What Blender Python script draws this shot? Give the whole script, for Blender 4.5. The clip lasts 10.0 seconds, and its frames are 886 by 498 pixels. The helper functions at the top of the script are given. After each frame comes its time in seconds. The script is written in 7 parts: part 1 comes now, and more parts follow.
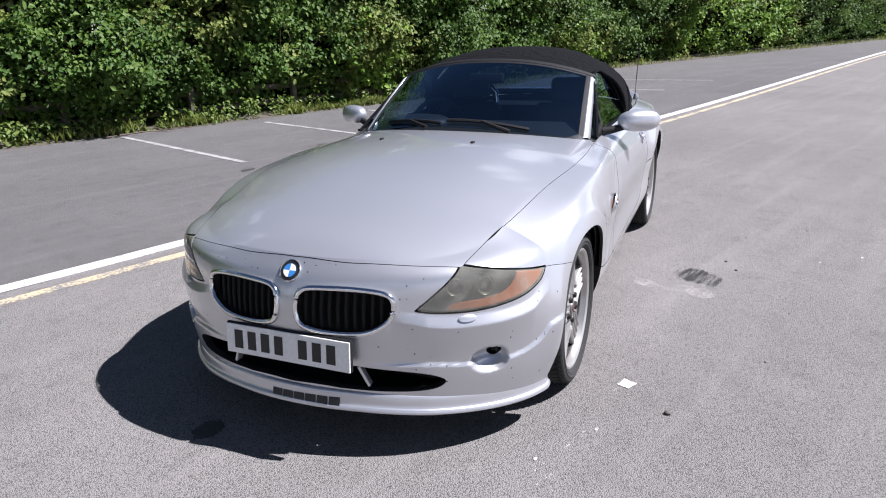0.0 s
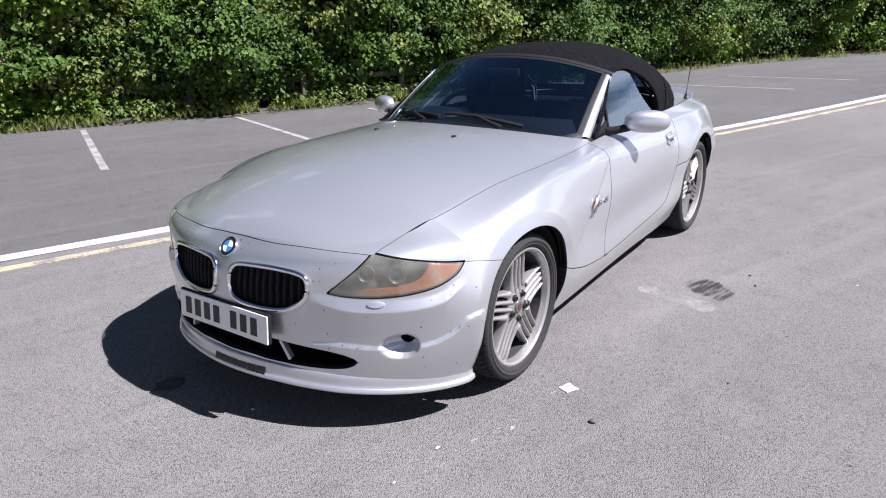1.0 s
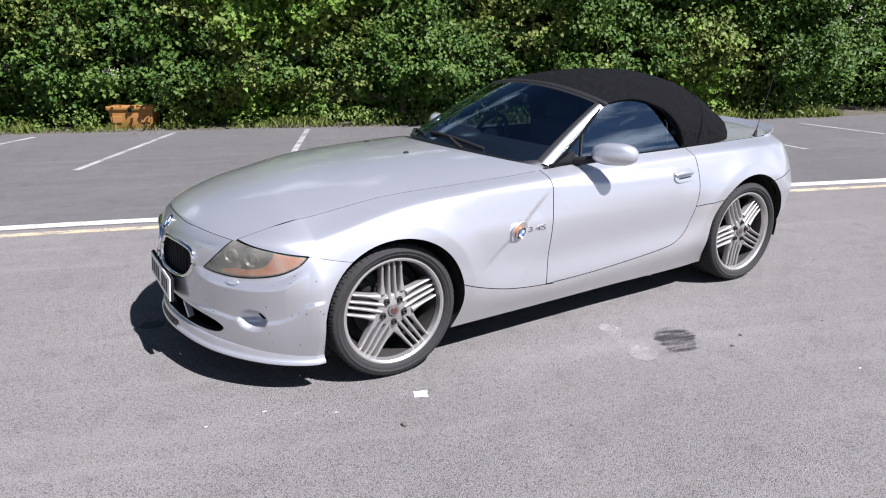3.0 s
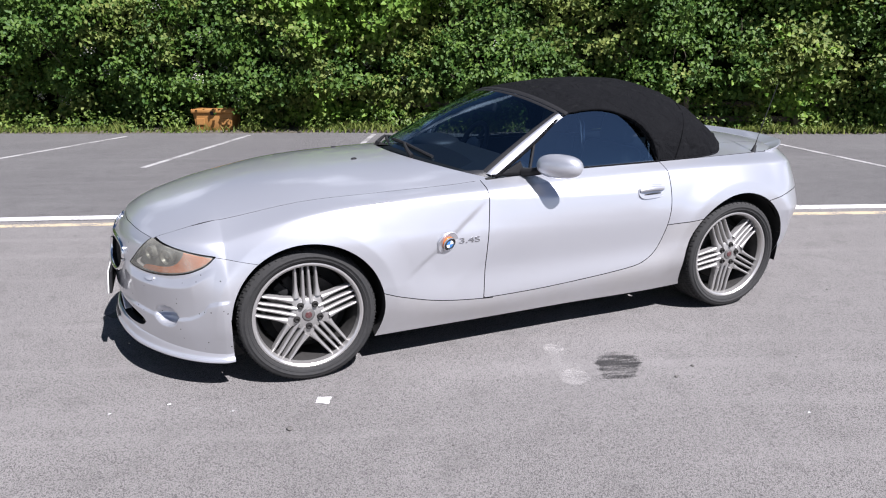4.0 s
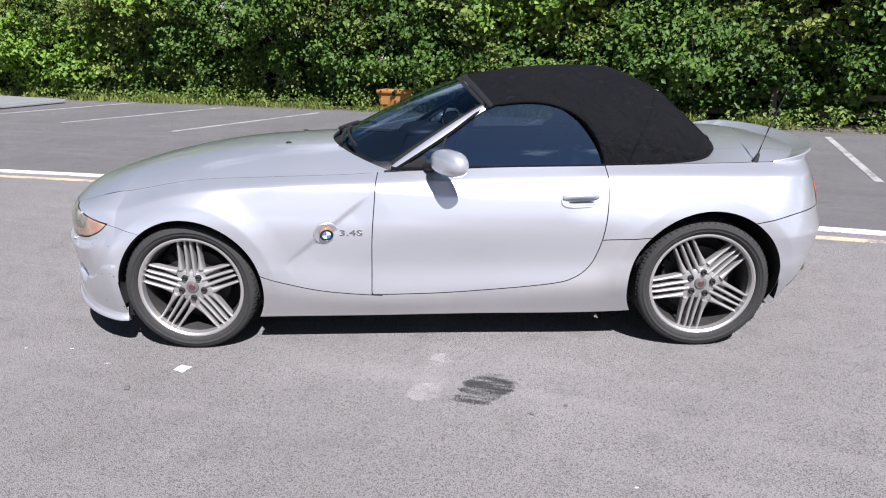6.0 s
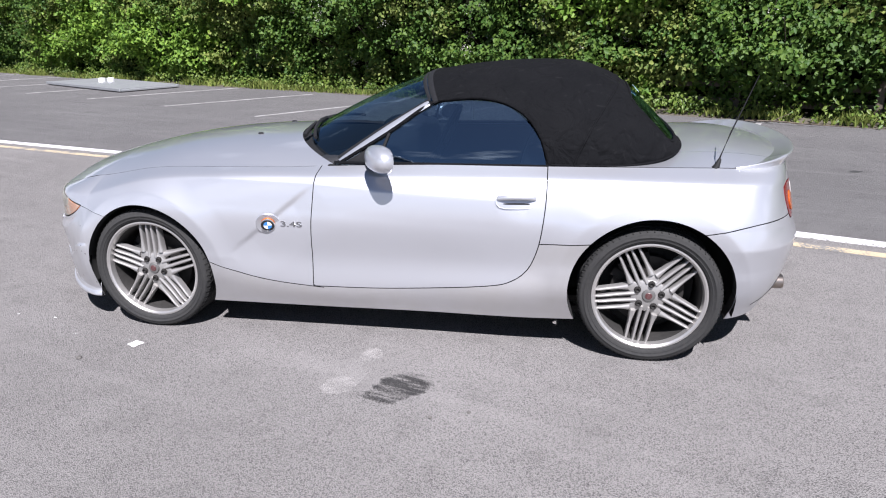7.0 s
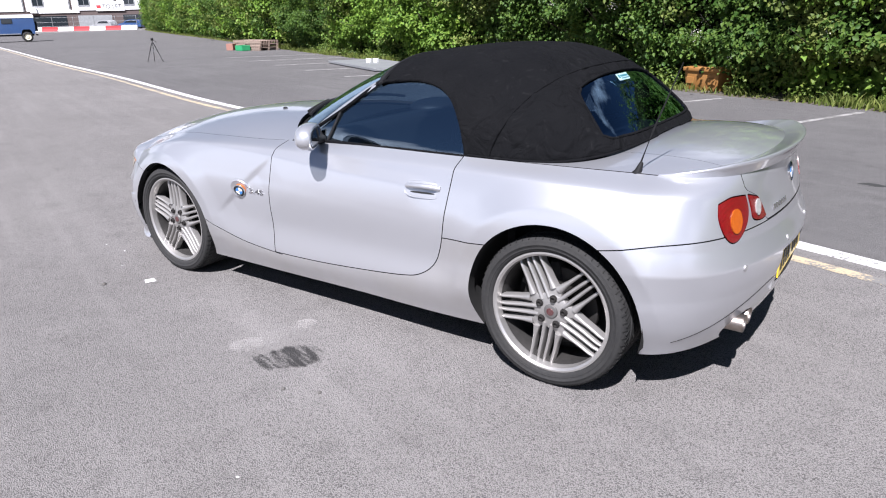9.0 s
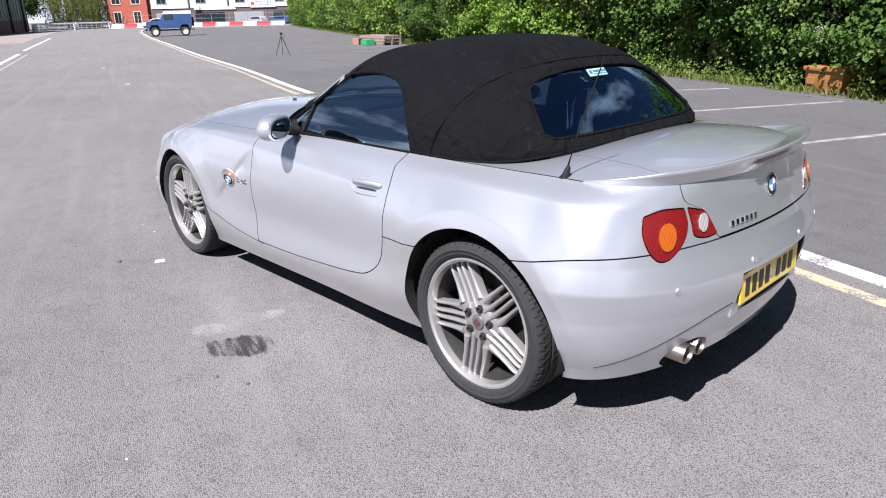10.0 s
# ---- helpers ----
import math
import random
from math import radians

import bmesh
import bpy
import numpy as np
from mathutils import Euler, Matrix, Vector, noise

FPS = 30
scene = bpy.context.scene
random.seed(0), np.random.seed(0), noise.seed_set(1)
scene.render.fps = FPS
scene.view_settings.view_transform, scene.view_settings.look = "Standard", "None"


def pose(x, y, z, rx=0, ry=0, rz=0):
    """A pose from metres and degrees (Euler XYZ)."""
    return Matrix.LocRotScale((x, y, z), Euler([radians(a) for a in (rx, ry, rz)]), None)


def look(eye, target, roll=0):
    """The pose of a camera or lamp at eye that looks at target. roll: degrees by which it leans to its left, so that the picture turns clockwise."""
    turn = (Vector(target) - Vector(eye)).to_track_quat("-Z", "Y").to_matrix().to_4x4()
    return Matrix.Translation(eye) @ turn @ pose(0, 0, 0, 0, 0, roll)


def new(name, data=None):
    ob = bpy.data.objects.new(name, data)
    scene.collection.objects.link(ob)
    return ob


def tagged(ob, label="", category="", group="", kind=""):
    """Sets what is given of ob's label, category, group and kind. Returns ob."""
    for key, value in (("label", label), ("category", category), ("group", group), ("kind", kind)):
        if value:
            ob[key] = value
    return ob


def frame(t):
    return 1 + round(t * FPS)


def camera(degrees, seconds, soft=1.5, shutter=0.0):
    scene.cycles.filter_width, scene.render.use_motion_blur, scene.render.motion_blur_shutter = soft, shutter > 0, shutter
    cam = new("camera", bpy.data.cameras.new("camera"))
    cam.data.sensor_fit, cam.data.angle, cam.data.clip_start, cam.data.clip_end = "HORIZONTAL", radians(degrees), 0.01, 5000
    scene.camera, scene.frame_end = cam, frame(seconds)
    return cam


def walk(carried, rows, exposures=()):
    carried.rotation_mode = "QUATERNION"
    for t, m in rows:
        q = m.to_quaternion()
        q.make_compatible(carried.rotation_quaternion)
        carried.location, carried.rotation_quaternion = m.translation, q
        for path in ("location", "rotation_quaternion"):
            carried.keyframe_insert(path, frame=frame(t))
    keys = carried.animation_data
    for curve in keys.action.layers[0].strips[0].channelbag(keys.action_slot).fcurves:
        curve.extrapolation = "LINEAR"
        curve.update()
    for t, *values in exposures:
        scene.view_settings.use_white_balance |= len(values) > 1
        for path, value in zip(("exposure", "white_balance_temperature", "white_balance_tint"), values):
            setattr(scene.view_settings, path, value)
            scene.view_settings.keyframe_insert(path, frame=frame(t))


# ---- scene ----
cam = camera(66.7, 10.0, soft=1.1)
PATH = [
    (0, (-2.626, -1.378, 1.478), (-0.885, -0.625, 0.846), -1.9),
    (0.5, (-2.457, -1.736, 1.482), (-0.807, -0.805, 0.841), -1.5),
    (1, (-2.327, -2.084, 1.487), (-0.781, -0.994, 0.837), -1.3),
    (1.5, (-2.159, -2.508, 1.546), (-0.73, -1.272, 0.889), -1.0),
    (2, (-1.901, -2.784, 1.55), (-0.577, -1.408, 0.954), -0.9),
    (2.5, (-1.612, -3.136, 1.531), (-0.474, -1.604, 0.936), -0.6),
    (4, (-0.49, -3.768, 1.504), (0.216, -1.987, 0.932), -0.4),
    (4.5, (-0.018, -3.883, 1.497), (0.477, -2.034, 0.916), -0.4),
    (5, (0.356, -3.908, 1.521), (0.708, -2.03, 0.927), -0.5),
    (5.5, (0.802, -3.96, 1.495), (0.967, -2.059, 0.894), -0.6),
    (7, (2.098, -3.807, 1.522), (1.749, -1.945, 0.882), -0.8),
    (7.5, (2.501, -3.75, 1.531), (1.949, -1.941, 0.881), -1.1),
    (8, (2.896, -3.549, 1.528), (2.15, -1.812, 0.873), -1.2),
    (8.5, (3.259, -3.367, 1.469), (2.337, -1.712, 0.827), -1.1),
    (9, (3.575, -3.106, 1.468), (2.485, -1.566, 0.805), -1.3),
    (9.5, (3.804, -2.809, 1.439), (2.571, -1.379, 0.781), -1.3),
    (10, (4.074, -2.512, 1.427), (2.707, -1.213, 0.762), -1.4),
]
walk(cam, [(t, look(eye, target, roll)) for t, eye, target, roll in PATH],
     [(0, 1.24, 5880, 16.5), (10, 1.24, 5880, 16.5)])

# ---- world, sun and exposure ----
SUN = Vector((0.25, -0.74, 1.0)).normalized()
world = bpy.data.worlds.new("sky")
scene.world = world
world.use_nodes = True
wn, wl = world.node_tree.nodes, world.node_tree.links
sky = wn.new("ShaderNodeTexSky")
sky.sky_type, sky.sun_disc = "NISHITA", False
sky.sun_elevation = math.asin(SUN.z)
sky.sun_rotation = math.atan2(SUN.x, SUN.y)
sky.dust_density, sky.ozone_density = 0.25, 3.0
wco = wn.new("ShaderNodeTexCoord")
# cumulus clouds in the blue
wdiv = wn.new("ShaderNodeVectorMath")
wdiv.operation = "MULTIPLY"; wdiv.inputs[1].default_value = (1.0, 1.0, 1.7)
wl.new(wco.outputs["Generated"], wdiv.inputs[0])
wno = wn.new("ShaderNodeTexNoise")
wno.noise_dimensions = "4D"
wno.inputs["W"].default_value = 3.0
wno.inputs["Scale"].default_value, wno.inputs["Detail"].default_value, wno.inputs["Roughness"].default_value = 3.3, 10.0, 0.56
wl.new(wdiv.outputs[0], wno.inputs["Vector"])
wramp = wn.new("ShaderNodeValToRGB")
wramp.color_ramp.elements[0].position, wramp.color_ramp.elements[1].position = 0.55, 0.645
# cover thickens towards the horizon, as cumulus is seen from its side there
wsep = wn.new("ShaderNodeSeparateXYZ")
wl.new(wco.outputs["Generated"], wsep.inputs[0])
wlow = wn.new("ShaderNodeMath"); wlow.operation = "MULTIPLY_ADD"
wlow.inputs[1].default_value, wlow.inputs[2].default_value = -0.34, 0.15
wl.new(wsep.outputs["Z"], wlow.inputs[0])
wsum = wn.new("ShaderNodeMath"); wsum.operation = "ADD"
wl.new(wno.outputs[0], wsum.inputs[0]); wl.new(wlow.outputs[0], wsum.inputs[1])
wl.new(wsum.outputs[0], wramp.inputs[0])
wmix = wn.new("ShaderNodeMix"); wmix.data_type = "RGBA"
wl.new(wramp.outputs[0], wmix.inputs[0]); wl.new(sky.outputs[0], wmix.inputs[6])
wmix.inputs[7].default_value = (20.0, 20.6, 21.8, 1)
wbg = wn["Background"]
wbg.inputs["Strength"].default_value = 0.022
wl.new(wmix.outputs[2], wbg.inputs["Color"])
sun_data = bpy.data.lights.new("sun", "SUN")
sun_data.energy, sun_data.angle, sun_data.color = 5.0, radians(0.53), (1.0, 0.95, 0.88)
sun = new("sun", sun_data)
sun.matrix_world = look(SUN * 30, (0, 0, 0))


# ---- materials ----
def material(name, base, rough=0.5, metal=0.0, coat=0.0, grain=0.0, grain_scale=40.0, wear=0.0, wear_scale=3.0, bump=0.0, bump_scale=200.0, tint=None, spread=0.0, spec=0.5):
    """A principled material with fine grain, broad wear and relief, in metres."""
    m = bpy.data.materials.new(name)
    m.use_nodes = True
    n, l = m.node_tree.nodes, m.node_tree.links
    p = n["Principled BSDF"]
    p.inputs["Base Color"].default_value = (*base, 1)
    p.inputs["Roughness"].default_value, p.inputs["Metallic"].default_value = rough, metal
    p.inputs["Coat Weight"].default_value, p.inputs["Coat Roughness"].default_value = coat, 0.04
    p.inputs["Specular IOR Level"].default_value = spec
    co = n.new("ShaderNodeTexCoord")
    last = None

    def noisy(scale, detail=4.0):
        t = n.new("ShaderNodeTexNoise")
        t.inputs["Scale"].default_value, t.inputs["Detail"].default_value = scale, detail
        l.new(co.outputs["Object"], t.inputs["Vector"])
        return t

    def vary(factor, amount, colour, low=0.35, high=0.7):
        nonlocal last
        r = n.new("ShaderNodeMapRange")
        r.inputs[1].default_value, r.inputs[2].default_value, r.inputs[4].default_value = low, high, amount
        l.new(factor, r.inputs[0])
        mix = n.new("ShaderNodeMix"); mix.data_type = "RGBA"
        l.new(r.outputs[0], mix.inputs[0])
        if last:
            l.new(last, mix.inputs[6])
        else:
            mix.inputs[6].default_value = (*base, 1)
        mix.inputs[7].default_value = (*colour, 1)
        last = mix.outputs[2]
        return r

    other = tint or tuple(c * 0.55 for c in base)
    if grain:
        vary(noisy(grain_scale).outputs[0], grain, other)
    if wear:
        r = vary(noisy(wear_scale, 6.0).outputs[0], wear, other)
        rr = n.new("ShaderNodeMath"); rr.operation = "MULTIPLY_ADD"
        rr.inputs[1].default_value, rr.inputs[2].default_value = 0.25, rough
        l.new(r.outputs[0], rr.inputs[0]); l.new(rr.outputs[0], p.inputs["Roughness"])
    if spread:
        info = n.new("ShaderNodeObjectInfo")
        vary(info.outputs["Random"], spread, other, 0, 1)
    if last:
        l.new(last, p.inputs["Base Color"])
    if bump:
        b = n.new("ShaderNodeBump")
        b.inputs["Strength"].default_value, b.inputs["Distance"].default_value = bump, 0.004
        l.new(noisy(bump_scale).outputs[0], b.inputs["Height"]); l.new(b.outputs[0], p.inputs["Normal"])
    return m


PAINT = material("silver_paint", (0.545, 0.555, 0.59), 0.32, 0.68, 1.0, grain=0.10, grain_scale=900, wear=0.10, wear_scale=2.5, tint=(0.52, 0.51, 0.50))
PAINT_DUSTY = material("silver_paint_dusty", (0.50, 0.497, 0.51), 0.46, 0.70, 0.6, grain=0.1, grain_scale=900, wear=0.3, wear_scale=5, tint=(0.40, 0.375, 0.34))
PAINT_CHIPPED = material("silver_paint_chipped", (0.56, 0.567, 0.595), 0.35, 0.73, 1.0, grain=0.1, grain_scale=900, wear=0.2, wear_scale=5, tint=(0.44, 0.425, 0.41))


def chip(m, scale, size, share):
    """Sparse small dark stone chips in a paint."""
    n, l = m.node_tree.nodes, m.node_tree.links
    p = n["Principled BSDF"]
    was = p.inputs["Base Color"].links[0].from_socket
    co, vo = n.new("ShaderNodeTexCoord"), n.new("ShaderNodeTexVoronoi")
    vo.inputs["Scale"].default_value = scale
    l.new(co.outputs["Object"], vo.inputs["Vector"])
    near, rare, both_in = n.new("ShaderNodeMath"), n.new("ShaderNodeMath"), n.new("ShaderNodeMath")
    near.operation, rare.operation, both_in.operation = "LESS_THAN", "LESS_THAN", "MULTIPLY"
    near.inputs[1].default_value, rare.inputs[1].default_value = size, share
    l.new(vo.outputs["Distance"], near.inputs[0]); l.new(vo.outputs["Color"], rare.inputs[0])
    l.new(near.outputs[0], both_in.inputs[0]); l.new(rare.outputs[0], both_in.inputs[1])
    mix = n.new("ShaderNodeMix"); mix.data_type = "RGBA"
    l.new(both_in.outputs[0], mix.inputs[0]); l.new(was, mix.inputs[6])
    mix.inputs[7].default_value = (0.06, 0.055, 0.05, 1)
    l.new(mix.outputs[2], p.inputs["Base Color"])


chip(PAINT_CHIPPED, 42, 0.13, 0.34)
BLACK = material("black_plastic", (0.012, 0.012, 0.013), 0.65, spec=0.2, grain=0.4, grain_scale=60, tint=(0.02, 0.02, 0.021), bump=0.2, bump_scale=900)
# near-black for undersides and linings, and for shade put into gaps and hollows
SHADE = material("black_underside_and_shade", (0.006, 0.006, 0.006), 0.9, grain=0.5, grain_scale=9, tint=(0.015, 0.014, 0.012))
RUBBER = material("tyre_rubber", (0.014, 0.014, 0.0145), 0.82, grain=0.5, grain_scale=70, wear=0.5, wear_scale=9, tint=(0.030, 0.029, 0.0275), bump=0.4, bump_scale=500)
ALLOY = material("alloy", (0.36, 0.352, 0.342), 0.42, 0.62, 0.3, grain=0.3, grain_scale=120, wear=0.45, wear_scale=16, tint=(0.30, 0.285, 0.27))
ALLOY_LIP = material("alloy_lip", (0.50, 0.49, 0.475), 0.34, 0.75, 0.2, grain=0.2, grain_scale=150, wear=0.35, wear_scale=14, tint=(0.4, 0.37, 0.35))
STEEL = material("brake_steel", (0.026, 0.024, 0.023), 0.65, 0.4, grain=0.5, grain_scale=90, tint=(0.014, 0.012, 0.010))
CHROME = material("chrome", (0.78, 0.78, 0.78), 0.12, 1.0, grain=0.15, grain_scale=80)
FABRIC = material("soft_top_fabric", (0.0043, 0.0045, 0.0054), 0.92, grain=0.5, grain_scale=420, wear=0.55, wear_scale=4.5, tint=(0.0088, 0.0090, 0.0100), bump=0.5, bump_scale=1200, spec=0.08)


def wrinkle(m):
    """Folds and pale scuffs in the roof's cloth."""
    n, l = m.node_tree.nodes, m.node_tree.links
    p = n["Principled BSDF"]
    co = n.new("ShaderNodeTexCoord")
    t = n.new("ShaderNodeTexNoise")
    t.inputs["Scale"].default_value, t.inputs["Detail"].default_value, t.inputs["Distortion"].default_value = 7.0, 3.0, 1.6
    l.new(co.outputs["Object"], t.inputs["Vector"])
    b = n.new("ShaderNodeBump"); b.inputs["Strength"].default_value, b.inputs["Distance"].default_value = 0.85, 0.035
    l.new(t.outputs[0], b.inputs["Height"])
    l.new(p.inputs["Normal"].links[0].from_socket, b.inputs["Normal"]); l.new(b.outputs[0], p.inputs["Normal"])
    sc = n.new("ShaderNodeTexNoise")
    sc.inputs["Scale"].default_value, sc.inputs["Detail"].default_value, sc.inputs["Distortion"].default_value = 11.0, 8.0, 2.5
    l.new(co.outputs["Object"], sc.inputs["Vector"])
    r = n.new("ShaderNodeMapRange"); r.inputs[1].default_value, r.inputs[2].default_value, r.inputs[4].default_value = 0.62, 0.75, 0.35
    l.new(sc.outputs[0], r.inputs[0])
    mix = n.new("ShaderNodeMix"); mix.data_type = "RGBA"
    l.new(r.outputs[0], mix.inputs[0]); l.new(p.inputs["Base Color"].links[0].from_socket, mix.inputs[6])
    mix.inputs[7].default_value = (0.026, 0.026, 0.027, 1)
    l.new(mix.outputs[2], p.inputs["Base Color"])


wrinkle(FABRIC)
AMBER = material("amber_lens", (0.52, 0.13, 0.012), 0.22, coat=0.6, grain=0.3, grain_scale=80, tint=(0.42, 0.09, 0.008))
RED_LENS = material("red_lens", (0.17, 0.005, 0.007), 0.18, coat=0.8, grain=0.4, grain_scale=70, tint=(0.11, 0.003, 0.005))
WHITE_LENS = material("white_lens", (0.36, 0.35, 0.34), 0.25, coat=0.6, grain=0.3, grain_scale=90)


def ribbed(m, scale, depth=0.0012):
    """Fine upright ribs moulded into a lens."""
    n, l = m.node_tree.nodes, m.node_tree.links
    co, wv, b = n.new("ShaderNodeTexCoord"), n.new("ShaderNodeTexWave"), n.new("ShaderNodeBump")
    wv.bands_direction = "Y"
    wv.inputs["Scale"].default_value, wv.inputs["Distortion"].default_value = scale, 0.0
    b.inputs["Strength"].default_value, b.inputs["Distance"].default_value = 1.0, depth
    l.new(co.outputs["Object"], wv.inputs["Vector"]); l.new(wv.outputs["Fac"], b.inputs["Height"])
    l.new(b.outputs[0], m.node_tree.nodes["Principled BSDF"].inputs["Normal"])


ribbed(RED_LENS, 55, 0.0006)
ribbed(WHITE_LENS, 45)
PLATE_WHITE = material("plate_white", (0.82, 0.82, 0.80), 0.35, coat=0.4, grain=0.25, grain_scale=90, wear=0.15, wear_scale=40, tint=(0.45, 0.44, 0.42))
PLATE_YELLOW = material("plate_yellow", (0.80, 0.56, 0.03), 0.35, coat=0.4, grain=0.25, grain_scale=90, tint=(0.5, 0.33, 0.03))
INK = material("black_ink", (0.01, 0.01, 0.012), 0.5, grain=0.3, grain_scale=100, tint=(0.03, 0.03, 0.03))
BLUE = material("badge_blue", (0.05, 0.22, 0.55), 0.25, coat=0.8, grain=0.1, grain_scale=50)
WHITE = material("white_paint", (0.8, 0.8, 0.8), 0.45, grain=0.2, grain_scale=70, wear=0.2, wear_scale=6)
LEATHER = material("dark_leather", (0.02, 0.02, 0.022), 0.5, grain=0.3, grain_scale=200, bump=0.3, bump_scale=350)
CREAM = material("pale_cover", (0.33, 0.33, 0.32), 0.6, grain=0.2, grain_scale=40)


def thin_glass(name, colour, ior=1.52, haze=0.0, gloss=(1, 1, 1)):
    """A pane: see-through, tinted, with a mirror's gloss that grows towards grazing."""
    m = bpy.data.materials.new(name)
    m.use_nodes = True
    n, l = m.node_tree.nodes, m.node_tree.links
    n.remove(n["Principled BSDF"])
    lw = n.new("ShaderNodeLayerWeight"); lw.inputs[0].default_value = 0.5
    f0 = ((ior - 1) / (ior + 1)) ** 2
    po = n.new("ShaderNodeMath"); po.operation = "POWER"; po.inputs[1].default_value = 5.0
    l.new(lw.outputs["Facing"], po.inputs[0])
    fr = n.new("ShaderNodeMath"); fr.operation = "MULTIPLY_ADD"; fr.inputs[1].default_value, fr.inputs[2].default_value = 1 - f0, f0
    l.new(po.outputs[0], fr.inputs[0])
    tr = n.new("ShaderNodeBsdfTransparent"); tr.inputs[0].default_value = (*colour, 1)
    gl = n.new("ShaderNodeBsdfGlossy"); gl.inputs["Roughness"].default_value = 0.0
    gl.inputs["Color"].default_value = (*gloss, 1)
    mix = n.new("ShaderNodeMixShader")
    l.new(fr.outputs[0], mix.inputs[0]); l.new(tr.outputs[0], mix.inputs[1]); l.new(gl.outputs[0], mix.inputs[2])
    out = mix.outputs[0]
    if haze:
        di = n.new("ShaderNodeBsdfDiffuse"); di.inputs[0].default_value = (0.5, 0.49, 0.43, 1)
        no = n.new("ShaderNodeTexNoise"); no.inputs["Scale"].default_value = 14
        co = n.new("ShaderNodeTexCoord"); l.new(co.outputs["Object"], no.inputs["Vector"])
        mu = n.new("ShaderNodeMath"); mu.operation = "MULTIPLY"; mu.inputs[1].default_value = 2 * haze
        l.new(no.outputs[0], mu.inputs[0])
        mx = n.new("ShaderNodeMixShader")
        l.new(mu.outputs[0], mx.inputs[0]); l.new(out, mx.inputs[1]); l.new(di.outputs[0], mx.inputs[2])
        out = mx.outputs[0]
    l.new(out, n["Material Output"].inputs["Surface"])
    return m


# gloss colours are blued to put more sky blue into the panes' reflections
GLASS = thin_glass("tinted_glass", (0.36, 0.44, 0.50), 3.3, gloss=(0.76, 0.90, 1.0))
REAR_GLASS = thin_glass("rear_window_glass", (0.24, 0.33, 0.46), 2.6, gloss=(0.52, 0.76, 1.0))
SCREEN = thin_glass("windscreen_glass", (0.44, 0.54, 0.62), 2.05, gloss=(0.66, 0.85, 1.0))
LAMP_GLASS = thin_glass("hazed_lamp_glass", (0.72, 0.72, 0.66), 1.5, 0.24)


# ---- mesh helpers ----
def obj(name, verts, faces, mat, parent=None, label="", smooth=True):
    me = bpy.data.meshes.new(name)
    me.from_pydata([tuple(map(float, v)) for v in verts], [], [tuple(map(int, f)) for f in faces])
    me.update()
    if smooth:
        me.shade_smooth()
    me.materials.append(mat)
    ob = new(name, me)
    if parent:
        ob.parent = parent
    return tagged(ob, label)


def part(name, bm, mat, parent, label="", smooth=False, flat=40):
    """Links a bmesh as one mesh under a thing; edges sharper than flat degrees stay sharp."""
    bmesh.ops.recalc_face_normals(bm, faces=bm.faces)
    if smooth:
        for f in bm.faces:
            f.smooth = True
        for e in bm.edges:
            e.smooth = len(e.link_faces) == 2 and e.calc_face_angle(0) < radians(flat)
    me = bpy.data.meshes.new(name)
    bm.to_mesh(me); bm.free()
    me.materials.append(mat)
    ob = new(name, me)
    if parent:
        ob.parent = parent
    return tagged(ob, label)


def box(sx, sy, sz, m=None, bevel=0.0, segs=2):
    bm = bmesh.new()
    bmesh.ops.create_cube(bm, size=1, matrix=Matrix.Diagonal((sx, sy, sz, 1)))
    if bevel:
        bmesh.ops.bevel(bm, geom=bm.edges[:], offset=bevel, segments=segs, affect="EDGES", profile=0.5)
    if m:
        bm.transform(m)
    return bm


def merged(*bms):
    """One bmesh out of several."""
    out = bms[0]
    for b in bms[1:]:
        tmp = bpy.data.meshes.new("tmp")
        b.to_mesh(tmp); b.free()
        out.from_mesh(tmp)
        bpy.data.meshes.remove(tmp)
    return out


def lathe(profile, steps=48, m=None):
    """Turns a profile of (radius, height) round the z axis."""
    bm = bmesh.new()
    rings = [[bm.verts.new((r * math.cos(2 * math.pi * k / steps), r * math.sin(2 * math.pi * k / steps), h)) for k in range(steps)] for r, h in profile]
    for a, b in zip(rings, rings[1:]):
        for k in range(steps):
            bm.faces.new((a[k], a[(k + 1) % steps], b[(k + 1) % steps], b[k]))
    for ring, (r, h) in ((rings[0], profile[0]), (rings[-1], profile[-1])):
        if r < 0.012:
            bm.faces.new(ring)
    if m:
        bm.transform(m)
    return bm


def tube(points, radius, sides=8, taper=1.0, closed=False):
    """A round bar along points."""
    bm = bmesh.new()
    pts = [Vector(p) for p in points]
    rings = []
    for i, p in enumerate(pts):
        a, b = pts[max(i - 1, 0)], pts[min(i + 1, len(pts) - 1)]
        if closed:
            a, b = pts[i - 1], pts[(i + 1) % len(pts)]
        d = (b - a).normalized()
        u = d.orthogonal().normalized() if abs(d.z) > 0.95 else d.cross(Vector((0, 0, 1))).normalized()
        w = d.cross(u)
        r = radius * (1 + (taper - 1) * i / max(len(pts) - 1, 1))
        rings.append([bm.verts.new(p + r * (math.cos(2 * math.pi * k / sides) * u + math.sin(2 * math.pi * k / sides) * w)) for k in range(sides)])
    pairs = list(zip(rings, rings[1:])) + ([(rings[-1], rings[0])] if closed else [])
    for a, b in pairs:
        for k in range(sides):
            bm.faces.new((a[k], a[(k + 1) % sides], b[(k + 1) % sides], b[k]))
    if not closed:
        bm.faces.new(rings[0]); bm.faces.new(rings[-1])
    return bm


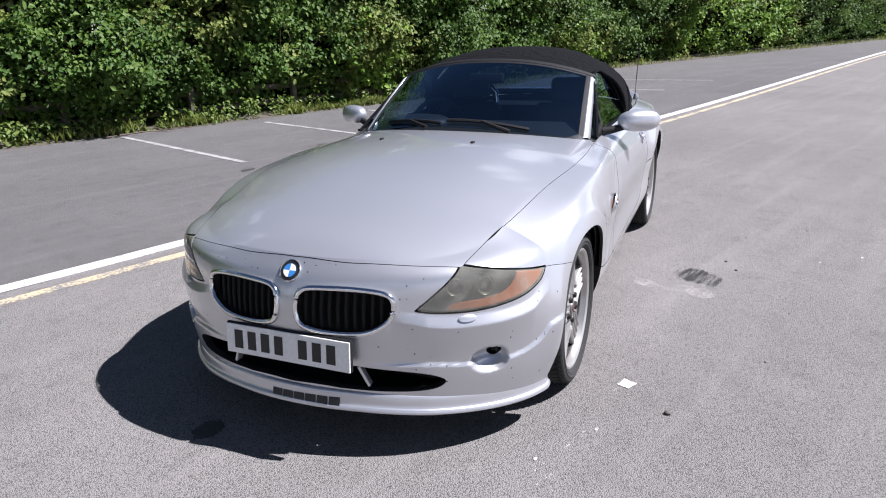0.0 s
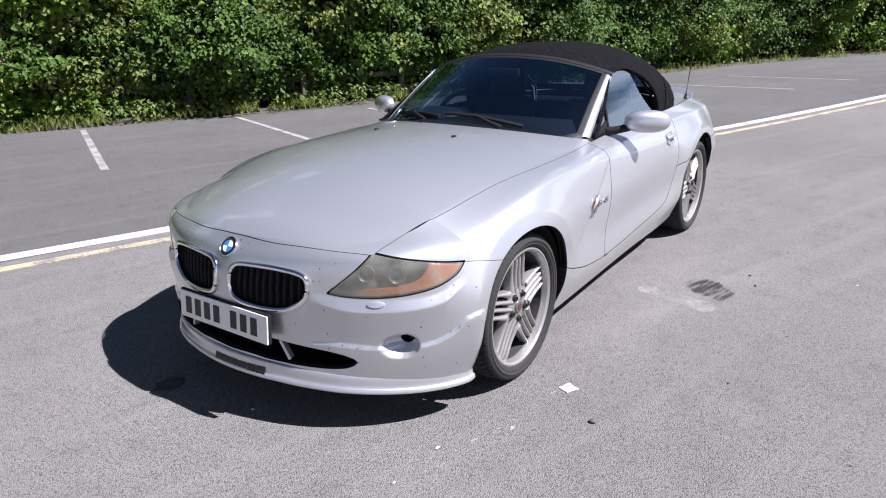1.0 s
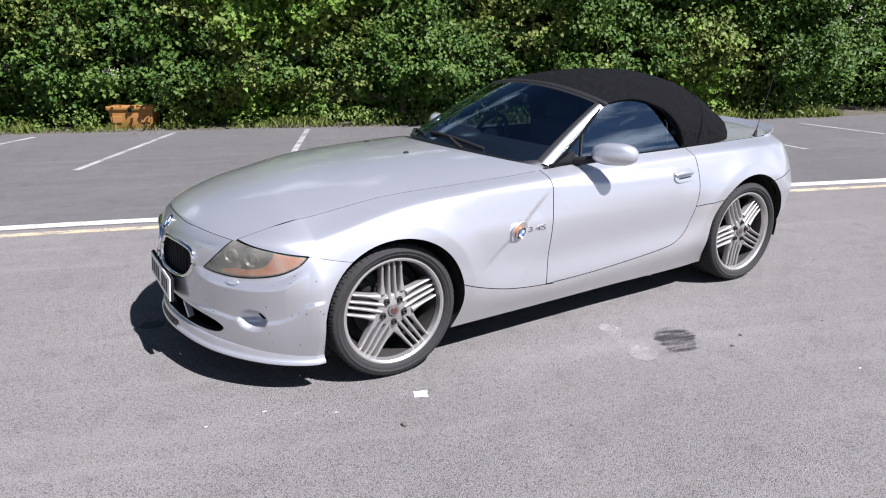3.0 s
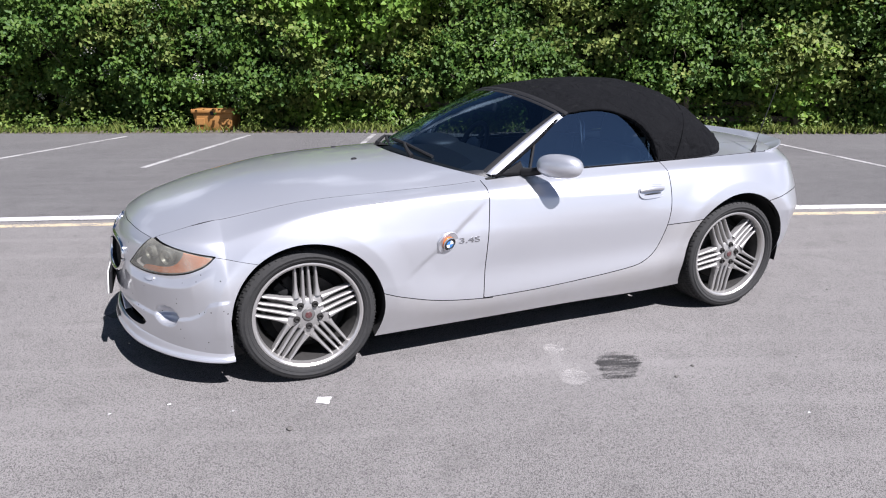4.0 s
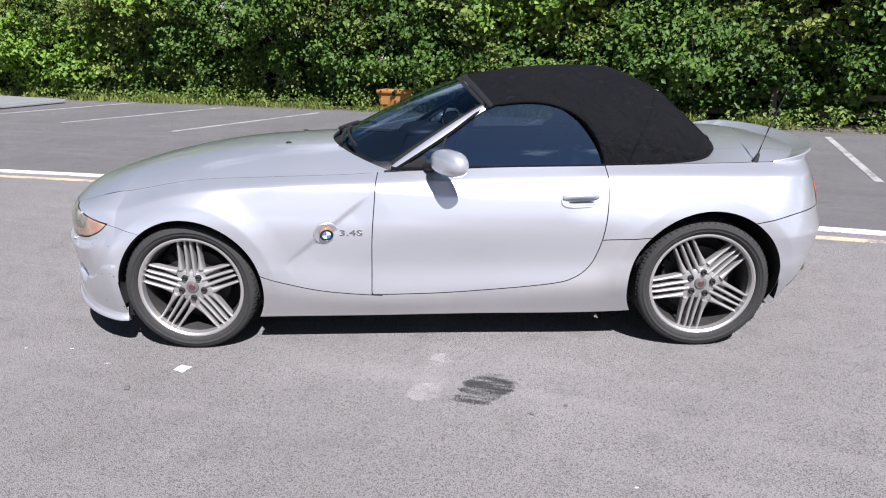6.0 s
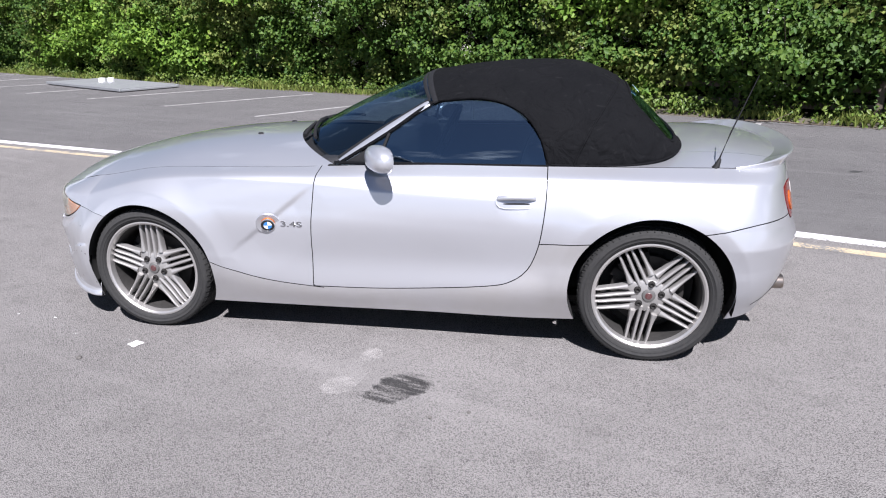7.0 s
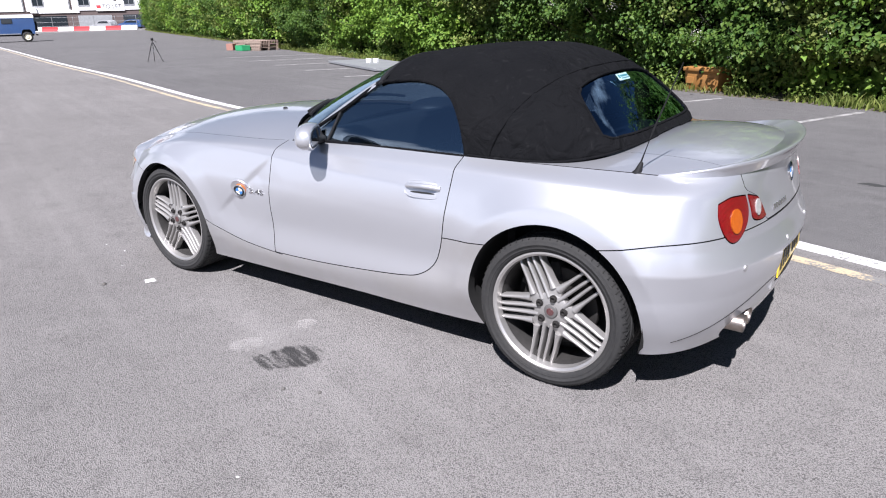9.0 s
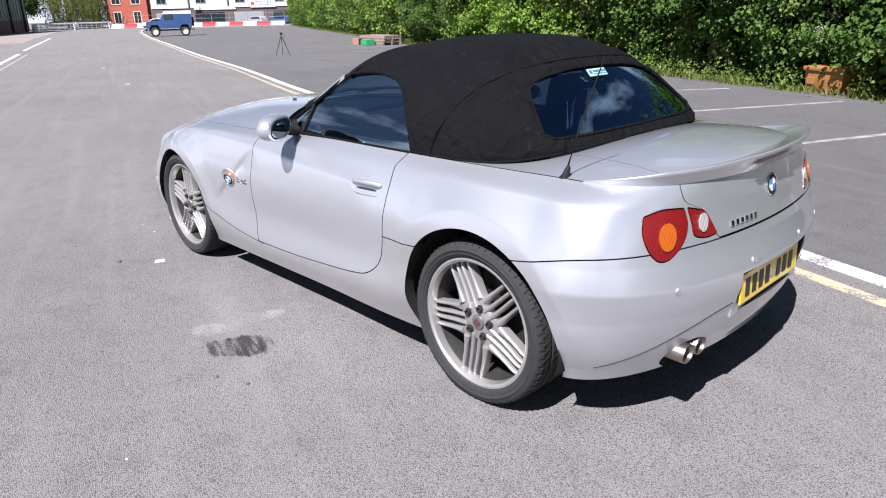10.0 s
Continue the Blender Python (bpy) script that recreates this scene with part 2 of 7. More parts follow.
def slab(outline, thick, m=None, bevel=0.0):
    """A plate of the given outline (x, y), its top at z = thick."""
    bm = bmesh.new()
    f = bm.faces.new([bm.verts.new((x, y, 0)) for x, y in outline])
    r = bmesh.ops.extrude_face_region(bm, geom=[f])
    bmesh.ops.translate(bm, vec=(0, 0, thick), verts=[v for v in r["geom"] if isinstance(v, bmesh.types.BMVert)])
    bmesh.ops.recalc_face_normals(bm, faces=bm.faces)
    if bevel:
        edges = [e for e in bm.edges if all(v.co.z > thick * 0.9 for v in e.verts)]
        bmesh.ops.bevel(bm, geom=edges, offset=bevel, segments=2, affect="EDGES", profile=0.5)
    if m:
        bm.transform(m)
    return bm


def thing(name, label, category, m=None, group="", kind=""):
    ob = new(name)
    if m:
        ob.matrix_world = m
    return tagged(ob, label, category, group, kind)


# ---- the car's body as one surface ----
def spline(xs, ys):
    """A smooth curve through (xs, ys), as a function of an array."""
    xs, ys = np.array(xs, float), np.array(ys, float)
    d = np.diff(ys) / np.diff(xs)
    t = np.concatenate(([d[0]], (d[:-1] * np.diff(xs)[1:] + d[1:] * np.diff(xs)[:-1]) / (xs[2:] - xs[:-2]), [d[-1]])) if len(xs) > 2 else np.array([d[0], d[0]])

    def at(x):
        x = np.asarray(x, float)
        i = np.clip(np.searchsorted(xs, x) - 1, 0, len(xs) - 2)
        h = xs[i + 1] - xs[i]
        u = np.clip((x - xs[i]) / h, 0, 1)
        return (2 * u**3 - 3 * u**2 + 1) * ys[i] + (u**3 - 2 * u**2 + u) * h * t[i] + (3 * u**2 - 2 * u**3) * ys[i + 1] + (u**3 - u**2) * h * t[i + 1]
    return at


# x runs from the nose to the tail, the front axle at 0, the rear axle at 2.495; half widths and heights of six lines from the sill to the shoulder
NOSE, TAIL = -0.34, 2.76
STATIONS = (-0.34, 0.0, 0.4, 0.9, 1.4, 2.0, 2.5, 2.76)
HALF = [spline(STATIONS, w) for w in (
    (0.795, 0.815, 0.815, 0.808, 0.806, 0.812, 0.800, 0.785),
    (0.852, 0.866, 0.866, 0.852, 0.850, 0.868, 0.872, 0.846),
    (0.858, 0.882, 0.878, 0.853, 0.848, 0.866, 0.889, 0.872),
    (0.832, 0.888, 0.886, 0.872, 0.870, 0.880, 0.898, 0.880),
    (0.780, 0.826, 0.826, 0.810, 0.808, 0.815, 0.830, 0.812),
    (0.635, 0.674, 0.698, 0.708, 0.725, 0.735, 0.725, 0.695))]
HIGH = [spline(STATIONS, z) for z in (
    (0.135, 0.150, 0.155, 0.155, 0.160, 0.165, 0.185, 0.200),
    (0.300, 0.310, 0.300, 0.270, 0.285, 0.310, 0.340, 0.340),
    (0.480, 0.480, 0.450, 0.430, 0.435, 0.450, 0.490, 0.490),
    (0.590, 0.655, 0.650, 0.640, 0.645, 0.655, 0.670, 0.665),
    (0.695, 0.785, 0.818, 0.826, 0.832, 0.840, 0.845, 0.838),
    (0.768, 0.833, 0.857, 0.866, 0.882, 0.888, 0.892, 0.890))]
# the same lines at the middle of the nose and of the tail: x, height, roundness of the corner
NOSE_X = (-0.850, -0.845, -0.848, -0.842, -0.812, -0.757)
NOSE_Z = (0.190, 0.298, 0.430, 0.545, 0.650, 0.722)
NOSE_P = (1.32, 1.35, 1.33, 1.25, 1.0, 0.85)
TAIL_X = (3.150, 3.205, 3.240, 3.212, 3.175, 3.170)
TAIL_Z = (0.235, 0.345, 0.500, 0.640, 0.800, 0.905)
TAIL_P = (0.8, 0.75, 0.72, 0.68, 0.66, 0.66)


LEDGE = spline((0.30, 0.447, 0.629, 0.789, 0.922, 1.036, 1.103, 1.2), (0.540, 0.523, 0.501, 0.497, 0.501, 0.518, 0.547, 0.58))
SKIRT = spline((0.0, 0.316, 0.522, 0.731, 0.913, 1.033, 1.101, 1.135, 1.171, 1.3), (0.366, 0.366, 0.365, 0.351, 0.350, 0.372, 0.404, 0.434, 0.444, 0.45))


FOLD = spline((-0.3, 0.0, 0.2, 0.5, 0.93, 1.33, 1.62, 1.83, 2.2), (0.75, 0.806, 0.816, 0.813, 0.797, 0.772, 0.762, 0.755, 0.745))


def across(knots, v, edge=1.0):
    """Between the six lines: knots has their values in its first axis; edge below 1 tightens the shoulder."""
    knots = np.asarray(knots, float)
    t = np.gradient(knots, axis=0)
    t[4] *= edge
    i = np.clip(v.astype(int), 0, 4)
    u = v - i
    if knots.ndim == 1:
        a, b, p, q = knots[i], knots[i + 1], t[i], t[i + 1]
    else:
        j = np.arange(len(v))
        a, b, p, q = knots[i, j], knots[i + 1, j], t[i, j], t[i + 1, j]
    return (2 * u**3 - 3 * u**2 + 1) * a + (u**3 - 2 * u**2 + u) * p + (3 * u**2 - 2 * u**3) * b + (u**3 - u**2) * q


def shell(s, v):
    """The body's left side: s from -1 (nose) over 0..1 (flank) to 2 (tail), v from 0 (sill) to 5 (shoulder)."""
    s, v = np.asarray(s, float).ravel(), np.asarray(v, float).ravel()
    x = NOSE + (TAIL - NOSE) * np.clip(s, 0, 1)
    edge = 0.45 + 0.55 * np.clip(-s / 0.25 + 0.2, 0, 1)
    w = across([f(x) for f in HALF], v, edge)
    z = across([f(x) for f in HIGH], v, edge)
    n = np.sin(np.clip(-s, 0, 1) * math.pi / 2)
    c = np.sin(np.clip(s - 1, 0, 1) * math.pi / 2)
    fade = np.sqrt(np.clip(1 - n**2 - c**2, 0, 1))
    x = x + (across(NOSE_X, v) - NOSE) * n ** across(NOSE_P, v) + (across(TAIL_X, v) - TAIL) * c ** across(TAIL_P, v)
    z = z + (across(NOSE_Z, v) - z) * n ** (1.5 + 1.1 * np.clip(1.5 - v, 0, 1)) - 0.028 * np.sin(math.pi * n) * np.clip(v - 4, 0, 1) ** 1.5 + (across(TAIL_Z, v) - z) * c**1.5
    # the wheel arches stand proud, with a soft edge round them
    for ax, az, r in ((0.008, 0.325, 0.352), (2.497, 0.330, 0.370)):
        d = np.hypot(x - ax, z - az) - r
        d = np.where(d < 0.062, 0.75 + 0.25 * d / 0.062, np.clip(1 - (d - 0.062) / 0.11, 0, 1) ** 1.6)
        w = w + 0.015 * d * np.clip((z - 0.26) / 0.16, 0, 1)
    # a fold along the shoulder that falls towards the door handle, and the slash behind the front wheel
    up = z - FOLD(x)
    w = w + 0.015 * np.where(up > 0, np.clip(1 - up / 0.05, 0, 1), np.clip(1 + up / 0.13, 0, 1) ** 1.3) * np.clip((x - 0.05) / 0.4, 0, 1) * np.clip((1.93 - x) / 0.12, 0, 1)
    along_it = ((x - 0.469) * 0.435 + (z - 0.431) * 0.343) / 0.554
    off = ((z - 0.431) * 0.435 - (x - 0.469) * 0.343) / 0.554
    w = w - 0.011 * np.where(off > 0, np.clip(1 - off / 0.020, 0, 1) + 0.22 * np.clip(1 - off / 0.15, 0, 1), 1.22 * np.clip(1 + off / 0.20, 0, 1)) * np.clip(along_it / 0.15, 0, 1) * np.clip((0.58 - along_it) / 0.15, 0, 1)
    y = w * fade
    # the nose: a ledge below the lamps, a lower skirt that stands proud, and the scoops of the fog lamps
    front = np.clip(-s * 12, 0, 1)
    h = y + 0.8 * (x + 0.8)
    up = z - LEDGE(h)
    out = 0.018 * np.where(up > 0, np.clip(1 - up / 0.035, 0, 1), np.clip(1 + up / 0.15, 0, 1) ** 1.5) * np.clip((h - 0.40) / 0.14, 0, 1) * np.clip((1.16 - h) / 0.12, 0, 1)
    out = out + 0.011 * np.clip((SKIRT(h) - z) / 0.005, 0, 1) * np.clip(h / 0.3 - 0.8, 0, 1)
    bowl = np.clip(1 - ((h - 0.822) / 0.090) ** 2 - ((z - 0.353) / 0.047) ** 2, 0, 1) ** 0.6
    up = z - 0.569
    tail = 0.015 * np.where(up > 0, np.clip(1 - up / 0.085, 0, 1), np.clip(1 + up / 0.11, 0, 1) ** 1.2) * np.clip((s - 1) * 10, 0, 1)
    x = x - out * n * front + 0.048 * bowl * front + tail * c
    y = np.maximum(y + (out * fade - 0.020 * bowl) * front + tail * fade, 0)
    return np.stack([x, -y, z], 1)


def dense(points, steps=10, closed=True):
    """A smooth outline through points; a point given twice is a corner."""
    pts, out = [np.array(p, float) for p in points], []
    n = len(pts)
    for i in range(n if closed else n - 1):
        a, b, c, d = pts[i - 1] if closed or i else pts[0], pts[i], pts[(i + 1) % n], pts[(i + 2) % n] if closed or i + 2 < n else pts[-1]
        if np.allclose(b, c):
            continue
        for k in range(steps):
            u = k / steps
            out.append(0.5 * (2 * b + (c - a) * u + (2 * a - 5 * b + 4 * c - d) * u * u + (3 * b - a - 3 * c + d) * u**3))
    return np.array(out)


def inside(px, py, outline):
    """How far (px, py) lies inside an outline; negative outside."""
    best, count = np.full(px.shape, 1e9), np.zeros(px.shape, int)
    for (ax, ay), (bx, by) in zip(outline, np.roll(outline, -1, axis=0)):
        dx, dy = bx - ax, by - ay
        u = np.clip(((px - ax) * dx + (py - ay) * dy) / (dx * dx + dy * dy + 1e-12), 0, 1)
        best = np.minimum(best, np.hypot(px - ax - u * dx, py - ay - u * dy))
        hit = ((ay > py) != (by > py)) & (px < ax + (py - ay) * dx / (dy if abs(dy) > 1e-12 else 1e-12))
        count += hit
    return np.where(count % 2 == 1, best, -best)

# ---- panels cut out of surfaces ----
def clipped(a, faces, col):
    """Keeps the part of a mesh where column col of its vertex table is positive."""
    rows, cut, out = list(a), {}, []

    def between(i, j):
        key = (min(i, j), max(i, j))
        if key not in cut:
            p, q = rows[key[0]], rows[key[1]]
            u = p[col] / (p[col] - q[col])
            cut[key] = len(rows)
            rows.append(p + u * (q - p))
        return cut[key]
    pos = a[:, col] > 0
    for f in faces:
        k = [pos[i] for i in f]
        if all(k):
            out.append(f)
        elif any(k):
            g = []
            for n, i in enumerate(f):
                j = f[(n + 1) % len(f)]
                if pos[i]:
                    g.append(i)
                if pos[i] != pos[j]:
                    g.append(between(i, j))
            out.append(tuple(g))
    used = sorted({i for f in out for i in f})
    order = {i: n for n, i in enumerate(used)}
    return np.array([rows[i] for i in used]).reshape(len(used), a.shape[1]), [tuple(order[i] for i in f) for f in out]


def normals(p, faces):
    n = np.zeros_like(p)
    for f in faces:
        q = p[list(f)]
        c = np.cross(q[1] - q[0], q[2] - q[0]) + (np.cross(q[2] - q[0], q[3] - q[0]) if len(f) > 3 else 0)
        n[list(f)] += c
    return n / (np.linalg.norm(n, axis=1)[:, None] + 1e-12)


def grid_faces(n, m):
    return [(i * m + j, (i + 1) * m + j, (i + 1) * m + j + 1, i * m + j + 1) for i in range(n - 1) for j in range(m - 1)]


MID = np.array([1.2, 0, 0.3])


def rimmed(p, faces, lip=0.0, depth=0.014, seam=False):
    """Faces outwards, rolls the free edges in and gives them depth."""
    n = normals(p, faces)
    if np.sum(n * (p - MID) * (1, 3, 1)) < 0:
        faces, n = [f[::-1] for f in faces], -n
    count = {}
    for f in faces:
        for i, j in zip(f, f[1:] + f[:1]):
            count[(i, j)] = 1
    free = [(i, j) for i, j in count if (j, i) not in count and not (seam and abs(p[i][1]) < 1e-6 and abs(p[j][1]) < 1e-6)]
    edge = sorted({i for e in free for i in e})
    FOLDED[0] = 2 * len(edge)
    p = p.copy()
    top = {i: len(p) + k for k, i in enumerate(edge)}
    ring = {i: len(p) + len(edge) + k for k, i in enumerate(edge)}
    base = p[edge] - n[edge] * depth
    p[edge] -= n[edge] * lip
    return np.vstack([p, p[edge], base]), list(faces) + [(top[j], top[i], ring[i], ring[j]) for i, j in free]


FOLDED = [0]


def edged(ob):
    """Colours a painted panel's folded edges black, for the shade in its gap."""
    if ob.data.materials[0] in (PAINT, PAINT_DUSTY, PAINT_CHIPPED):
        ob.data.materials.append(SHADE)
        top = len(ob.data.vertices) - FOLDED[0]
        for f in ob.data.polygons:
            if max(f.vertices) >= top:
                f.material_index = 1
    return ob


def mirrored(p, faces):
    return p * (1, -1, 1), [f[::-1] for f in faces]


def joined(p, faces):
    """A left half and its mirror image, sewn along y = 0."""
    q, g = mirrored(p, faces)
    q = q.copy()
    on = np.abs(p[:, 1]) < 1e-6
    idx = np.where(on, np.arange(len(p)), len(p) + np.cumsum(~on) - 1)
    return np.vstack([p, q[~on]]), faces + [tuple(idx[i] for i in f) for f in g]


def panel(name, p, shape, keeps, mat, parent, label="", sides="both", depth=0.014, lip=0.0):
    """A panel of the grid p, cut by the functions' values in keeps. sides: both (two objects), one, whole (left and right sewn together)."""
    a = np.hstack([p, np.stack(keeps, 1)]) if keeps else p
    faces = grid_faces(*shape)
    for c in range(len(keeps)):
        a, faces = clipped(a, faces, 3 + c)
    q = a[:, :3]
    if sides == "whole":
        q[np.abs(q[:, 1]) < 2e-5, 1] = 0
        q, faces = joined(q, faces)
        q, faces = rimmed(q, faces, lip, depth)
        return edged(obj(name, q, faces, mat, parent, label))
    q, faces = rimmed(q, faces, lip, depth)
    made = edged(obj(name, q, faces, mat, parent, label))
    if sides == "both":
        edged(obj(name, *mirrored(q, faces), mat, parent, label))
    return made


def body_grid(s0, s1, ns, v0=0.0, v1=5.0, nv=60):
    s, v = np.meshgrid(np.linspace(s0, s1, ns), np.linspace(v0, v1, nv), indexing="ij")
    s, v = s.ravel(), v.ravel()
    return shell(s, v), (ns, nv), s, v


def flank(x):
    return (x - NOSE) / (TAIL - NOSE)


# ---- the car ----
car = thing("roadster", "silver two-seat roadster with closed black fabric roof, parked on asphalt", "car")
GAP = 0.0023
ARCH_F, ARCH_R = (0.008, 0.325, 0.352), (2.497, 0.330, 0.370)


def arch(p, a):
    return np.hypot(p[:, 0] - a[0], p[:, 2] - a[1]) - a[2]


DOOR = dense([(0.93, 0.97), (0.93, 0.97), (0.918, 0.78), (0.898, 0.55), (0.886, 0.282), (0.886, 0.282), (1.2, 0.287), (1.5, 0.307), (1.75, 0.334), (1.86, 0.362), (1.94, 0.425), (1.985, 0.53), (2.008, 0.66), (2.018, 0.80), (2.012, 0.97), (2.012, 0.97)])
HEADLIGHT = dense([(0.496, 0.560), (0.496, 0.560), (0.58, 0.549), (0.72, 0.543), (0.86, 0.548), (1.00, 0.566), (1.10, 0.600), (1.145, 0.640), (1.145, 0.640), (0.93, 0.672), (0.715, 0.702), (0.715, 0.702), (0.63, 0.645)])
BONNET = dense([(-0.3, -0.763), (-0.3, -0.763), (0, -0.760), (0.174, -0.751), (0.30, -0.726), (0.45, -0.682), (0.581, -0.629), (0.581, -0.629), (0.592, -0.58), (0.604, -0.52), (0.618, -0.45), (0.643, -0.32), (0.672, -0.16), (0.689, -0.05), (0.714, 0.16),
                (0.733, 0.40), (0.735, 0.65), (0.716, 0.96), (0.70, 1.2), (0.70, 1.2), (-0.3, 1.2), (-0.3, 1.2)])
KIDNEY = dense([(0.040, 0.585), (0.055, 0.615), (0.10, 0.630), (0.25, 0.634), (0.355, 0.622), (0.385, 0.590), (0.372, 0.530), (0.30, 0.486), (0.19, 0.478), (0.075, 0.492), (0.042, 0.530)])
INTAKE = dense([(-0.2, 0.37), (0.10, 0.366), (0.30, 0.350), (0.46, 0.332), (0.532, 0.308), (0.540, 0.284), (0.49, 0.262), (0.36, 0.258), (0.20, 0.262), (0.1, 0.268), (-0.2, 0.270)])
TAIL_LAMP = dense([(0.723, 0.806), (0.723, 0.806), (0.628, 0.820), (0.518, 0.815), (0.518, 0.815), (0.496, 0.762), (0.518, 0.71), (0.588, 0.667), (0.648, 0.665), (0.698, 0.70), (0.728, 0.755)])
TAIL_LAMP_IN = dense([(0.498, 0.815), (0.498, 0.815), (0.426, 0.800), (0.386, 0.785), (0.321, 0.712), (0.321, 0.712), (0.386, 0.708), (0.456, 0.722), (0.474, 0.762)])


def front_h(p):
    return np.abs(p[:, 1]) + 0.8 * (p[:, 0] + 0.8)


def rear_h(p):
    return np.abs(p[:, 1]) - (p[:, 0] - 3.1)


nose_seam = spline((-0.9, -0.386, -0.2, 0.0), (0.735, 0.639, 0.601, 0.56))
sill_line = spline((0.2, 0.30, 0.36, 0.56, 0.886, 1.4), (0.46, 0.415, 0.39, 0.325, 0.280, 0.28))
tail_seam = spline((1.8, 2.2, 2.73, 2.95, 3.08, 3.4), (0.548, 0.572, 0.642, 0.684, 0.690, 0.690))

# bumper, with its openings
p, shape, s, v = body_grid(-1, 0.06, 170, 0.0, 5.0, 130)
h, y, z = front_h(p), np.abs(p[:, 1]), p[:, 2]
above = z - nose_seam(p[:, 0])
# its rear edge drops straight in front of the wheel
behind = np.where((z < 0.36) & (p[:, 0] < 0.1), -0.3445 - p[:, 0], arch(p, ARCH_F))
panel("front_bumper", p, shape, [behind, 4.999 - v, -inside(y, p[:, 0], BONNET) - GAP, -inside(h, z, HEADLIGHT) - GAP, np.where(h > 0.74, -above - 0.001, 0.1), -inside(y, z, KIDNEY), -inside(y, z, INTAKE),
      np.hypot((h - 0.862) * 0.62, z - 0.366) - 0.021], PAINT_CHIPPED, car, "silver bumper with air intake and stone chips", "whole", 0.03)
# front wing
p, shape, s, v = body_grid(-0.75, flank(0.95), 400, 0.3, 5.0, 120)
h, z = front_h(p), p[:, 2]
above = z - nose_seam(p[:, 0])
panel("front_wing", p, shape, [arch(p, ARCH_F), 4.98 - v, np.where(p[:, 0] < 0.9, -inside(np.abs(p[:, 1]), p[:, 0], BONNET) - GAP, 0.2), np.where(h > 0.71, -inside(h, z, HEADLIGHT) - GAP, -0.05), np.where(p[:, 0] < 0.1, above - 0.001, 0.2),
      np.where(p[:, 0] > 0.1, z - sill_line(p[:, 0]) - GAP, 0.2), np.where(p[:, 0] > 0.6, -inside(p[:, 0], z, DOOR) - GAP, 0.3)], PAINT, car)
# door
p, shape, s, v = body_grid(flank(0.86), flank(2.04), 130, 0.5, 5.0, 90)
panel("door", p, shape, [inside(p[:, 0], p[:, 2], DOOR) - GAP, 4.97 - v], PAINT, car, "closed silver door")
# sill
p, shape, s, v = body_grid(flank(0.25), flank(2.3), 150, 0.0, 3.2, 60)
panel("side_sill", p, shape, [arch(p, ARCH_F), arch(p, ARCH_R), np.where(p[:, 0] < 0.95, sill_line(p[:, 0]) - p[:, 2] - GAP, 0.2), np.where(p[:, 0] > 0.8, -inside(p[:, 0], p[:, 2], DOOR) - GAP, 0.2),
      tail_seam(p[:, 0]) - p[:, 2] - GAP], PAINT_DUSTY, car, depth=0.05)
# rear wing, round to the lamps
p, shape, s, v = body_grid(flank(1.95), 1.75, 170, 2.0, 5.0, 90)
x, z, hr = p[:, 0], p[:, 2], rear_h(p)
BOOT_EDGE = spline((0.6, 0.69, 0.72, 0.80, 0.83, 0.87, 0.95), (0.30, 0.30, 0.345, 0.415, 0.50, 0.53, 0.53))
panel("rear_wing", p, shape, [arch(p, ARCH_R), 4.99 - v, -inside(x, z, DOOR) - GAP, z - tail_seam(x) - GAP, np.where(x > 2.9, -inside(hr, z, TAIL_LAMP) - GAP, 0.1), np.where(x > 2.9, -inside(hr, z, TAIL_LAMP_IN) - GAP, 0.1),
      np.where(x > 2.9, hr - BOOT_EDGE(z) - GAP, 0.1)], PAINT, car)
# rear bumper
p, shape, s, v = body_grid(flank(2.7), 2.0, 150, 0.0, 4.0, 90)
x, y, z, hr = p[:, 0], np.abs(p[:, 1]), p[:, 2], rear_h(p)
panel("rear_bumper", p, shape, [arch(p, ARCH_R), tail_seam(x) - z - GAP, -inside(hr, z, TAIL_LAMP) - GAP, np.where(x > 2.9, np.hypot((y - 0.445) * 0.62, z - 0.275) - 0.062, 0.1), np.maximum(y - 0.285, np.abs(z - 0.477) - 0.078)], PAINT, car,
      "silver rear bumper with parking sensors", "whole", 0.04)
# upright face of the boot lid
p, shape, s, v = body_grid(1.45, 2.0, 90, 2.8, 5.0, 50)
x, z, hr = p[:, 0], p[:, 2], rear_h(p)
boot_face = panel("boot_face", p, shape, [z - 0.695 - GAP, BOOT_EDGE(z) - hr - GAP], PAINT, car, "", "whole", 0.02)

# bonnet
BONNET_Z = spline((-0.757, -0.70, -0.55, -0.35, -0.09, 0.23, 0.5, 0.7, 1.0), (0.722, 0.755, 0.806, 0.857, 0.904, 0.936, 0.949, 0.957, 0.96))


def top_grid(s0, s1, ns, nk, centre, power=2.2, kmax=0.993):
    """A crowned sheet between the two shoulder lines; its left half."""
    s, k = np.meshgrid(np.linspace(s0, s1, ns), np.linspace(0, kmax, nk), indexing="ij")
    s, k = s.ravel(), k.ravel()
    e = shell(s, np.full(s.shape, 5.0))
    zc = np.maximum(centre(e[:, 0]), e[:, 2])
    return np.stack([e[:, 0], e[:, 1] * k, e[:, 2] + (zc - e[:, 2]) * (1 - k**power)], 1), (ns, nk)


def cowl_x(y):
    return 0.615 + 0.345 * (np.abs(y) / 0.69) ** 2.3


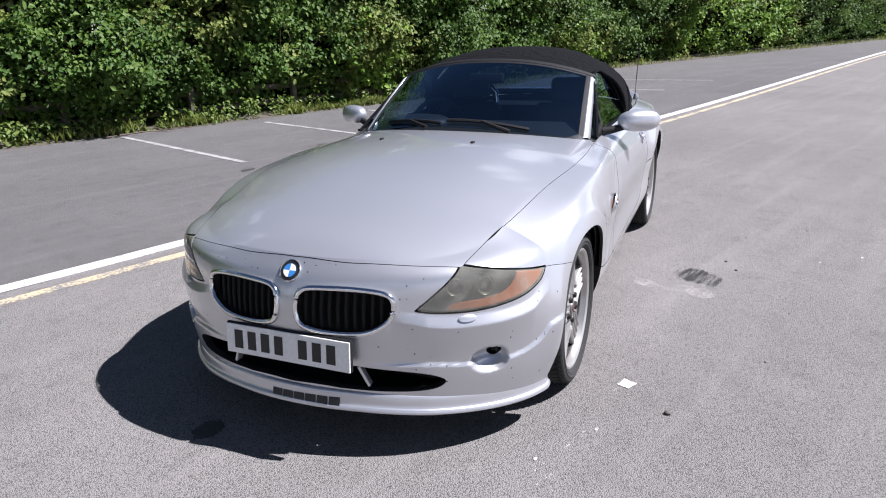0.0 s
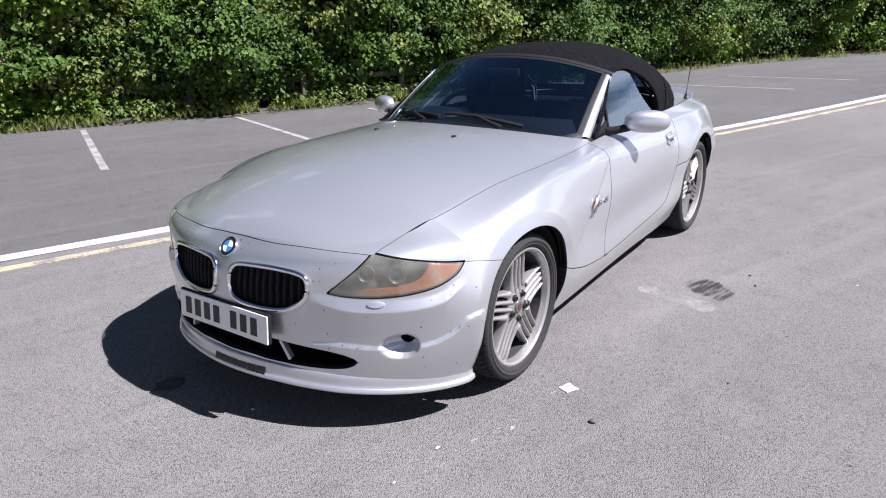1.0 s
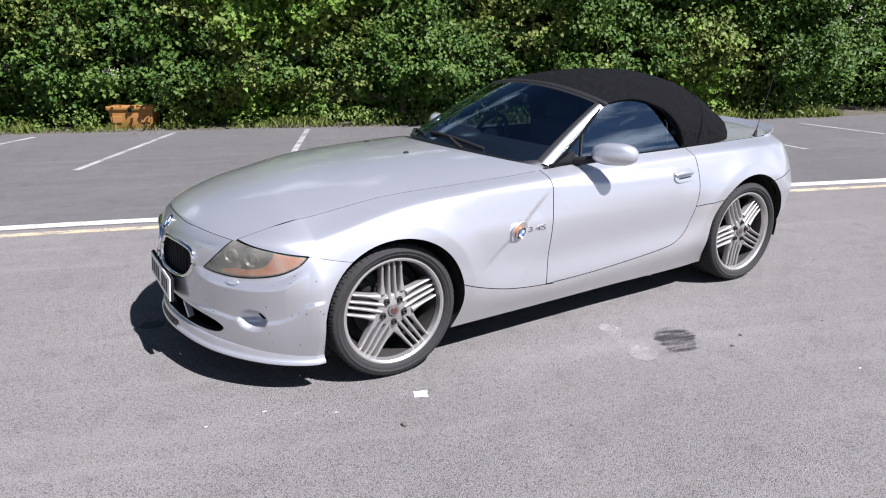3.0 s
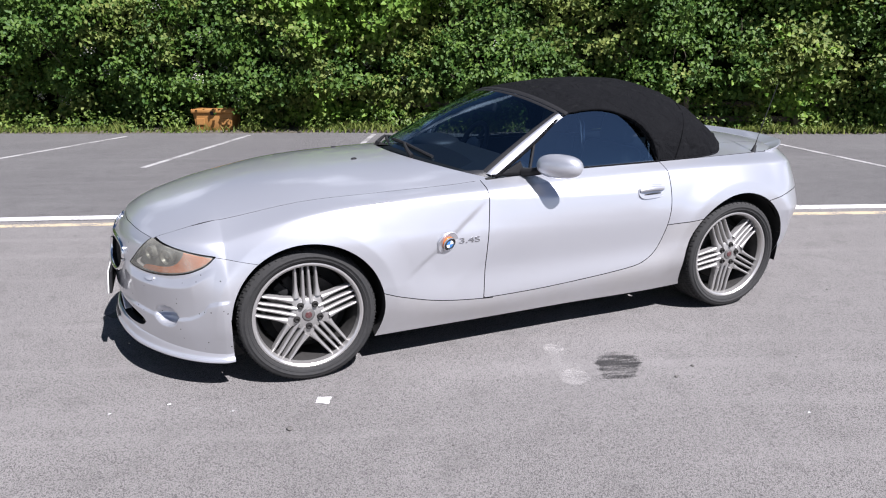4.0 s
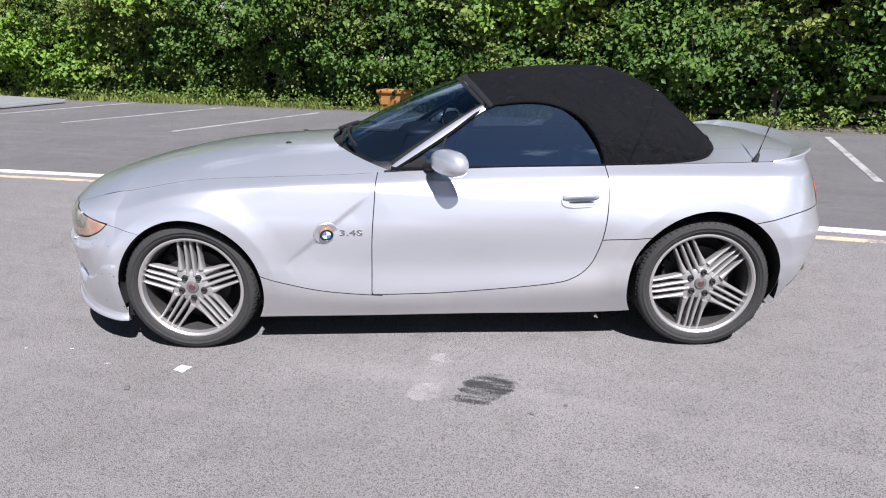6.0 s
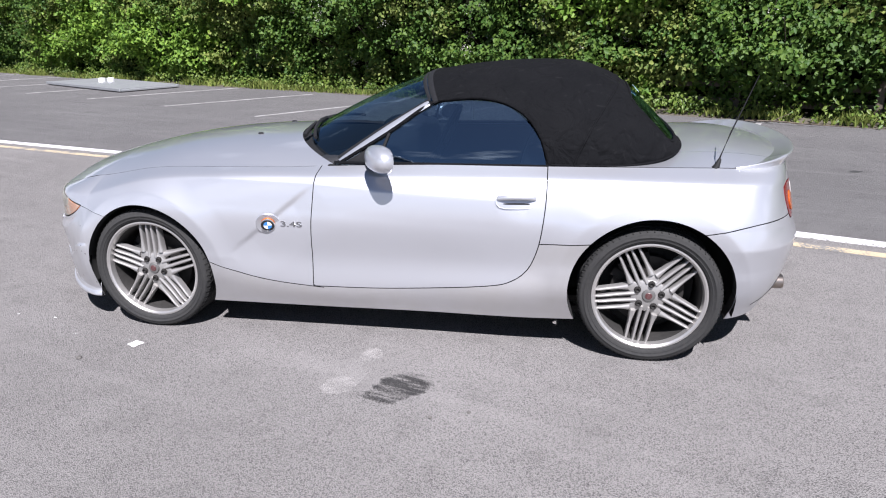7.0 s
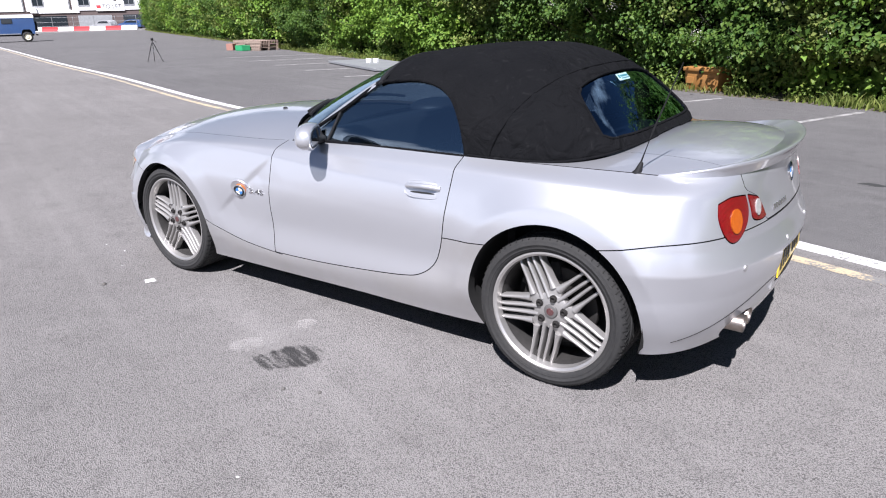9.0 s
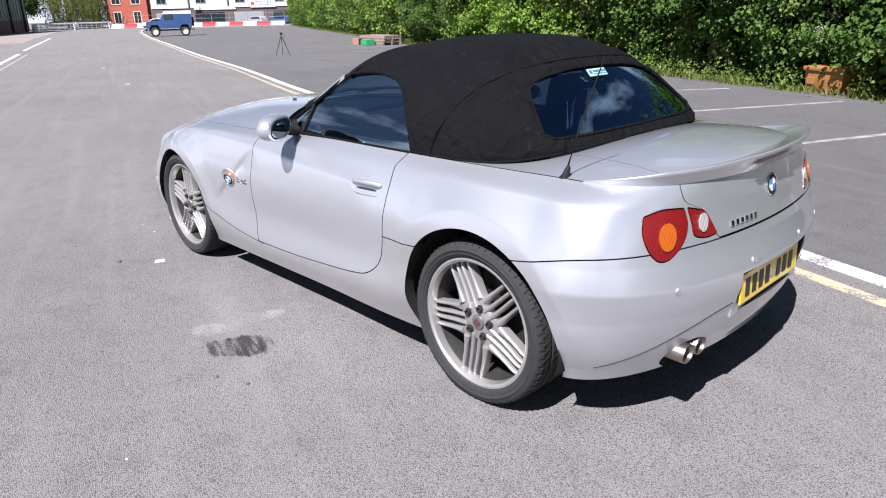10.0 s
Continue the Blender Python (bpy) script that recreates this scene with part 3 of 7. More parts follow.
q, shape = top_grid(-1.0, flank(1.0), 150, 50, BONNET_Z, kmax=0.985)
p, pshape, s, v = body_grid(-1.0, flank(1.0), 150, 4.0, 4.99, 26)
q = np.concatenate([q.reshape(150, 50, 3), p.reshape(150, 26, 3)[:, ::-1]], 1).reshape(-1, 3)
shape = (150, 76)
panel("bonnet", q, shape, [cowl_x(q[:, 1]) - q[:, 0], inside(np.abs(q[:, 1]), q[:, 0], BONNET)], PAINT, car, "long silver bonnet with faint marks", "whole", 0.016)
q, shape = top_grid(flank(0.5), flank(1.02), 50, 40, BONNET_Z, kmax=0.985)
q[:, 2] -= 0.028
panel("cowl", q, shape, [q[:, 0] - cowl_x(q[:, 1]) + 0.03], BLACK, car, "black plastic cowl below the windscreen", "whole")
# boot lid and the deck beside it
DECK_Z = spline((2.2, 2.55, 2.75, 2.95, 3.10, 3.175), (0.90, 0.925, 0.948, 0.945, 0.925, 0.908))


def roof_base(p):
    """Positive outside the roof's foot."""
    u = np.clip((p[:, 0] - 2.05) / 0.60, 0, 9)
    return ((np.abs(p[:, 1]) / 0.735) ** 3.8 + u**3.8) ** (1 / 3.8) - 1


q, shape = top_grid(flank(2.02), 1.999, 130, 60, DECK_Z, 2.6)
lid_y = 0.475 + 0.09 * (q[:, 0] - 2.6)
y = np.abs(q[:, 1])
panel("boot_lid", q, shape, [roof_base(q), lid_y - y - 0.001], PAINT, car, "silver boot lid", "whole", 0.015)
panel("rear_deck", q, shape, [roof_base(q), y - lid_y - 0.001], PAINT, car, "", "both", 0.015)


# boot spoiler
def sweep(curve, section, scale):
    """Carries a section (out, up) along the left half of a plan curve; returns points and grid shape."""
    t = np.gradient(curve, axis=0)
    t[:, 2] = 0
    t /= np.linalg.norm(t, axis=1)[:, None]
    out = np.stack([-t[:, 1], t[:, 0], 0 * t[:, 0]], 1)
    out *= np.sign(np.sum(out * (curve - MID), axis=1))[:, None]
    sec = np.array(section)
    pts = curve[:, None] + scale[:, None, None] * (out[:, None] * sec[None, :, :1] + np.array([0, 0, 1.0]) * sec[None, :, 1:])
    return pts.reshape(-1, 3), (len(curve), len(sec))


s = np.linspace(1.06, 2.0, 80)
line = shell(s, np.full(s.shape, 5.0))
line[:, 0] -= 0.012
line[-1, 1] = 0
q, shape = sweep(line, dense([(-0.12, -0.002), (-0.07, 0.007), (-0.02, 0.024), (0.022, 0.038), (0.038, 0.040), (0.040, 0.030), (0.030, 0.014), (0.016, -0.012), (0.008, -0.036), (0.003, -0.062)], 4, False),
                 np.clip((s - 1.04) / 0.36, 0.03, 1) ** 0.8)
panel("boot_spoiler", q, shape, [], PAINT, car, "silver lip spoiler", "whole", 0.006, 0.0)
# splitter below the bumper
s = np.linspace(-1.0, -0.02, 90)
p = shell(s, np.full(s.shape, 0.1))
p[0, 1] = 0
p[:, 2] += 0.002
q, shape = sweep(p, dense([(-0.02, 0.062), (0.004, 0.055), (0.010, 0.04), (0.013, 0.012), (0.020, 0.004), (0.023, -0.008), (0.016, -0.013), (-0.03, -0.013)], 4, False), 0 * s + 1)
panel("front_splitter", q, shape, [], PAINT, car, "silver front splitter", "whole", 0.006, 0.0)
# black shell added inside to keep the gaps dark; floor and wheel housings
p, shape, s, v = body_grid(-1, 2, 150, 0.0, 4.7, 36)
n = normals(p, grid_faces(*shape))
if np.sum(n * (p - MID) * (1, 3, 1)) < 0:
    n = -n
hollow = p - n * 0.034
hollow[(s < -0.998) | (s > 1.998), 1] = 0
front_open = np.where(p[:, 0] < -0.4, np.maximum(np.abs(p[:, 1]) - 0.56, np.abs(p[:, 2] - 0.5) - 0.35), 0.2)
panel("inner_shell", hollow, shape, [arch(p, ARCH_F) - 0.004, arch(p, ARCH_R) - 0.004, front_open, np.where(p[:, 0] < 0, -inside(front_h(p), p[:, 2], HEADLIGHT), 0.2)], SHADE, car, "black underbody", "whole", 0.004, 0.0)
floor = dense([(-0.74, 0.0), (-0.70, -0.45), (-0.42, -0.55), (-0.40, -0.60), (0.4, -0.60), (0.42, -0.76), (2.08, -0.76), (2.10, -0.60), (2.80, -0.60), (2.9, -0.55), (2.98, 0.0),
               (2.9, 0.55), (2.80, 0.60), (2.10, 0.60), (2.08, 0.76), (0.42, 0.76), (0.40, 0.60), (-0.40, 0.60), (-0.42, 0.55), (-0.70, 0.45)], 4)
part("underfloor", slab([tuple(f) for f in floor], 0.03, pose(0, 0, 0.175)), SHADE, car)
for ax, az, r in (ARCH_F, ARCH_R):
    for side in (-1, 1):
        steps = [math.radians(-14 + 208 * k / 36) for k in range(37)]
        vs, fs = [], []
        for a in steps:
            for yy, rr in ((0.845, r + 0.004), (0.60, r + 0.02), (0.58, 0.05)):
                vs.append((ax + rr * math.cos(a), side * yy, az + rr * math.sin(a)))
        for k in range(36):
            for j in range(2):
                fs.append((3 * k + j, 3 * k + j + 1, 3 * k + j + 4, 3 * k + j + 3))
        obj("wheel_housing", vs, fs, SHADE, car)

# ---- roof ----
ROOF_Z = spline((0.9, 1.30, 1.36, 1.67, 1.94, 2.21, 2.37, 2.52, 2.655), (1.15, 1.250, 1.265, 1.310, 1.322, 1.292, 1.214, 1.088, 0.942))


def dome(x, f):
    """The fabric roof: x along the car, f from 0 at its foot to 1 on the middle line."""
    u = np.clip((x - 2.05) / 0.605, 0, 1)
    wb = 0.728 * np.clip(1 - u**3.8, 0, 1) ** (1 / 3.8)
    zb = 0.886 + 0.054 * u**4
    zc = np.maximum(ROOF_Z(x), zb)
    a = f * math.pi / 2
    e = 2 / 2.35
    return np.stack([x, -wb * np.cos(a) ** e, zb + (zc - zb) * np.sin(a) ** e], 1)


WINDOW = dense([(0.98, 0.858), (0.98, 0.858), (1.25, 1.02), (1.445, 1.150), (1.55, 1.173), (1.66, 1.180), (1.76, 1.170), (1.85, 1.140), (1.92, 1.092), (1.975, 1.015), (2.005, 0.93), (2.022, 0.858), (2.022, 0.858), (2.02, 0.70), (2.02, 0.70), (0.98, 0.70), (0.98, 0.70)], 6)
REAR_WINDOW = dense([(-0.6, 2.400), (-0.6, 2.400), (0.32, 2.390), (0.42, 2.398), (0.470, 2.425), (0.535, 2.535), (0.530, 2.562), (0.46, 2.595), (0.2, 2.622), (-0.6, 2.628), (-0.6, 2.628)], 6)
xs, fs = np.meshgrid(np.concatenate([np.linspace(1.30, 2.05, 80), 2.05 + 0.6049 * np.sin(np.linspace(0.02, math.pi / 2, 70))]), np.linspace(0, 1, 70), indexing="ij")
q = dome(xs.ravel(), fs.ravel())
taut = q.copy()
sag = np.array([noise.noise((a * 5, b * 5, c * 5)) * 0.005 + noise.noise((a * 16 + b * 9, b * 16, c * 11)) * 0.0035 for a, b, c in q]) * np.clip((q[:, 0] - 1.75) / 0.4, 0.15, 1)
# creases pulled into the cloth of the rear quarters
crease = np.array([max(0.0, 1 - 3.2 * abs(noise.noise((a * 7 + b * 3, b * 4 + c * 8, c * 6 - a * 5)))) ** 2 for a, b, c in q])
sag = sag + 0.007 * crease * np.clip((q[:, 0] - 2.12) / 0.12, 0, 1) * np.clip((np.abs(q[:, 1]) - 0.30) / 0.15, 0, 1)
q[:, 2] += sag * (fs.ravel() > 0.02)
q[:, 1] -= 0.7 * sag * (fs.ravel() > 0.02)
q[np.abs(fs.ravel() - 1) < 1e-9, 1] = 0
header = q[:, 0] - 1.350 - 0.11 * (np.abs(q[:, 1]) / 0.6) ** 2
y, z = np.abs(q[:, 1]), q[:, 2]
panel("fabric_roof", q, xs.shape, [header, np.where(y > 0.4, -inside(q[:, 0], z, WINDOW), 0.2), -inside(y, q[:, 0], REAR_WINDOW)], FABRIC, car, "closed black fabric roof with scuffs", "whole", 0.018, 0.004)
taut[np.abs(fs.ravel() - 1) < 1e-9, 1] = 0
panel("rear_window", taut * (1, 0.995, 0.994), xs.shape, [inside(np.abs(taut[:, 1]), taut[:, 0], REAR_WINDOW) + 0.012], REAR_GLASS, car, "blue-tinted rear window", "whole", 0.002, 0.0)


def side_glass_y(z):
    return 0.722 - 0.125 * np.clip((z - 0.87) / 0.30, 0, 1.2) ** 1.15


xg, zg = np.meshgrid(np.linspace(0.95, 2.06, 60), np.linspace(0.85, 1.19, 40), indexing="ij")
xg, zg = xg.ravel(), zg.ravel()
panel("side_window", np.stack([xg, -side_glass_y(zg) + 0.006, zg], 1), (60, 40), [inside(xg, zg, WINDOW) + 0.004], GLASS, car, "closed tinted side window", "both", 0.002, 0.0)


# windscreen
def screen(k, u, out=0.0):
    y = k * (0.668 - 0.066 * u)
    bx, bz = 0.665 + 0.335 * np.abs(k) ** 2.3, 0.966 - 0.095 * np.abs(k) ** 2
    hx, hz = 1.345 + 0.112 * np.abs(k) ** 2, 1.262 - 0.098 * np.abs(k) ** 2.3
    bulge = np.sin(np.pi * u) * 0.018 * (1 - 0.6 * np.abs(k)) + out
    return np.stack([bx + (hx - bx) * u - 0.45 * bulge, -y, bz + (hz - bz) * u + 0.9 * bulge], 1)


k, u = np.meshgrid(np.linspace(0, 1, 40), np.linspace(0, 1, 24), indexing="ij")
panel("windscreen", screen(k.ravel(), u.ravel()), k.shape, [], SCREEN, car, "dark windscreen reflecting the hedge", "whole", 0.003, 0.0)


def framed(k0, k1, u0, u1, n, m, mat, name, out, label="", sides="both"):
    k, u = np.meshgrid(np.linspace(k0, k1, n), np.linspace(u0, u1, m), indexing="ij")
    return panel(name, screen(k.ravel(), u.ravel(), out), k.shape, [], mat, car, label, sides, 0.012, 0.003)


k, u = np.meshgrid(np.linspace(0.980, 1.032, 9), np.linspace(0, 0.965, 30), indexing="ij")
k, u = k.ravel(), u.ravel()
panel("windscreen_pillar", screen(k, u, 0.012 - 0.012 * ((k - 1.000) / 0.032) ** 2), (9, 30), [], PAINT, car, "rounded silver windscreen pillar", "both", 0.012, 0.003)
framed(0.950, 0.985, 0.0, 0.985, 3, 30, BLACK, "pillar_seal", 0.006)
framed(0.0, 1.032, 1.0, 1.045, 40, 5, BLACK, "windscreen_header", 0.004, "", "whole")
framed(0.0, 0.95, 0.965, 0.995, 40, 4, BLACK, "header_band", 0.003, "", "whole")

# ---- lamps, grilles, plates ----
def on_shell(y_want, z_want, front=True, out=0.0):
    """The place and the outward normal on the nose or tail at a distance from the middle and a height."""
    s = np.linspace(-1, -0.02, 200) if front else np.linspace(1.02, 2, 200)
    s, v = np.meshgrid(s, np.linspace(0, 5, 200), indexing="ij")
    q = shell(s.ravel(), v.ravel())
    i = int(np.argmin((np.abs(q[:, 1]) - abs(y_want)) ** 2 + (q[:, 2] - z_want) ** 2))
    s0, v0 = np.meshgrid(s.ravel()[i] + np.linspace(-0.006, 0.006, 41), np.clip(v.ravel()[i] + np.linspace(-0.03, 0.03, 41), 0, 5), indexing="ij")
    q = shell(s0.ravel(), v0.ravel())
    i = int(np.argmin((np.abs(q[:, 1]) - abs(y_want)) ** 2 + (q[:, 2] - z_want) ** 2))
    s, v = s0, v0
    c = [shell([s.ravel()[i] + a], [min(max(v.ravel()[i] + b, 0.02), 4.98)])[0] for a, b in ((0.01, 0), (-0.01, 0), (0, 0.05), (0, -0.05))]
    n = np.cross(c[0] - c[1], c[2] - c[3])
    n = Vector(n / np.linalg.norm(n))
    pt = Vector(q[i])
    if n.dot(pt - Vector(MID)) < 0:
        n = -n
    if y_want > 0:
        pt.y, n.y = -pt.y, -n.y
    return pt + n * out, n


def facing(point, normal):
    """A pose whose z axis is the normal, and whose y axis is as upright as it can be."""
    n = Vector(normal).normalized()
    xx = Vector((0, 0, 1)).cross(n).normalized()
    yy = n.cross(xx)
    return Matrix.Translation(point) @ Matrix((xx, yy, n)).transposed().to_4x4()


p, shape, s, v = body_grid(-0.75, -0.02, 110, 2.0, 5.0, 90)
h, z = front_h(p), p[:, 2]
nn = normals(p, grid_faces(*shape))
if np.sum(nn * (p - MID)) < 0:
    nn = -nn
fit_in = inside(h, z, HEADLIGHT) - 0.004
panel("headlight_glass", p + nn * 0.002, shape, [fit_in], LAMP_GLASS, car, "yellowed hazy headlight cover", "both", 0.004, 0.001)
HOUSING_RING = material("lamp_ring", (0.17, 0.168, 0.155), 0.4, 0.4, grain=0.2, grain_scale=30)
HOUSING = material("lamp_housing", (0.25, 0.25, 0.23), 0.45, 0.3, grain=0.5, grain_scale=20, tint=(0.13, 0.13, 0.12))
panel("headlight_housing", p + np.array([0.040, 0.030, -0.008]), shape, [fit_in + 0.006], HOUSING, car, "", "both", 0.004, 0.0)
AMBER_AREA = dense([(0.66, 0.530), (0.92, 0.540), (1.06, 0.560), (1.16, 0.60), (1.17, 0.645), (1.00, 0.675), (0.965, 0.635), (0.92, 0.600), (0.84, 0.582), (0.66, 0.572)])
panel("indicator_lens", p - nn * 0.006, shape, [inside(h, z, AMBER_AREA), fit_in - 0.004], AMBER, car, "amber indicator", "both", 0.004, 0.001)
for side in (-1, 1):
    for hx, hy, hz, r in ((0, 0.575, 0.628, 0.027), (0, 0.668, 0.620, 0.031)):
        c, n = on_shell(side * hy, hz, True, -0.036)
        m = facing(c, n)
        part("reflector", lathe([(0.005, -0.03), (r * 0.5, -0.024), (r * 0.85, -0.006), (r, 0.012), (r * 1.08, 0.014), (r * 1.08, -0.03)], 28, m), HOUSING_RING, car, "", True)
        part("lamp_bulb", lathe([(0.005, 0.006), (r * 0.4, 0.003), (r * 0.55, -0.006), (r * 0.6, -0.02)], 24, m), HOUSING_RING, car, "", True)
p, shape, s, v = body_grid(1.2, 1.85, 100, 2.6, 4.6, 70)
hr, z = rear_h(p), p[:, 2]
nn = normals(p, grid_faces(*shape))
if np.sum(nn * (p - MID)) < 0:
    nn = -nn
REAR_AMBER = material("rear_amber", (0.42, 0.092, 0.006), 0.25, coat=0.6, grain=0.5, grain_scale=120, tint=(0.26, 0.05, 0.005))
ribbed(REAR_AMBER, 60, 0.0006)
panel("tail_lamp", p + nn * 0.002, shape, [inside(hr, z, TAIL_LAMP) - GAP], RED_LENS, car, "red tail lamp with amber indicator", "both", 0.03)
panel("reversing_lamp", p + nn * 0.002, shape, [inside(hr, z, TAIL_LAMP_IN) - GAP], RED_LENS, car, "red lamp with clear reversing light", "both", 0.03)
panel("rear_indicator", p + nn * 0.006, shape, [0.043 - np.hypot(hr - 0.606, z - 0.735)], REAR_AMBER, car, "round amber indicator", "both", 0.006)
panel("reversing_light", p + nn * 0.006, shape, [0.03 - np.hypot((hr - 0.411) * 1.2, z - 0.758)], WHITE_LENS, car, "round clear reversing light", "both", 0.006)


for side in (-1, 1):
    ring = [on_shell(side * a, b, True, 0.004)[0] for a, b in KIDNEY[::2]]
    part("grille_frame", tube(ring, 0.0105, 8, closed=True), CHROME, car, "chrome kidney grille surround", True, 60)
    for k in range(10):
        yy = 0.065 + 0.031 * k
        zs = [zz for zz in np.linspace(0.47, 0.64, 50) if inside(np.array([yy]), np.array([zz]), KIDNEY)[0] > -0.002]
        pts = [on_shell(side * yy, zz, True, -0.022)[0] for zz in (zs[0], (zs[0] + zs[-1]) / 2, zs[-1])]
        part("grille_slat", tube(pts, 0.0075, 6), BLACK, car, "", True)
    # fog lamp deep in its scoop
    c, n = on_shell(side * 0.694, 0.366)
    m = facing(c + Vector((0.02, -side * 0.008, 0)), (-0.85, side * 0.5, 0.0))
    part("fog_lamp", lathe([(0.005, -0.004), (0.024, -0.006), (0.032, -0.012), (0.034, -0.022)], 24, m), LAMP_GLASS, car, "round fog lamp", True)
    # black plate added behind the lamp, for the dark inside its scoop
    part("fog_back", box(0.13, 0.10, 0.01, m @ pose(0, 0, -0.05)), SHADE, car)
    # headlamp washer cover
    c, n = on_shell(side * 0.61, 0.522, True, 0.001)
    part("washer_cover", slab([(0.032 * math.cos(a), 0.013 * math.sin(a)) for a in np.linspace(0, 2 * math.pi, 24, False)], 0.004, facing(c, n), 0.0015), PAINT, car, "", True)
    # struts of the intake
    c, n = on_shell(side * 0.275, 0.315, True, -0.012)
    part("intake_strut", box(0.012, 0.085, 0.03, facing(c, n) @ pose(0, 0, 0, 0, 0, -25 * side), 0.004), PAINT, car)
# two unseen plates added to stop sun leaking through the nose onto the ground
part("splash_shield", slab([(-0.80, 0.0), (-0.775, -0.30), (-0.70, -0.48), (-0.59, -0.62), (-0.46, -0.72), (-0.38, -0.72), (-0.38, 0.72), (-0.46, 0.72), (-0.59, 0.62), (-0.70, 0.48), (-0.775, 0.30)], 0.008, pose(0, 0, 0.200)), SHADE, car)
part("lamp_panel", slab([(-0.765, -0.15), (-0.73, -0.28), (-0.68, -0.40), (-0.62, -0.50), (-0.55, -0.50), (-0.55, 0.50), (-0.62, 0.50), (-0.68, 0.40), (-0.73, 0.28), (-0.765, 0.15)], 0.01, pose(0, 0, 0.668)), SHADE, car)
# black plates added behind the openings stand in for the shade in there
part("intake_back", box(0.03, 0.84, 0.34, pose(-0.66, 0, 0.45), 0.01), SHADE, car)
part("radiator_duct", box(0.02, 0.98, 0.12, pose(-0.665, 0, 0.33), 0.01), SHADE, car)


def roundel(parent, m, r):
    """A round badge: black ring, chrome rim, blue and white quarters."""
    b = part("badge", lathe([(0.005, 0.002), (r * 0.95, 0.002), (r, 0.001), (r, -0.004)], 32, m), INK, parent, "round black-rimmed badge", True)
    part("badge_rim", lathe([(r * 0.94, 0.002), (r * 0.97, 0.004), (r * 1.02, 0.003), (r * 1.03, -0.004)], 32, m), CHROME, b, "", True)
    for q4 in range(4):
        pts = [(0, 0)] + [(0.62 * r * math.cos(a), 0.62 * r * math.sin(a)) for a in np.linspace(q4 * math.pi / 2, (q4 + 1) * math.pi / 2, 9)]
        part("badge_quarter", slab(pts, 0.0016, m @ pose(0, 0, 0.0022)), WHITE if q4 % 2 == 0 else BLUE, b)


c, n = on_shell(0, 0.675, True, 0.002)
roundel(car, facing((c.x, 0, c.z), (n.x, 0, n.z)), 0.040)
c, n = on_shell(0, 0.808, False, 0.002)
roundel(car, facing((c.x, 0, c.z), (n.x, 0, n.z)), 0.041)


def plate(parent, m, mat, label):
    """A number plate, with plain bars for its writing."""
    b = part("number_plate", box(0.52, 0.111, 0.006, m, 0.002), mat, parent, label)
    for k, xx in enumerate((-0.205, -0.147, -0.089, -0.031, 0.070, 0.128, 0.186)):
        part("plate_bar", box(0.036, 0.070, 0.002, m @ pose(xx, 0, 0.0037), 0.0005), INK, b)
    return b


m = facing((-0.868, 0, 0.412), (-1, 0, 0.10))
part("plate_holder", box(0.526, 0.117, 0.014, m @ pose(0, 0.002, -0.010), 0.004), BLACK, car)
plate(car, m, PLATE_WHITE, "white front number plate with plain dark bars")
part("plate_recess", box(0.60, 0.19, 0.012, facing((3.200, 0, 0.477), (1, 0, 0.02)), 0.004), PAINT_DUSTY, car)
plate(car, facing((3.215, 0, 0.477), (1, 0, 0.04)), PLATE_YELLOW, "yellow rear number plate with plain dark bars")
# plain bars for the maker's lettering
for k in range(6):
    c, n = on_shell((2.5 - k) * 0.046 - 0.05, 0.216, True, 0.017)
    part("front_lettering", box(0.041, 0.030, 0.002, facing(c, (n.x, n.y, 0.25)), 0.0005), INK, car)
    c, n = on_shell(-0.30 + k * 0.030, 0.727, False, 0.003)
    part("boot_lettering", box(0.018, 0.019, 0.004, facing(c, n), 0.001), CHROME, car)

# ---- wheels ----
BARREL = material("dirty_barrel", (0.035, 0.033, 0.031), 0.7, 0.3, grain=0.5, grain_scale=60, wear=0.5, wear_scale=12, tint=(0.012, 0.011, 0.010))


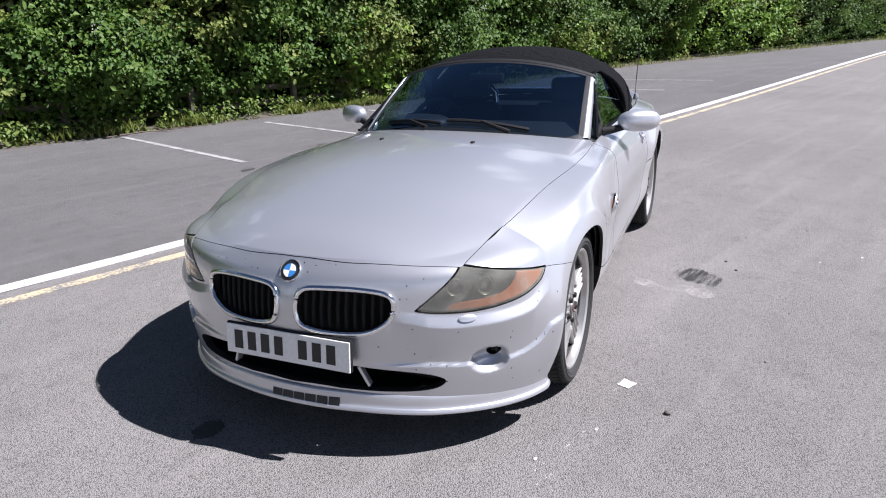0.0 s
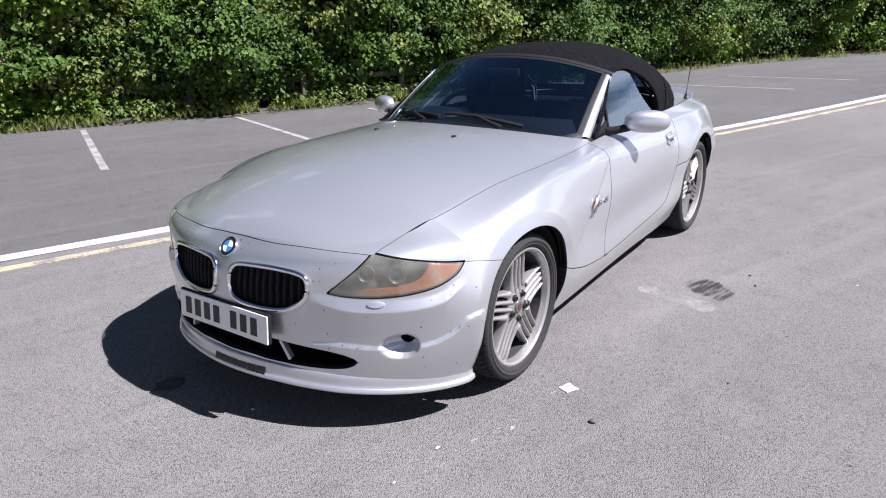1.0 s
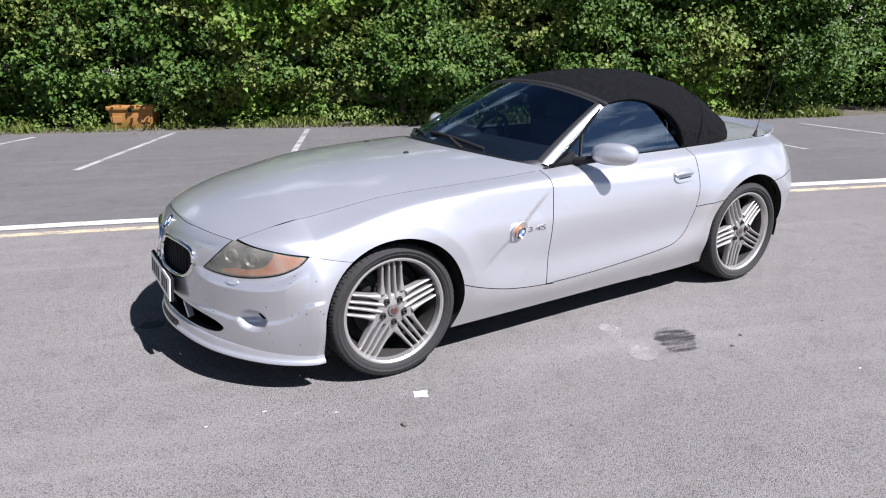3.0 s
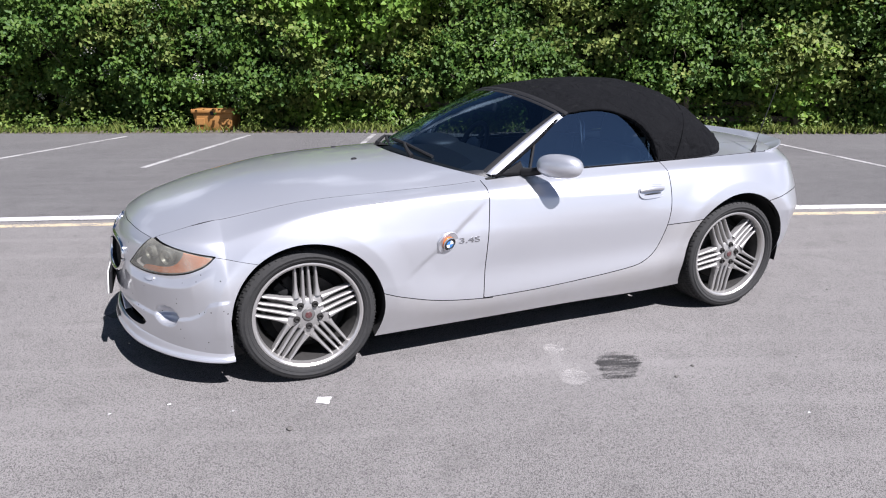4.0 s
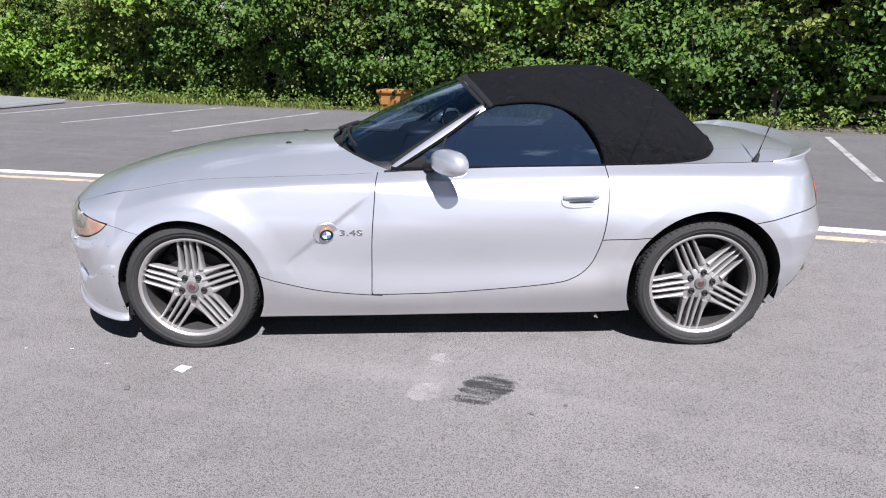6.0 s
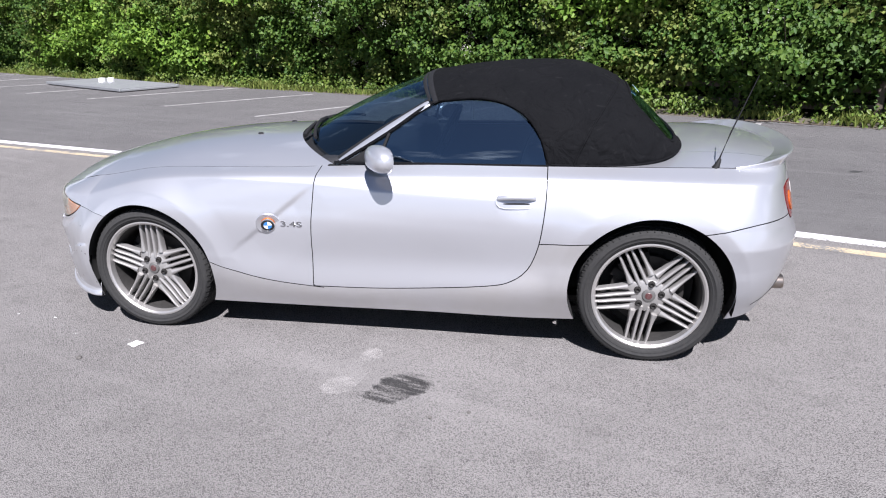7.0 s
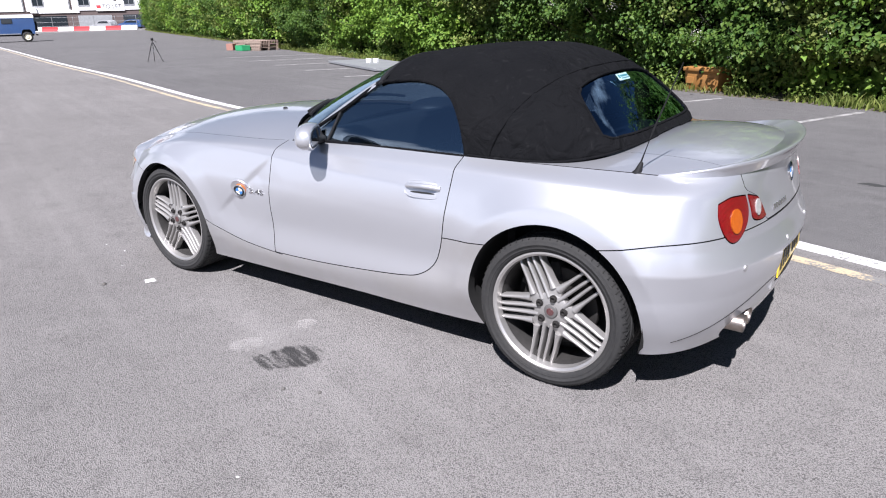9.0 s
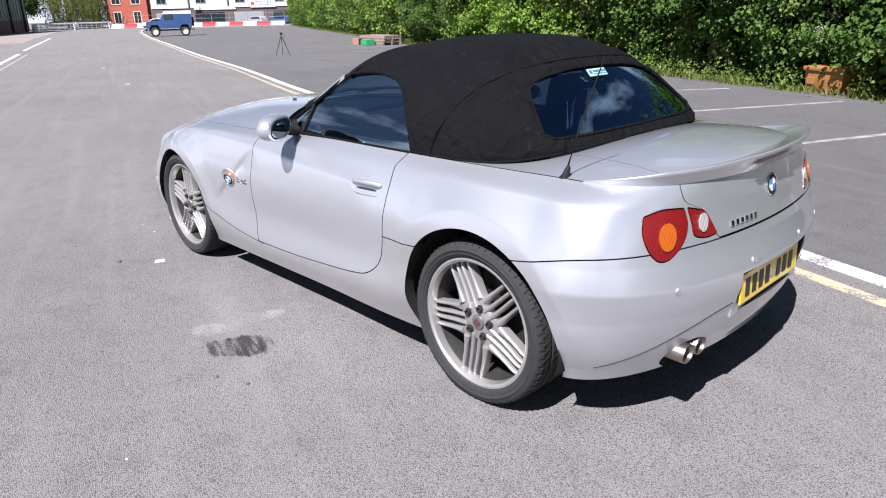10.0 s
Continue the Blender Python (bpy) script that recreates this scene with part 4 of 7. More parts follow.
def wheel_meshes():
    """Meshes of one wheel, its outer face towards -y and its hub at the origin."""
    turn = pose(0, 0, 0, 90)
    meshes = {}

    def keep(name, bm, mat, flat=35):
        ob = part(name, bm, mat, None, "", True, flat)
        meshes[name] = ob.data
        bpy.data.objects.remove(ob)
    keep("wheel", lathe([(0.236, 0.004), (0.241, 0.030), (0.250, 0.037), (0.257, 0.036), (0.261, 0.028), (0.261, 0.014), (0.250, 0.006), (0.240, -0.02), (0.236, 0.004)], 72, turn), ALLOY_LIP)
    keep("rim_barrel", lathe([(0.237, 0.0), (0.229, -0.02), (0.222, -0.09), (0.230, -0.20), (0.25, -0.20)], 60, turn), BARREL)
    # tyre, with grooves round its tread
    prof = [(0.252, 0.012), (0.258, 0.034), (0.264, 0.040), (0.266, 0.043), (0.272, 0.0445), (0.273, 0.047), (0.276, 0.0475), (0.277, 0.0465), (0.287, 0.049), (0.288, 0.0505), (0.291, 0.0505), (0.292, 0.049), (0.303, 0.046), (0.306, 0.045), (0.314, 0.036), (0.3195, 0.022), (0.321, 0.008)]
    for g in (-0.02, -0.07, -0.12, -0.17):
        prof += [(0.322, g + 0.007), (0.316, g + 0.005), (0.316, g - 0.005), (0.322, g - 0.007)]
    prof += [(0.319, -0.195), (0.308, -0.214), (0.29, -0.222), (0.262, -0.215), (0.252, -0.19)]
    tyre = lathe(prof, 96, turn)
    keep("tyre", tyre, RUBBER, 50)
    blocks = []
    for k in range(64):
        a = 2 * math.pi * k / 64
        for yy, wd in ((-0.010, 0.036), (0.045, 0.034), (0.095, 0.034), (0.145, 0.034)):
            blocks.append(box(0.006, wd, 0.008, pose(0, 0, 0, 0, math.degrees(a) + 40 * yy, 0) @ pose(0, yy, 0.3186, 0, 0, 18)))
        blocks.append(box(0.0045, 0.024, 0.006, pose(0, 0, 0, 0, math.degrees(a) + 3, 0) @ pose(0, -0.030, 0.3150, 24, 0, 10)))
    keep("tread_groove", merged(*blocks), SHADE)
    # one spoke: a ridge that thins and dips towards the rim
    for name, off, r0 in (("spoke_inner", 0.0165, 0.058), ("spoke_outer", 0.050, 0.088)):
        bm = bmesh.new()
        rings = []
        for k in range(9):
            u = k / 8
            r = r0 + (0.2385 - r0) * u
            hw = 0.0092 - 0.0030 * u
            if off > 0.04 and u < 0.3:
                hw += 0.006 * (1 - u / 0.3)
            face = 0.018 - 0.006 * math.sin(math.pi * u) - (0.010 * max(0, (u - 0.85) / 0.15))
            x0 = off - 0.0035 * u
            rings.append([bm.verts.new((x0 + dx * hw, -face + dy, r)) for dx, dy in ((-1, 0.040), (-1, 0.010), (-0.72, 0.003), (-0.2, 0), (0.2, 0), (0.72, 0.003), (1, 0.010), (1, 0.040))])
        for a, b in zip(rings, rings[1:]):
            for j in range(7):
                bm.faces.new((a[j], a[j + 1], b[j + 1], b[j]))
        bm.faces.new(rings[0]); bm.faces.new(rings[-1])
        keep(name, bm, ALLOY, 50)
    # hub with five webs
    star = []
    for k in range(5):
        a = math.radians(90 + 72 * k)
        for da, r in ((-24, 0.102), (-9, 0.068), (9, 0.068), (24, 0.102), (36, 0.108)):
            b = a + math.radians(da)
            star.append((r * math.cos(b), r * math.sin(b)))
    keep("hub", merged(slab(star, 0.030, turn @ pose(0, 0, -0.022), 0.006), lathe([(0.005, 0.012), (0.068, 0.012), (0.078, 0.006), (0.082, -0.02)], 40, turn)), ALLOY)
    keep("wheel_bolt", lathe([(0.004, 0.004), (0.008, 0.006), (0.0085, 0.012), (0.0115, 0.012), (0.0125, 0.002), (0.0165, 0.001), (0.0165, -0.004)], 12, turn @ pose(0, 0, 0.012)), STEEL)
    keep("centre_cap", lathe([(0.004, 0.020), (0.020, 0.020), (0.027, 0.018), (0.031, 0.012), (0.031, 0.0)], 32, turn), material("cap_grey", (0.17, 0.165, 0.16), 0.4, 0.5, grain=0.3, grain_scale=90))
    keep("cap_emblem", lathe([(0.004, 0.0225), (0.014, 0.0225), (0.016, 0.021), (0.0165, 0.018)], 24, turn), material("cap_red", (0.06, 0.012, 0.012), 0.4, grain=0.5, grain_scale=160, tint=(0.13, 0.10, 0.10)))
    keep("brake_disc", lathe([(0.06, -0.07), (0.165, -0.07), (0.168, -0.075), (0.168, -0.095), (0.06, -0.098)], 56, turn), STEEL)
    keep("brake_caliper", merged(*[box(0.045, 0.07, 0.075, pose(0, 0, 0, 0, -62 + 18 * k, 0) @ pose(0, 0.095, 0.15), 0.01) for k in range(4)]), SHADE)
    # black disc added behind the spokes, so that their gaps look shaded
    keep("brake_backing", lathe([(0.005, -0.12), (0.212, -0.12), (0.214, -0.13)], 40, turn), SHADE)
    return meshes


WM = wheel_meshes()


def wheel(parent, m, turned):
    """One alloy wheel with twenty thin spokes in five groups of four."""
    w = new("wheel", WM["wheel"])
    w.parent = parent
    w.matrix_local = m @ pose(0, 0, 0, 0, turned, 0)
    tagged(w, "dusty alloy wheel with groups of four thin spokes")

    def sub(name, mesh, mm=Matrix()):
        o = new(name, WM[mesh])
        o.parent = w
        o.matrix_local = mm
        return o
    tagged(sub("tyre", "tyre"), "low-profile black tyre, dusty")
    tagged(sub("tread", "tread_groove"), kind="stuff")
    sub("rim_barrel", "rim_barrel")
    sub("hub", "hub")
    for g in range(5):
        for mesh in ("spoke_inner", "spoke_outer"):
            for flip in (1, -1):
                sub("spoke", mesh, pose(0, 0, 0, 0, 72 * g, 0) @ Matrix.Diagonal((flip, 1, 1, 1)))
        a = math.radians(72 * g + 36)
        sub("wheel_bolt", "wheel_bolt", pose(0.057 * math.sin(a), 0, 0.057 * math.cos(a)))
    sub("centre_cap", "centre_cap")
    sub("cap_emblem", "cap_emblem")
    sub("brake_disc", "brake_disc")
    sub("brake_caliper", "brake_caliper", pose(0, 0, 0, 0, -turned, 0))
    sub("brake_backing", "brake_backing")
    return w


wheel(car, pose(0, -0.815, 0.321), 0)
wheel(car, pose(2.495, -0.825, 0.321), -26)
wheel(car, pose(0, 0.815, 0.321, 0, 0, 180), 12)
wheel(car, pose(2.495, 0.825, 0.321, 0, 0, 180), 25)

# ---- smaller parts of the car ----
def on_flank(x, z, out=0.0):
    """The place and outward normal on the left flank."""
    lo, hi = 0.0, 4.6
    for _ in range(40):
        mid = (lo + hi) / 2
        if shell([flank(x)], [mid])[0][2] < z:
            lo = mid
        else:
            hi = mid
    s, v = flank(x), lo
    c = [shell([s + a], [v + b])[0] for a, b in ((0.004, 0), (-0.004, 0), (0, 0.04), (0, -0.04))]
    n = Vector(np.cross(c[0] - c[1], c[2] - c[3])).normalized()
    if n.y > 0:
        n = -n
    return Vector(shell([s], [v])[0]) + n * out, n


def both(name, make, mat, label="", smooth=True, parent=car):
    """The same part on the left (y < 0) and, mirrored, on the right."""
    for side in (1, -1):
        bm = make()
        if side < 0:
            bm.transform(Matrix.Diagonal((1, -1, 1, 1)))
            bmesh.ops.reverse_faces(bm, faces=bm.faces)
        ob = part(name, bm, mat, parent, label, smooth)
        yield side, ob


def egg(rx, ry, rz, m, cut=None):
    bm = bmesh.new()
    bmesh.ops.create_uvsphere(bm, u_segments=32, v_segments=20, radius=1)
    for v in bm.verts:
        v.co = Vector((math.copysign(abs(v.co.x) ** 0.85, v.co.x) * rx, math.copysign(abs(v.co.y) ** 0.8, v.co.y) * ry, math.copysign(abs(v.co.z) ** 0.85, v.co.z) * rz))
        if cut is not None and v.co.x > cut:
            v.co.x = cut + (v.co.x - cut) * 0.06
    bm.transform(m)
    return bm


# door mirrors
MIRROR_GLASS = material("mirror_glass", (0.16, 0.18, 0.21), 0.03, 1.0, grain=0.02, grain_scale=3)
mirror_m = pose(1.270, -0.905, 0.938, 0, 6, 33)
for side, shell_ob in both("mirror_housing", lambda: egg(0.060, 0.122, 0.060, mirror_m, 0.028), PAINT, "silver door mirror housing"):
    for name, mk, mt in (("mirror_base", lambda: egg(0.054, 0.114, 0.053, mirror_m @ pose(0.0, 0.002, -0.001), 0.030), BLACK), ("mirror_pane", lambda: egg(0.052, 0.108, 0.048, mirror_m @ pose(0.0, 0.002, -0.001), 0.032), MIRROR_GLASS),
                         ("mirror_stalk", lambda: tube([(1.165, -0.722, 0.888), (1.185, -0.77, 0.895), (1.225, -0.84, 0.912)], 0.024, 12, 0.8), BLACK)):
        bm = mk()
        if side < 0:
            bm.transform(Matrix.Diagonal((1, -1, 1, 1)))
        part(name, bm, mt, car, "", True)
for side, ob in both("mirror_triangle", lambda: slab([(1.02, 0.872), (1.18, 0.872), (1.15, 0.945)], 0.012, Matrix(((1, 0, 0, 0), (0, 0, -1, -0.712), (0, 1, 0, 0), (0, 0, 0, 1))), 0.003), BLACK):
    pass
# side badge on a clear amber lamp, the slash through it, and the engine's size beside it
for side in (1, -1):
    flip = Matrix.Diagonal((1, side, 1, 1))
    c, n = on_flank(0.683, 0.604)
    m = flip @ facing(c, n) @ pose(0, 0, 0.006)
    part("lamp_dish", lathe([(0.034, 0.0), (0.052, 0.0015), (0.057, 0.003), (0.059, 0.001), (0.060, -0.006)], 36, m), PAINT, car, "", True)
    part("side_indicator", lathe([(0.005, 0.011), (0.029, 0.010), (0.0325, 0.006), (0.0335, -0.008)], 32, m), AMBER, car, "amber side indicator under a badge", True)
    roundel(car, m @ pose(0, 0, 0.012), 0.0325)
    c, n = on_flank(0.800, 0.602, 0.001)
    txt = bpy.data.curves.new("engine_size", "FONT")
    txt.body, txt.size, txt.extrude, txt.align_x, txt.align_y, txt.bevel_depth = "3.4S", 0.047, 0.0018, "CENTER", "CENTER", 0.0004
    tmp = new("engine_size", txt)
    me = bpy.data.meshes.new_from_object(tmp.evaluated_get(bpy.context.evaluated_depsgraph_get()))
    bpy.data.objects.remove(tmp)
    me.materials.clear(); me.materials.append(material("badge_grey", (0.25, 0.25, 0.26), 0.3, 0.8, grain=0.2, grain_scale=60))
    lab = new("engine_badge", me)
    lab.parent = car
    c.y *= side; n.y *= side
    lab.matrix_local = facing(c, n) @ Matrix.Diagonal((1.45, 0.8, 1, 1))
# door handles in their dishes
for side in (1, -1):
    flip = Matrix.Diagonal((1, side, 1, 1))
    c, n = on_flank(1.885, 0.752)
    m = flip @ facing(c, n)
    oval = [(0.092 * math.copysign(abs(math.cos(a)) ** 0.55, math.cos(a)), 0.037 * math.copysign(abs(math.sin(a)) ** 0.7, math.sin(a))) for a in np.linspace(0, 2 * math.pi, 40, False)]
    part("handle_dish", slab(oval, 0.005, m @ pose(0, 0, -0.003), 0.002), PAINT, car, "", True)
    rim = tube([(x, y, 0.002) for x, y in oval], 0.0014, 6, closed=True)
    rim.transform(m)
    part("handle_rim", rim, PAINT, car, "", True, 60)
    # black sliver laid on the dish as the shadow under the handle bar
    part("handle_gap", slab([(0.060 * x / 0.092, 0.0038 * y / 0.037) for x, y in oval], 0.0025, m @ pose(0, -0.014, 0.0015)), SHADE, car)
    bar = tube([(-0.082, 0.006, 0.0), (-0.06, 0.008, 0.012), (0, 0.009, 0.018), (0.06, 0.008, 0.013), (0.082, 0.006, 0.0)], 0.0115, 10)
    bar.transform(m @ pose(0, 0.004, 0.002))
    part("door_handle", bar, PAINT, car, "silver door handle", True, 60)
# window frame and the rubber at the roof's edge
win_line = [(x, z) for x, z in WINDOW if z > 0.86]
for side in (1, -1):
    def on_side(x, z, o):
        return (x, side * -(side_glass_y(np.array(z)) + o), z)
    part("window_rubber", tube([on_side(x, z, 0.002) for x, z in win_line], 0.0085, 8), FABRIC, car, "", True, 60)
    part("belt_rubber", tube([(x, side * -0.722, 0.882 + 0.004 * (x - 1.4)) for x in np.linspace(0.99, 2.03, 20)], 0.008, 8), FABRIC, car, "", True, 60)
    part("quarter_bar", tube([on_side(1.20, 0.872, 0.002), on_side(1.255, 1.02, 0.002)], 0.007, 8), BLACK, car, "", True)
    # roof seams
    us = np.linspace(0, 1, 24)
    for x0, x1 in ((2.13, 2.345),):
        q = dome(x0 + (x1 - x0) * np.sin(us * math.pi / 2), us * 0.999)
        q[:, 1] *= side
        part("roof_seam", tube([Vector(a) * 1.0 + Vector((0, side * -0.001, 0.001)) for a in q], 0.0055, 8), FABRIC, car, "", True, 60)
    q = dome(2.03 + 0.6245 * np.sin(np.linspace(0, math.pi / 2, 60)), np.full(60, 0.004))
    q[:, 1] *= side
    part("roof_foot_seal", tube([Vector(a) + Vector((0, 0, 0.001)) for a in q], 0.0055, 8), FABRIC, car, "", True, 60)
rw = np.array([(y, x) for y, x in REAR_WINDOW if y > -0.02])


def on_dome(x, y):
    f = np.linspace(0, 1, 400)
    q = dome(np.full(400, x), f)
    i = int(np.argmin(np.abs(np.abs(q[:, 1]) - abs(y))))
    return Vector((x, math.copysign(abs(y), y), q[i][2]))


loop = [on_dome(x, -max(y, 0)) for y, x in rw]
loop += [Vector((p0.x, -p0.y, p0.z)) for p0 in reversed(loop)]
part("rear_window_seal", tube(loop, 0.0065, 8, closed=True), FABRIC, car, "", True, 60)
sticker = on_dome(2.432, -0.05)
sticker_m = facing(sticker + Vector((0.004, 0, 0.006)), (0.74, 0, 0.67)) @ pose(0, 0, 0.004)
sticker_ob = part("window_sticker", box(0.125, 0.036, 0.002, sticker_m), material("sticker_pale", (0.42, 0.54, 0.55), 0.5, grain=0.5, grain_scale=90, tint=(0.2, 0.35, 0.4)), car, "pale sticker with unreadable print")
for dx, dy, wd, ht in ((-0.045, 0.002, 0.018, 0.018), (0.015, 0.004, 0.085, 0.010), (0.015, -0.009, 0.085, 0.005)):
    part("sticker_print", box(wd, ht, 0.001, sticker_m @ pose(dx, dy, 0.0015)), material("sticker_teal", (0.03, 0.16, 0.20), 0.5, grain=0.3, grain_scale=90), sticker_ob)
# wipers
for k0, k1, u1, kp in ((0.62, -0.02, 0.055, 0.50), (-0.05, -0.62, 0.060, -0.15)):
    a = [Vector(screen(np.array([k0 + (k1 - k0) * t]), np.array([0.02 + (u1 - 0.02) * t + 0.02 * math.sin(3 * t)]), 0.012)[0]) for t in np.linspace(0, 1, 14)]
    part("wiper_blade", tube(a, 0.0095, 6), BLACK, car, "black wiper blade", True)
    b = [Vector(screen(np.array([kp + (k0 * 0.45 + k1 * 0.55 - kp) * t]), np.array([-0.05 + 0.10 * t]), 0.022)[0]) for t in np.linspace(0, 1, 6)]
    part("wiper_arm", tube(b, 0.013, 8, 0.6), BLACK, car, "", True)
for yy in (-0.245, 0.245):
    q = Vector((0.395, yy, 0.938))
    part("washer_nozzle", egg(0.016, 0.010, 0.007, Matrix.Translation(q)), BLACK, car, "", True)
# aerial
part("aerial_base", merged(lathe([(0.004, 0.05), (0.008, 0.045), (0.014, 0.012), (0.021, 0.0), (0.021, -0.03)], 20, Matrix.Translation((2.752, -0.682, 0.884)) @ pose(0, 0, 0, 0, 18, 0))), BLACK, car, "", True)
part("aerial", tube([(2.755, -0.682, 0.90), (2.80, -0.682, 1.05), (2.885, -0.682, 1.29)], 0.0052, 8, 0.32), BLACK, car, "short black rubber roof aerial on the deck", True)
# exhaust
TIP = material("exhaust_steel", (0.34, 0.30, 0.27), 0.30, 0.95, grain=0.4, grain_scale=40, wear=0.4, wear_scale=20, tint=(0.22, 0.18, 0.15))
for k, yy in enumerate((-0.490, -0.400)):
    part("exhaust_tip", lathe([(0.034, -0.26), (0.040, -0.24), (0.041, 0.0), (0.039, 0.004), (0.036, 0.0), (0.034, -0.03), (0.005, -0.20)], 28, Matrix.Translation((3.155, yy, 0.296)) @ pose(0, 0, 0, 0, 90, 0) @ Matrix.Diagonal((0.86, 1.0, 1, 1))), TIP, car, "round polished exhaust tip", True)
for yy, zz in ((-0.60, 0.562), (-0.21, 0.585), (0.21, 0.585), (0.60, 0.562)):
    c, n = on_shell(yy, zz, False, 0.001)
    part("parking_sensor", lathe([(0.004, 0.002), (0.009, 0.002), (0.0095, 0.0), (0.0125, 0.0012), (0.0135, -0.003)], 20, facing(c, n)), PAINT_DUSTY, car, "", True)
# high brake light under the spoiler's lip
vs, seg = [], 24
for k in range(seg + 1):
    yy = -0.17 + 0.34 * k / seg
    c, n = on_shell(yy if abs(yy) > 1e-6 else 1e-6, 0.87, False)
    for zz, back in ((0.914, 0.030), (0.890, 0.014)):
        vs.append((c.x + back, yy, zz + 0.003 * (1 - (yy / 0.17) ** 2)))
obj("brake_light", vs, grid_faces(seg + 1, 2), material("dark_red_lens", (0.045, 0.012, 0.012), 0.2, coat=0.6, grain=0.3, grain_scale=60), car, "dark red high brake light")
# seam round the lower rear bumper
for side in (1, -1):
    pts = [on_shell(side * -(0.30 + 0.46 * u), 0.445 - 0.17 * u**1.5, False, 0.0006)[0] for u in np.linspace(0, 1, 24)]
    part("bumper_seam", tube(pts, 0.0014, 5), SHADE, car)
# mud flaps and tow eye under the sill
for side in (1, -1):
    part("jack_point", box(0.03, 0.02, 0.05, pose(2.06, side * -0.74, 0.165), 0.006), BLACK, car)

# ---- cabin ----
def seat(parent, yc):
    """A bucket seat with its head restraint."""
    back = box(0.14, 0.46, 0.60, pose(1.90, yc, 0.66, 0, 14, 0), 0.05, 4)
    s0 = part("seat", box(0.50, 0.48, 0.16, pose(1.62, yc, 0.40, 0, -6, 0), 0.05, 4), LEATHER, parent, "dark leather seat", True)
    part("backrest", back, LEATHER, s0, "", True)
    part("head_restraint", box(0.09, 0.27, 0.17, pose(2.0, yc, 1.03, 0, 12, 0), 0.035, 4), LEATHER, s0, "", True)


for yc in (-0.36, 0.36):
    seat(car, yc)
    part("roll_hoop", tube([(2.13, yc - 0.15, 0.80), (2.12, yc - 0.14, 1.00), (2.12, yc - 0.08, 1.07), (2.12, yc + 0.08, 1.07), (2.12, yc + 0.14, 1.00), (2.13, yc + 0.15, 0.80)], 0.022, 10), CHROME, car, "", True, 60)
dash = box(0.42, 1.34, 0.22, pose(1.06, 0, 0.80, 0, -8, 0), 0.06, 4)
part("dashboard", dash, LEATHER, car, "black dashboard", True)
part("binnacle", egg(0.14, 0.19, 0.055, pose(1.10, 0.36, 0.915)), LEATHER, car, "", True)
m = pose(1.36, 0.36, 0.865, 0, -65, 0)
wheel_ring = tube([m @ Vector((0.175 * math.cos(a), 0.175 * math.sin(a), 0)) for a in np.linspace(0, 2 * math.pi, 40, False)], 0.015, 10, closed=True)
sw = part("steering_wheel", wheel_ring, LEATHER, car, "black steering wheel with pale boss", True, 60)
part("wheel_boss", egg(0.075, 0.085, 0.03, m), CREAM, sw, "", True)
for a in (0, 120, 240):
    part("wheel_spoke", tube([m @ Vector((0.05 * math.cos(math.radians(a + 90)), 0.05 * math.sin(math.radians(a + 90)), 0)), m @ Vector((0.17 * math.cos(math.radians(a + 90)), 0.17 * math.sin(math.radians(a + 90)), 0))], 0.014, 8), LEATHER, sw, "", True)
part("rear_view_mirror", box(0.03, 0.22, 0.06, pose(1.30, 0.0, 1.165, 0, 20, 0), 0.012, 3), BLACK, car, "", True)
part("rear_bulkhead", box(0.04, 1.36, 0.44, pose(2.22, 0, 0.68), 0.01), SHADE, car)
part("parcel_shelf", box(0.5, 1.2, 0.03, pose(2.42, 0, 0.875), 0.01), SHADE, car)
for yc in (-0.70, 0.70):
    part("door_trim", box(1.1, 0.05, 0.50, pose(1.5, yc, 0.62), 0.01), SHADE, car)
part("bulkhead", box(0.04, 1.3, 0.62, pose(0.86, 0, 0.55), 0.01), SHADE, car)

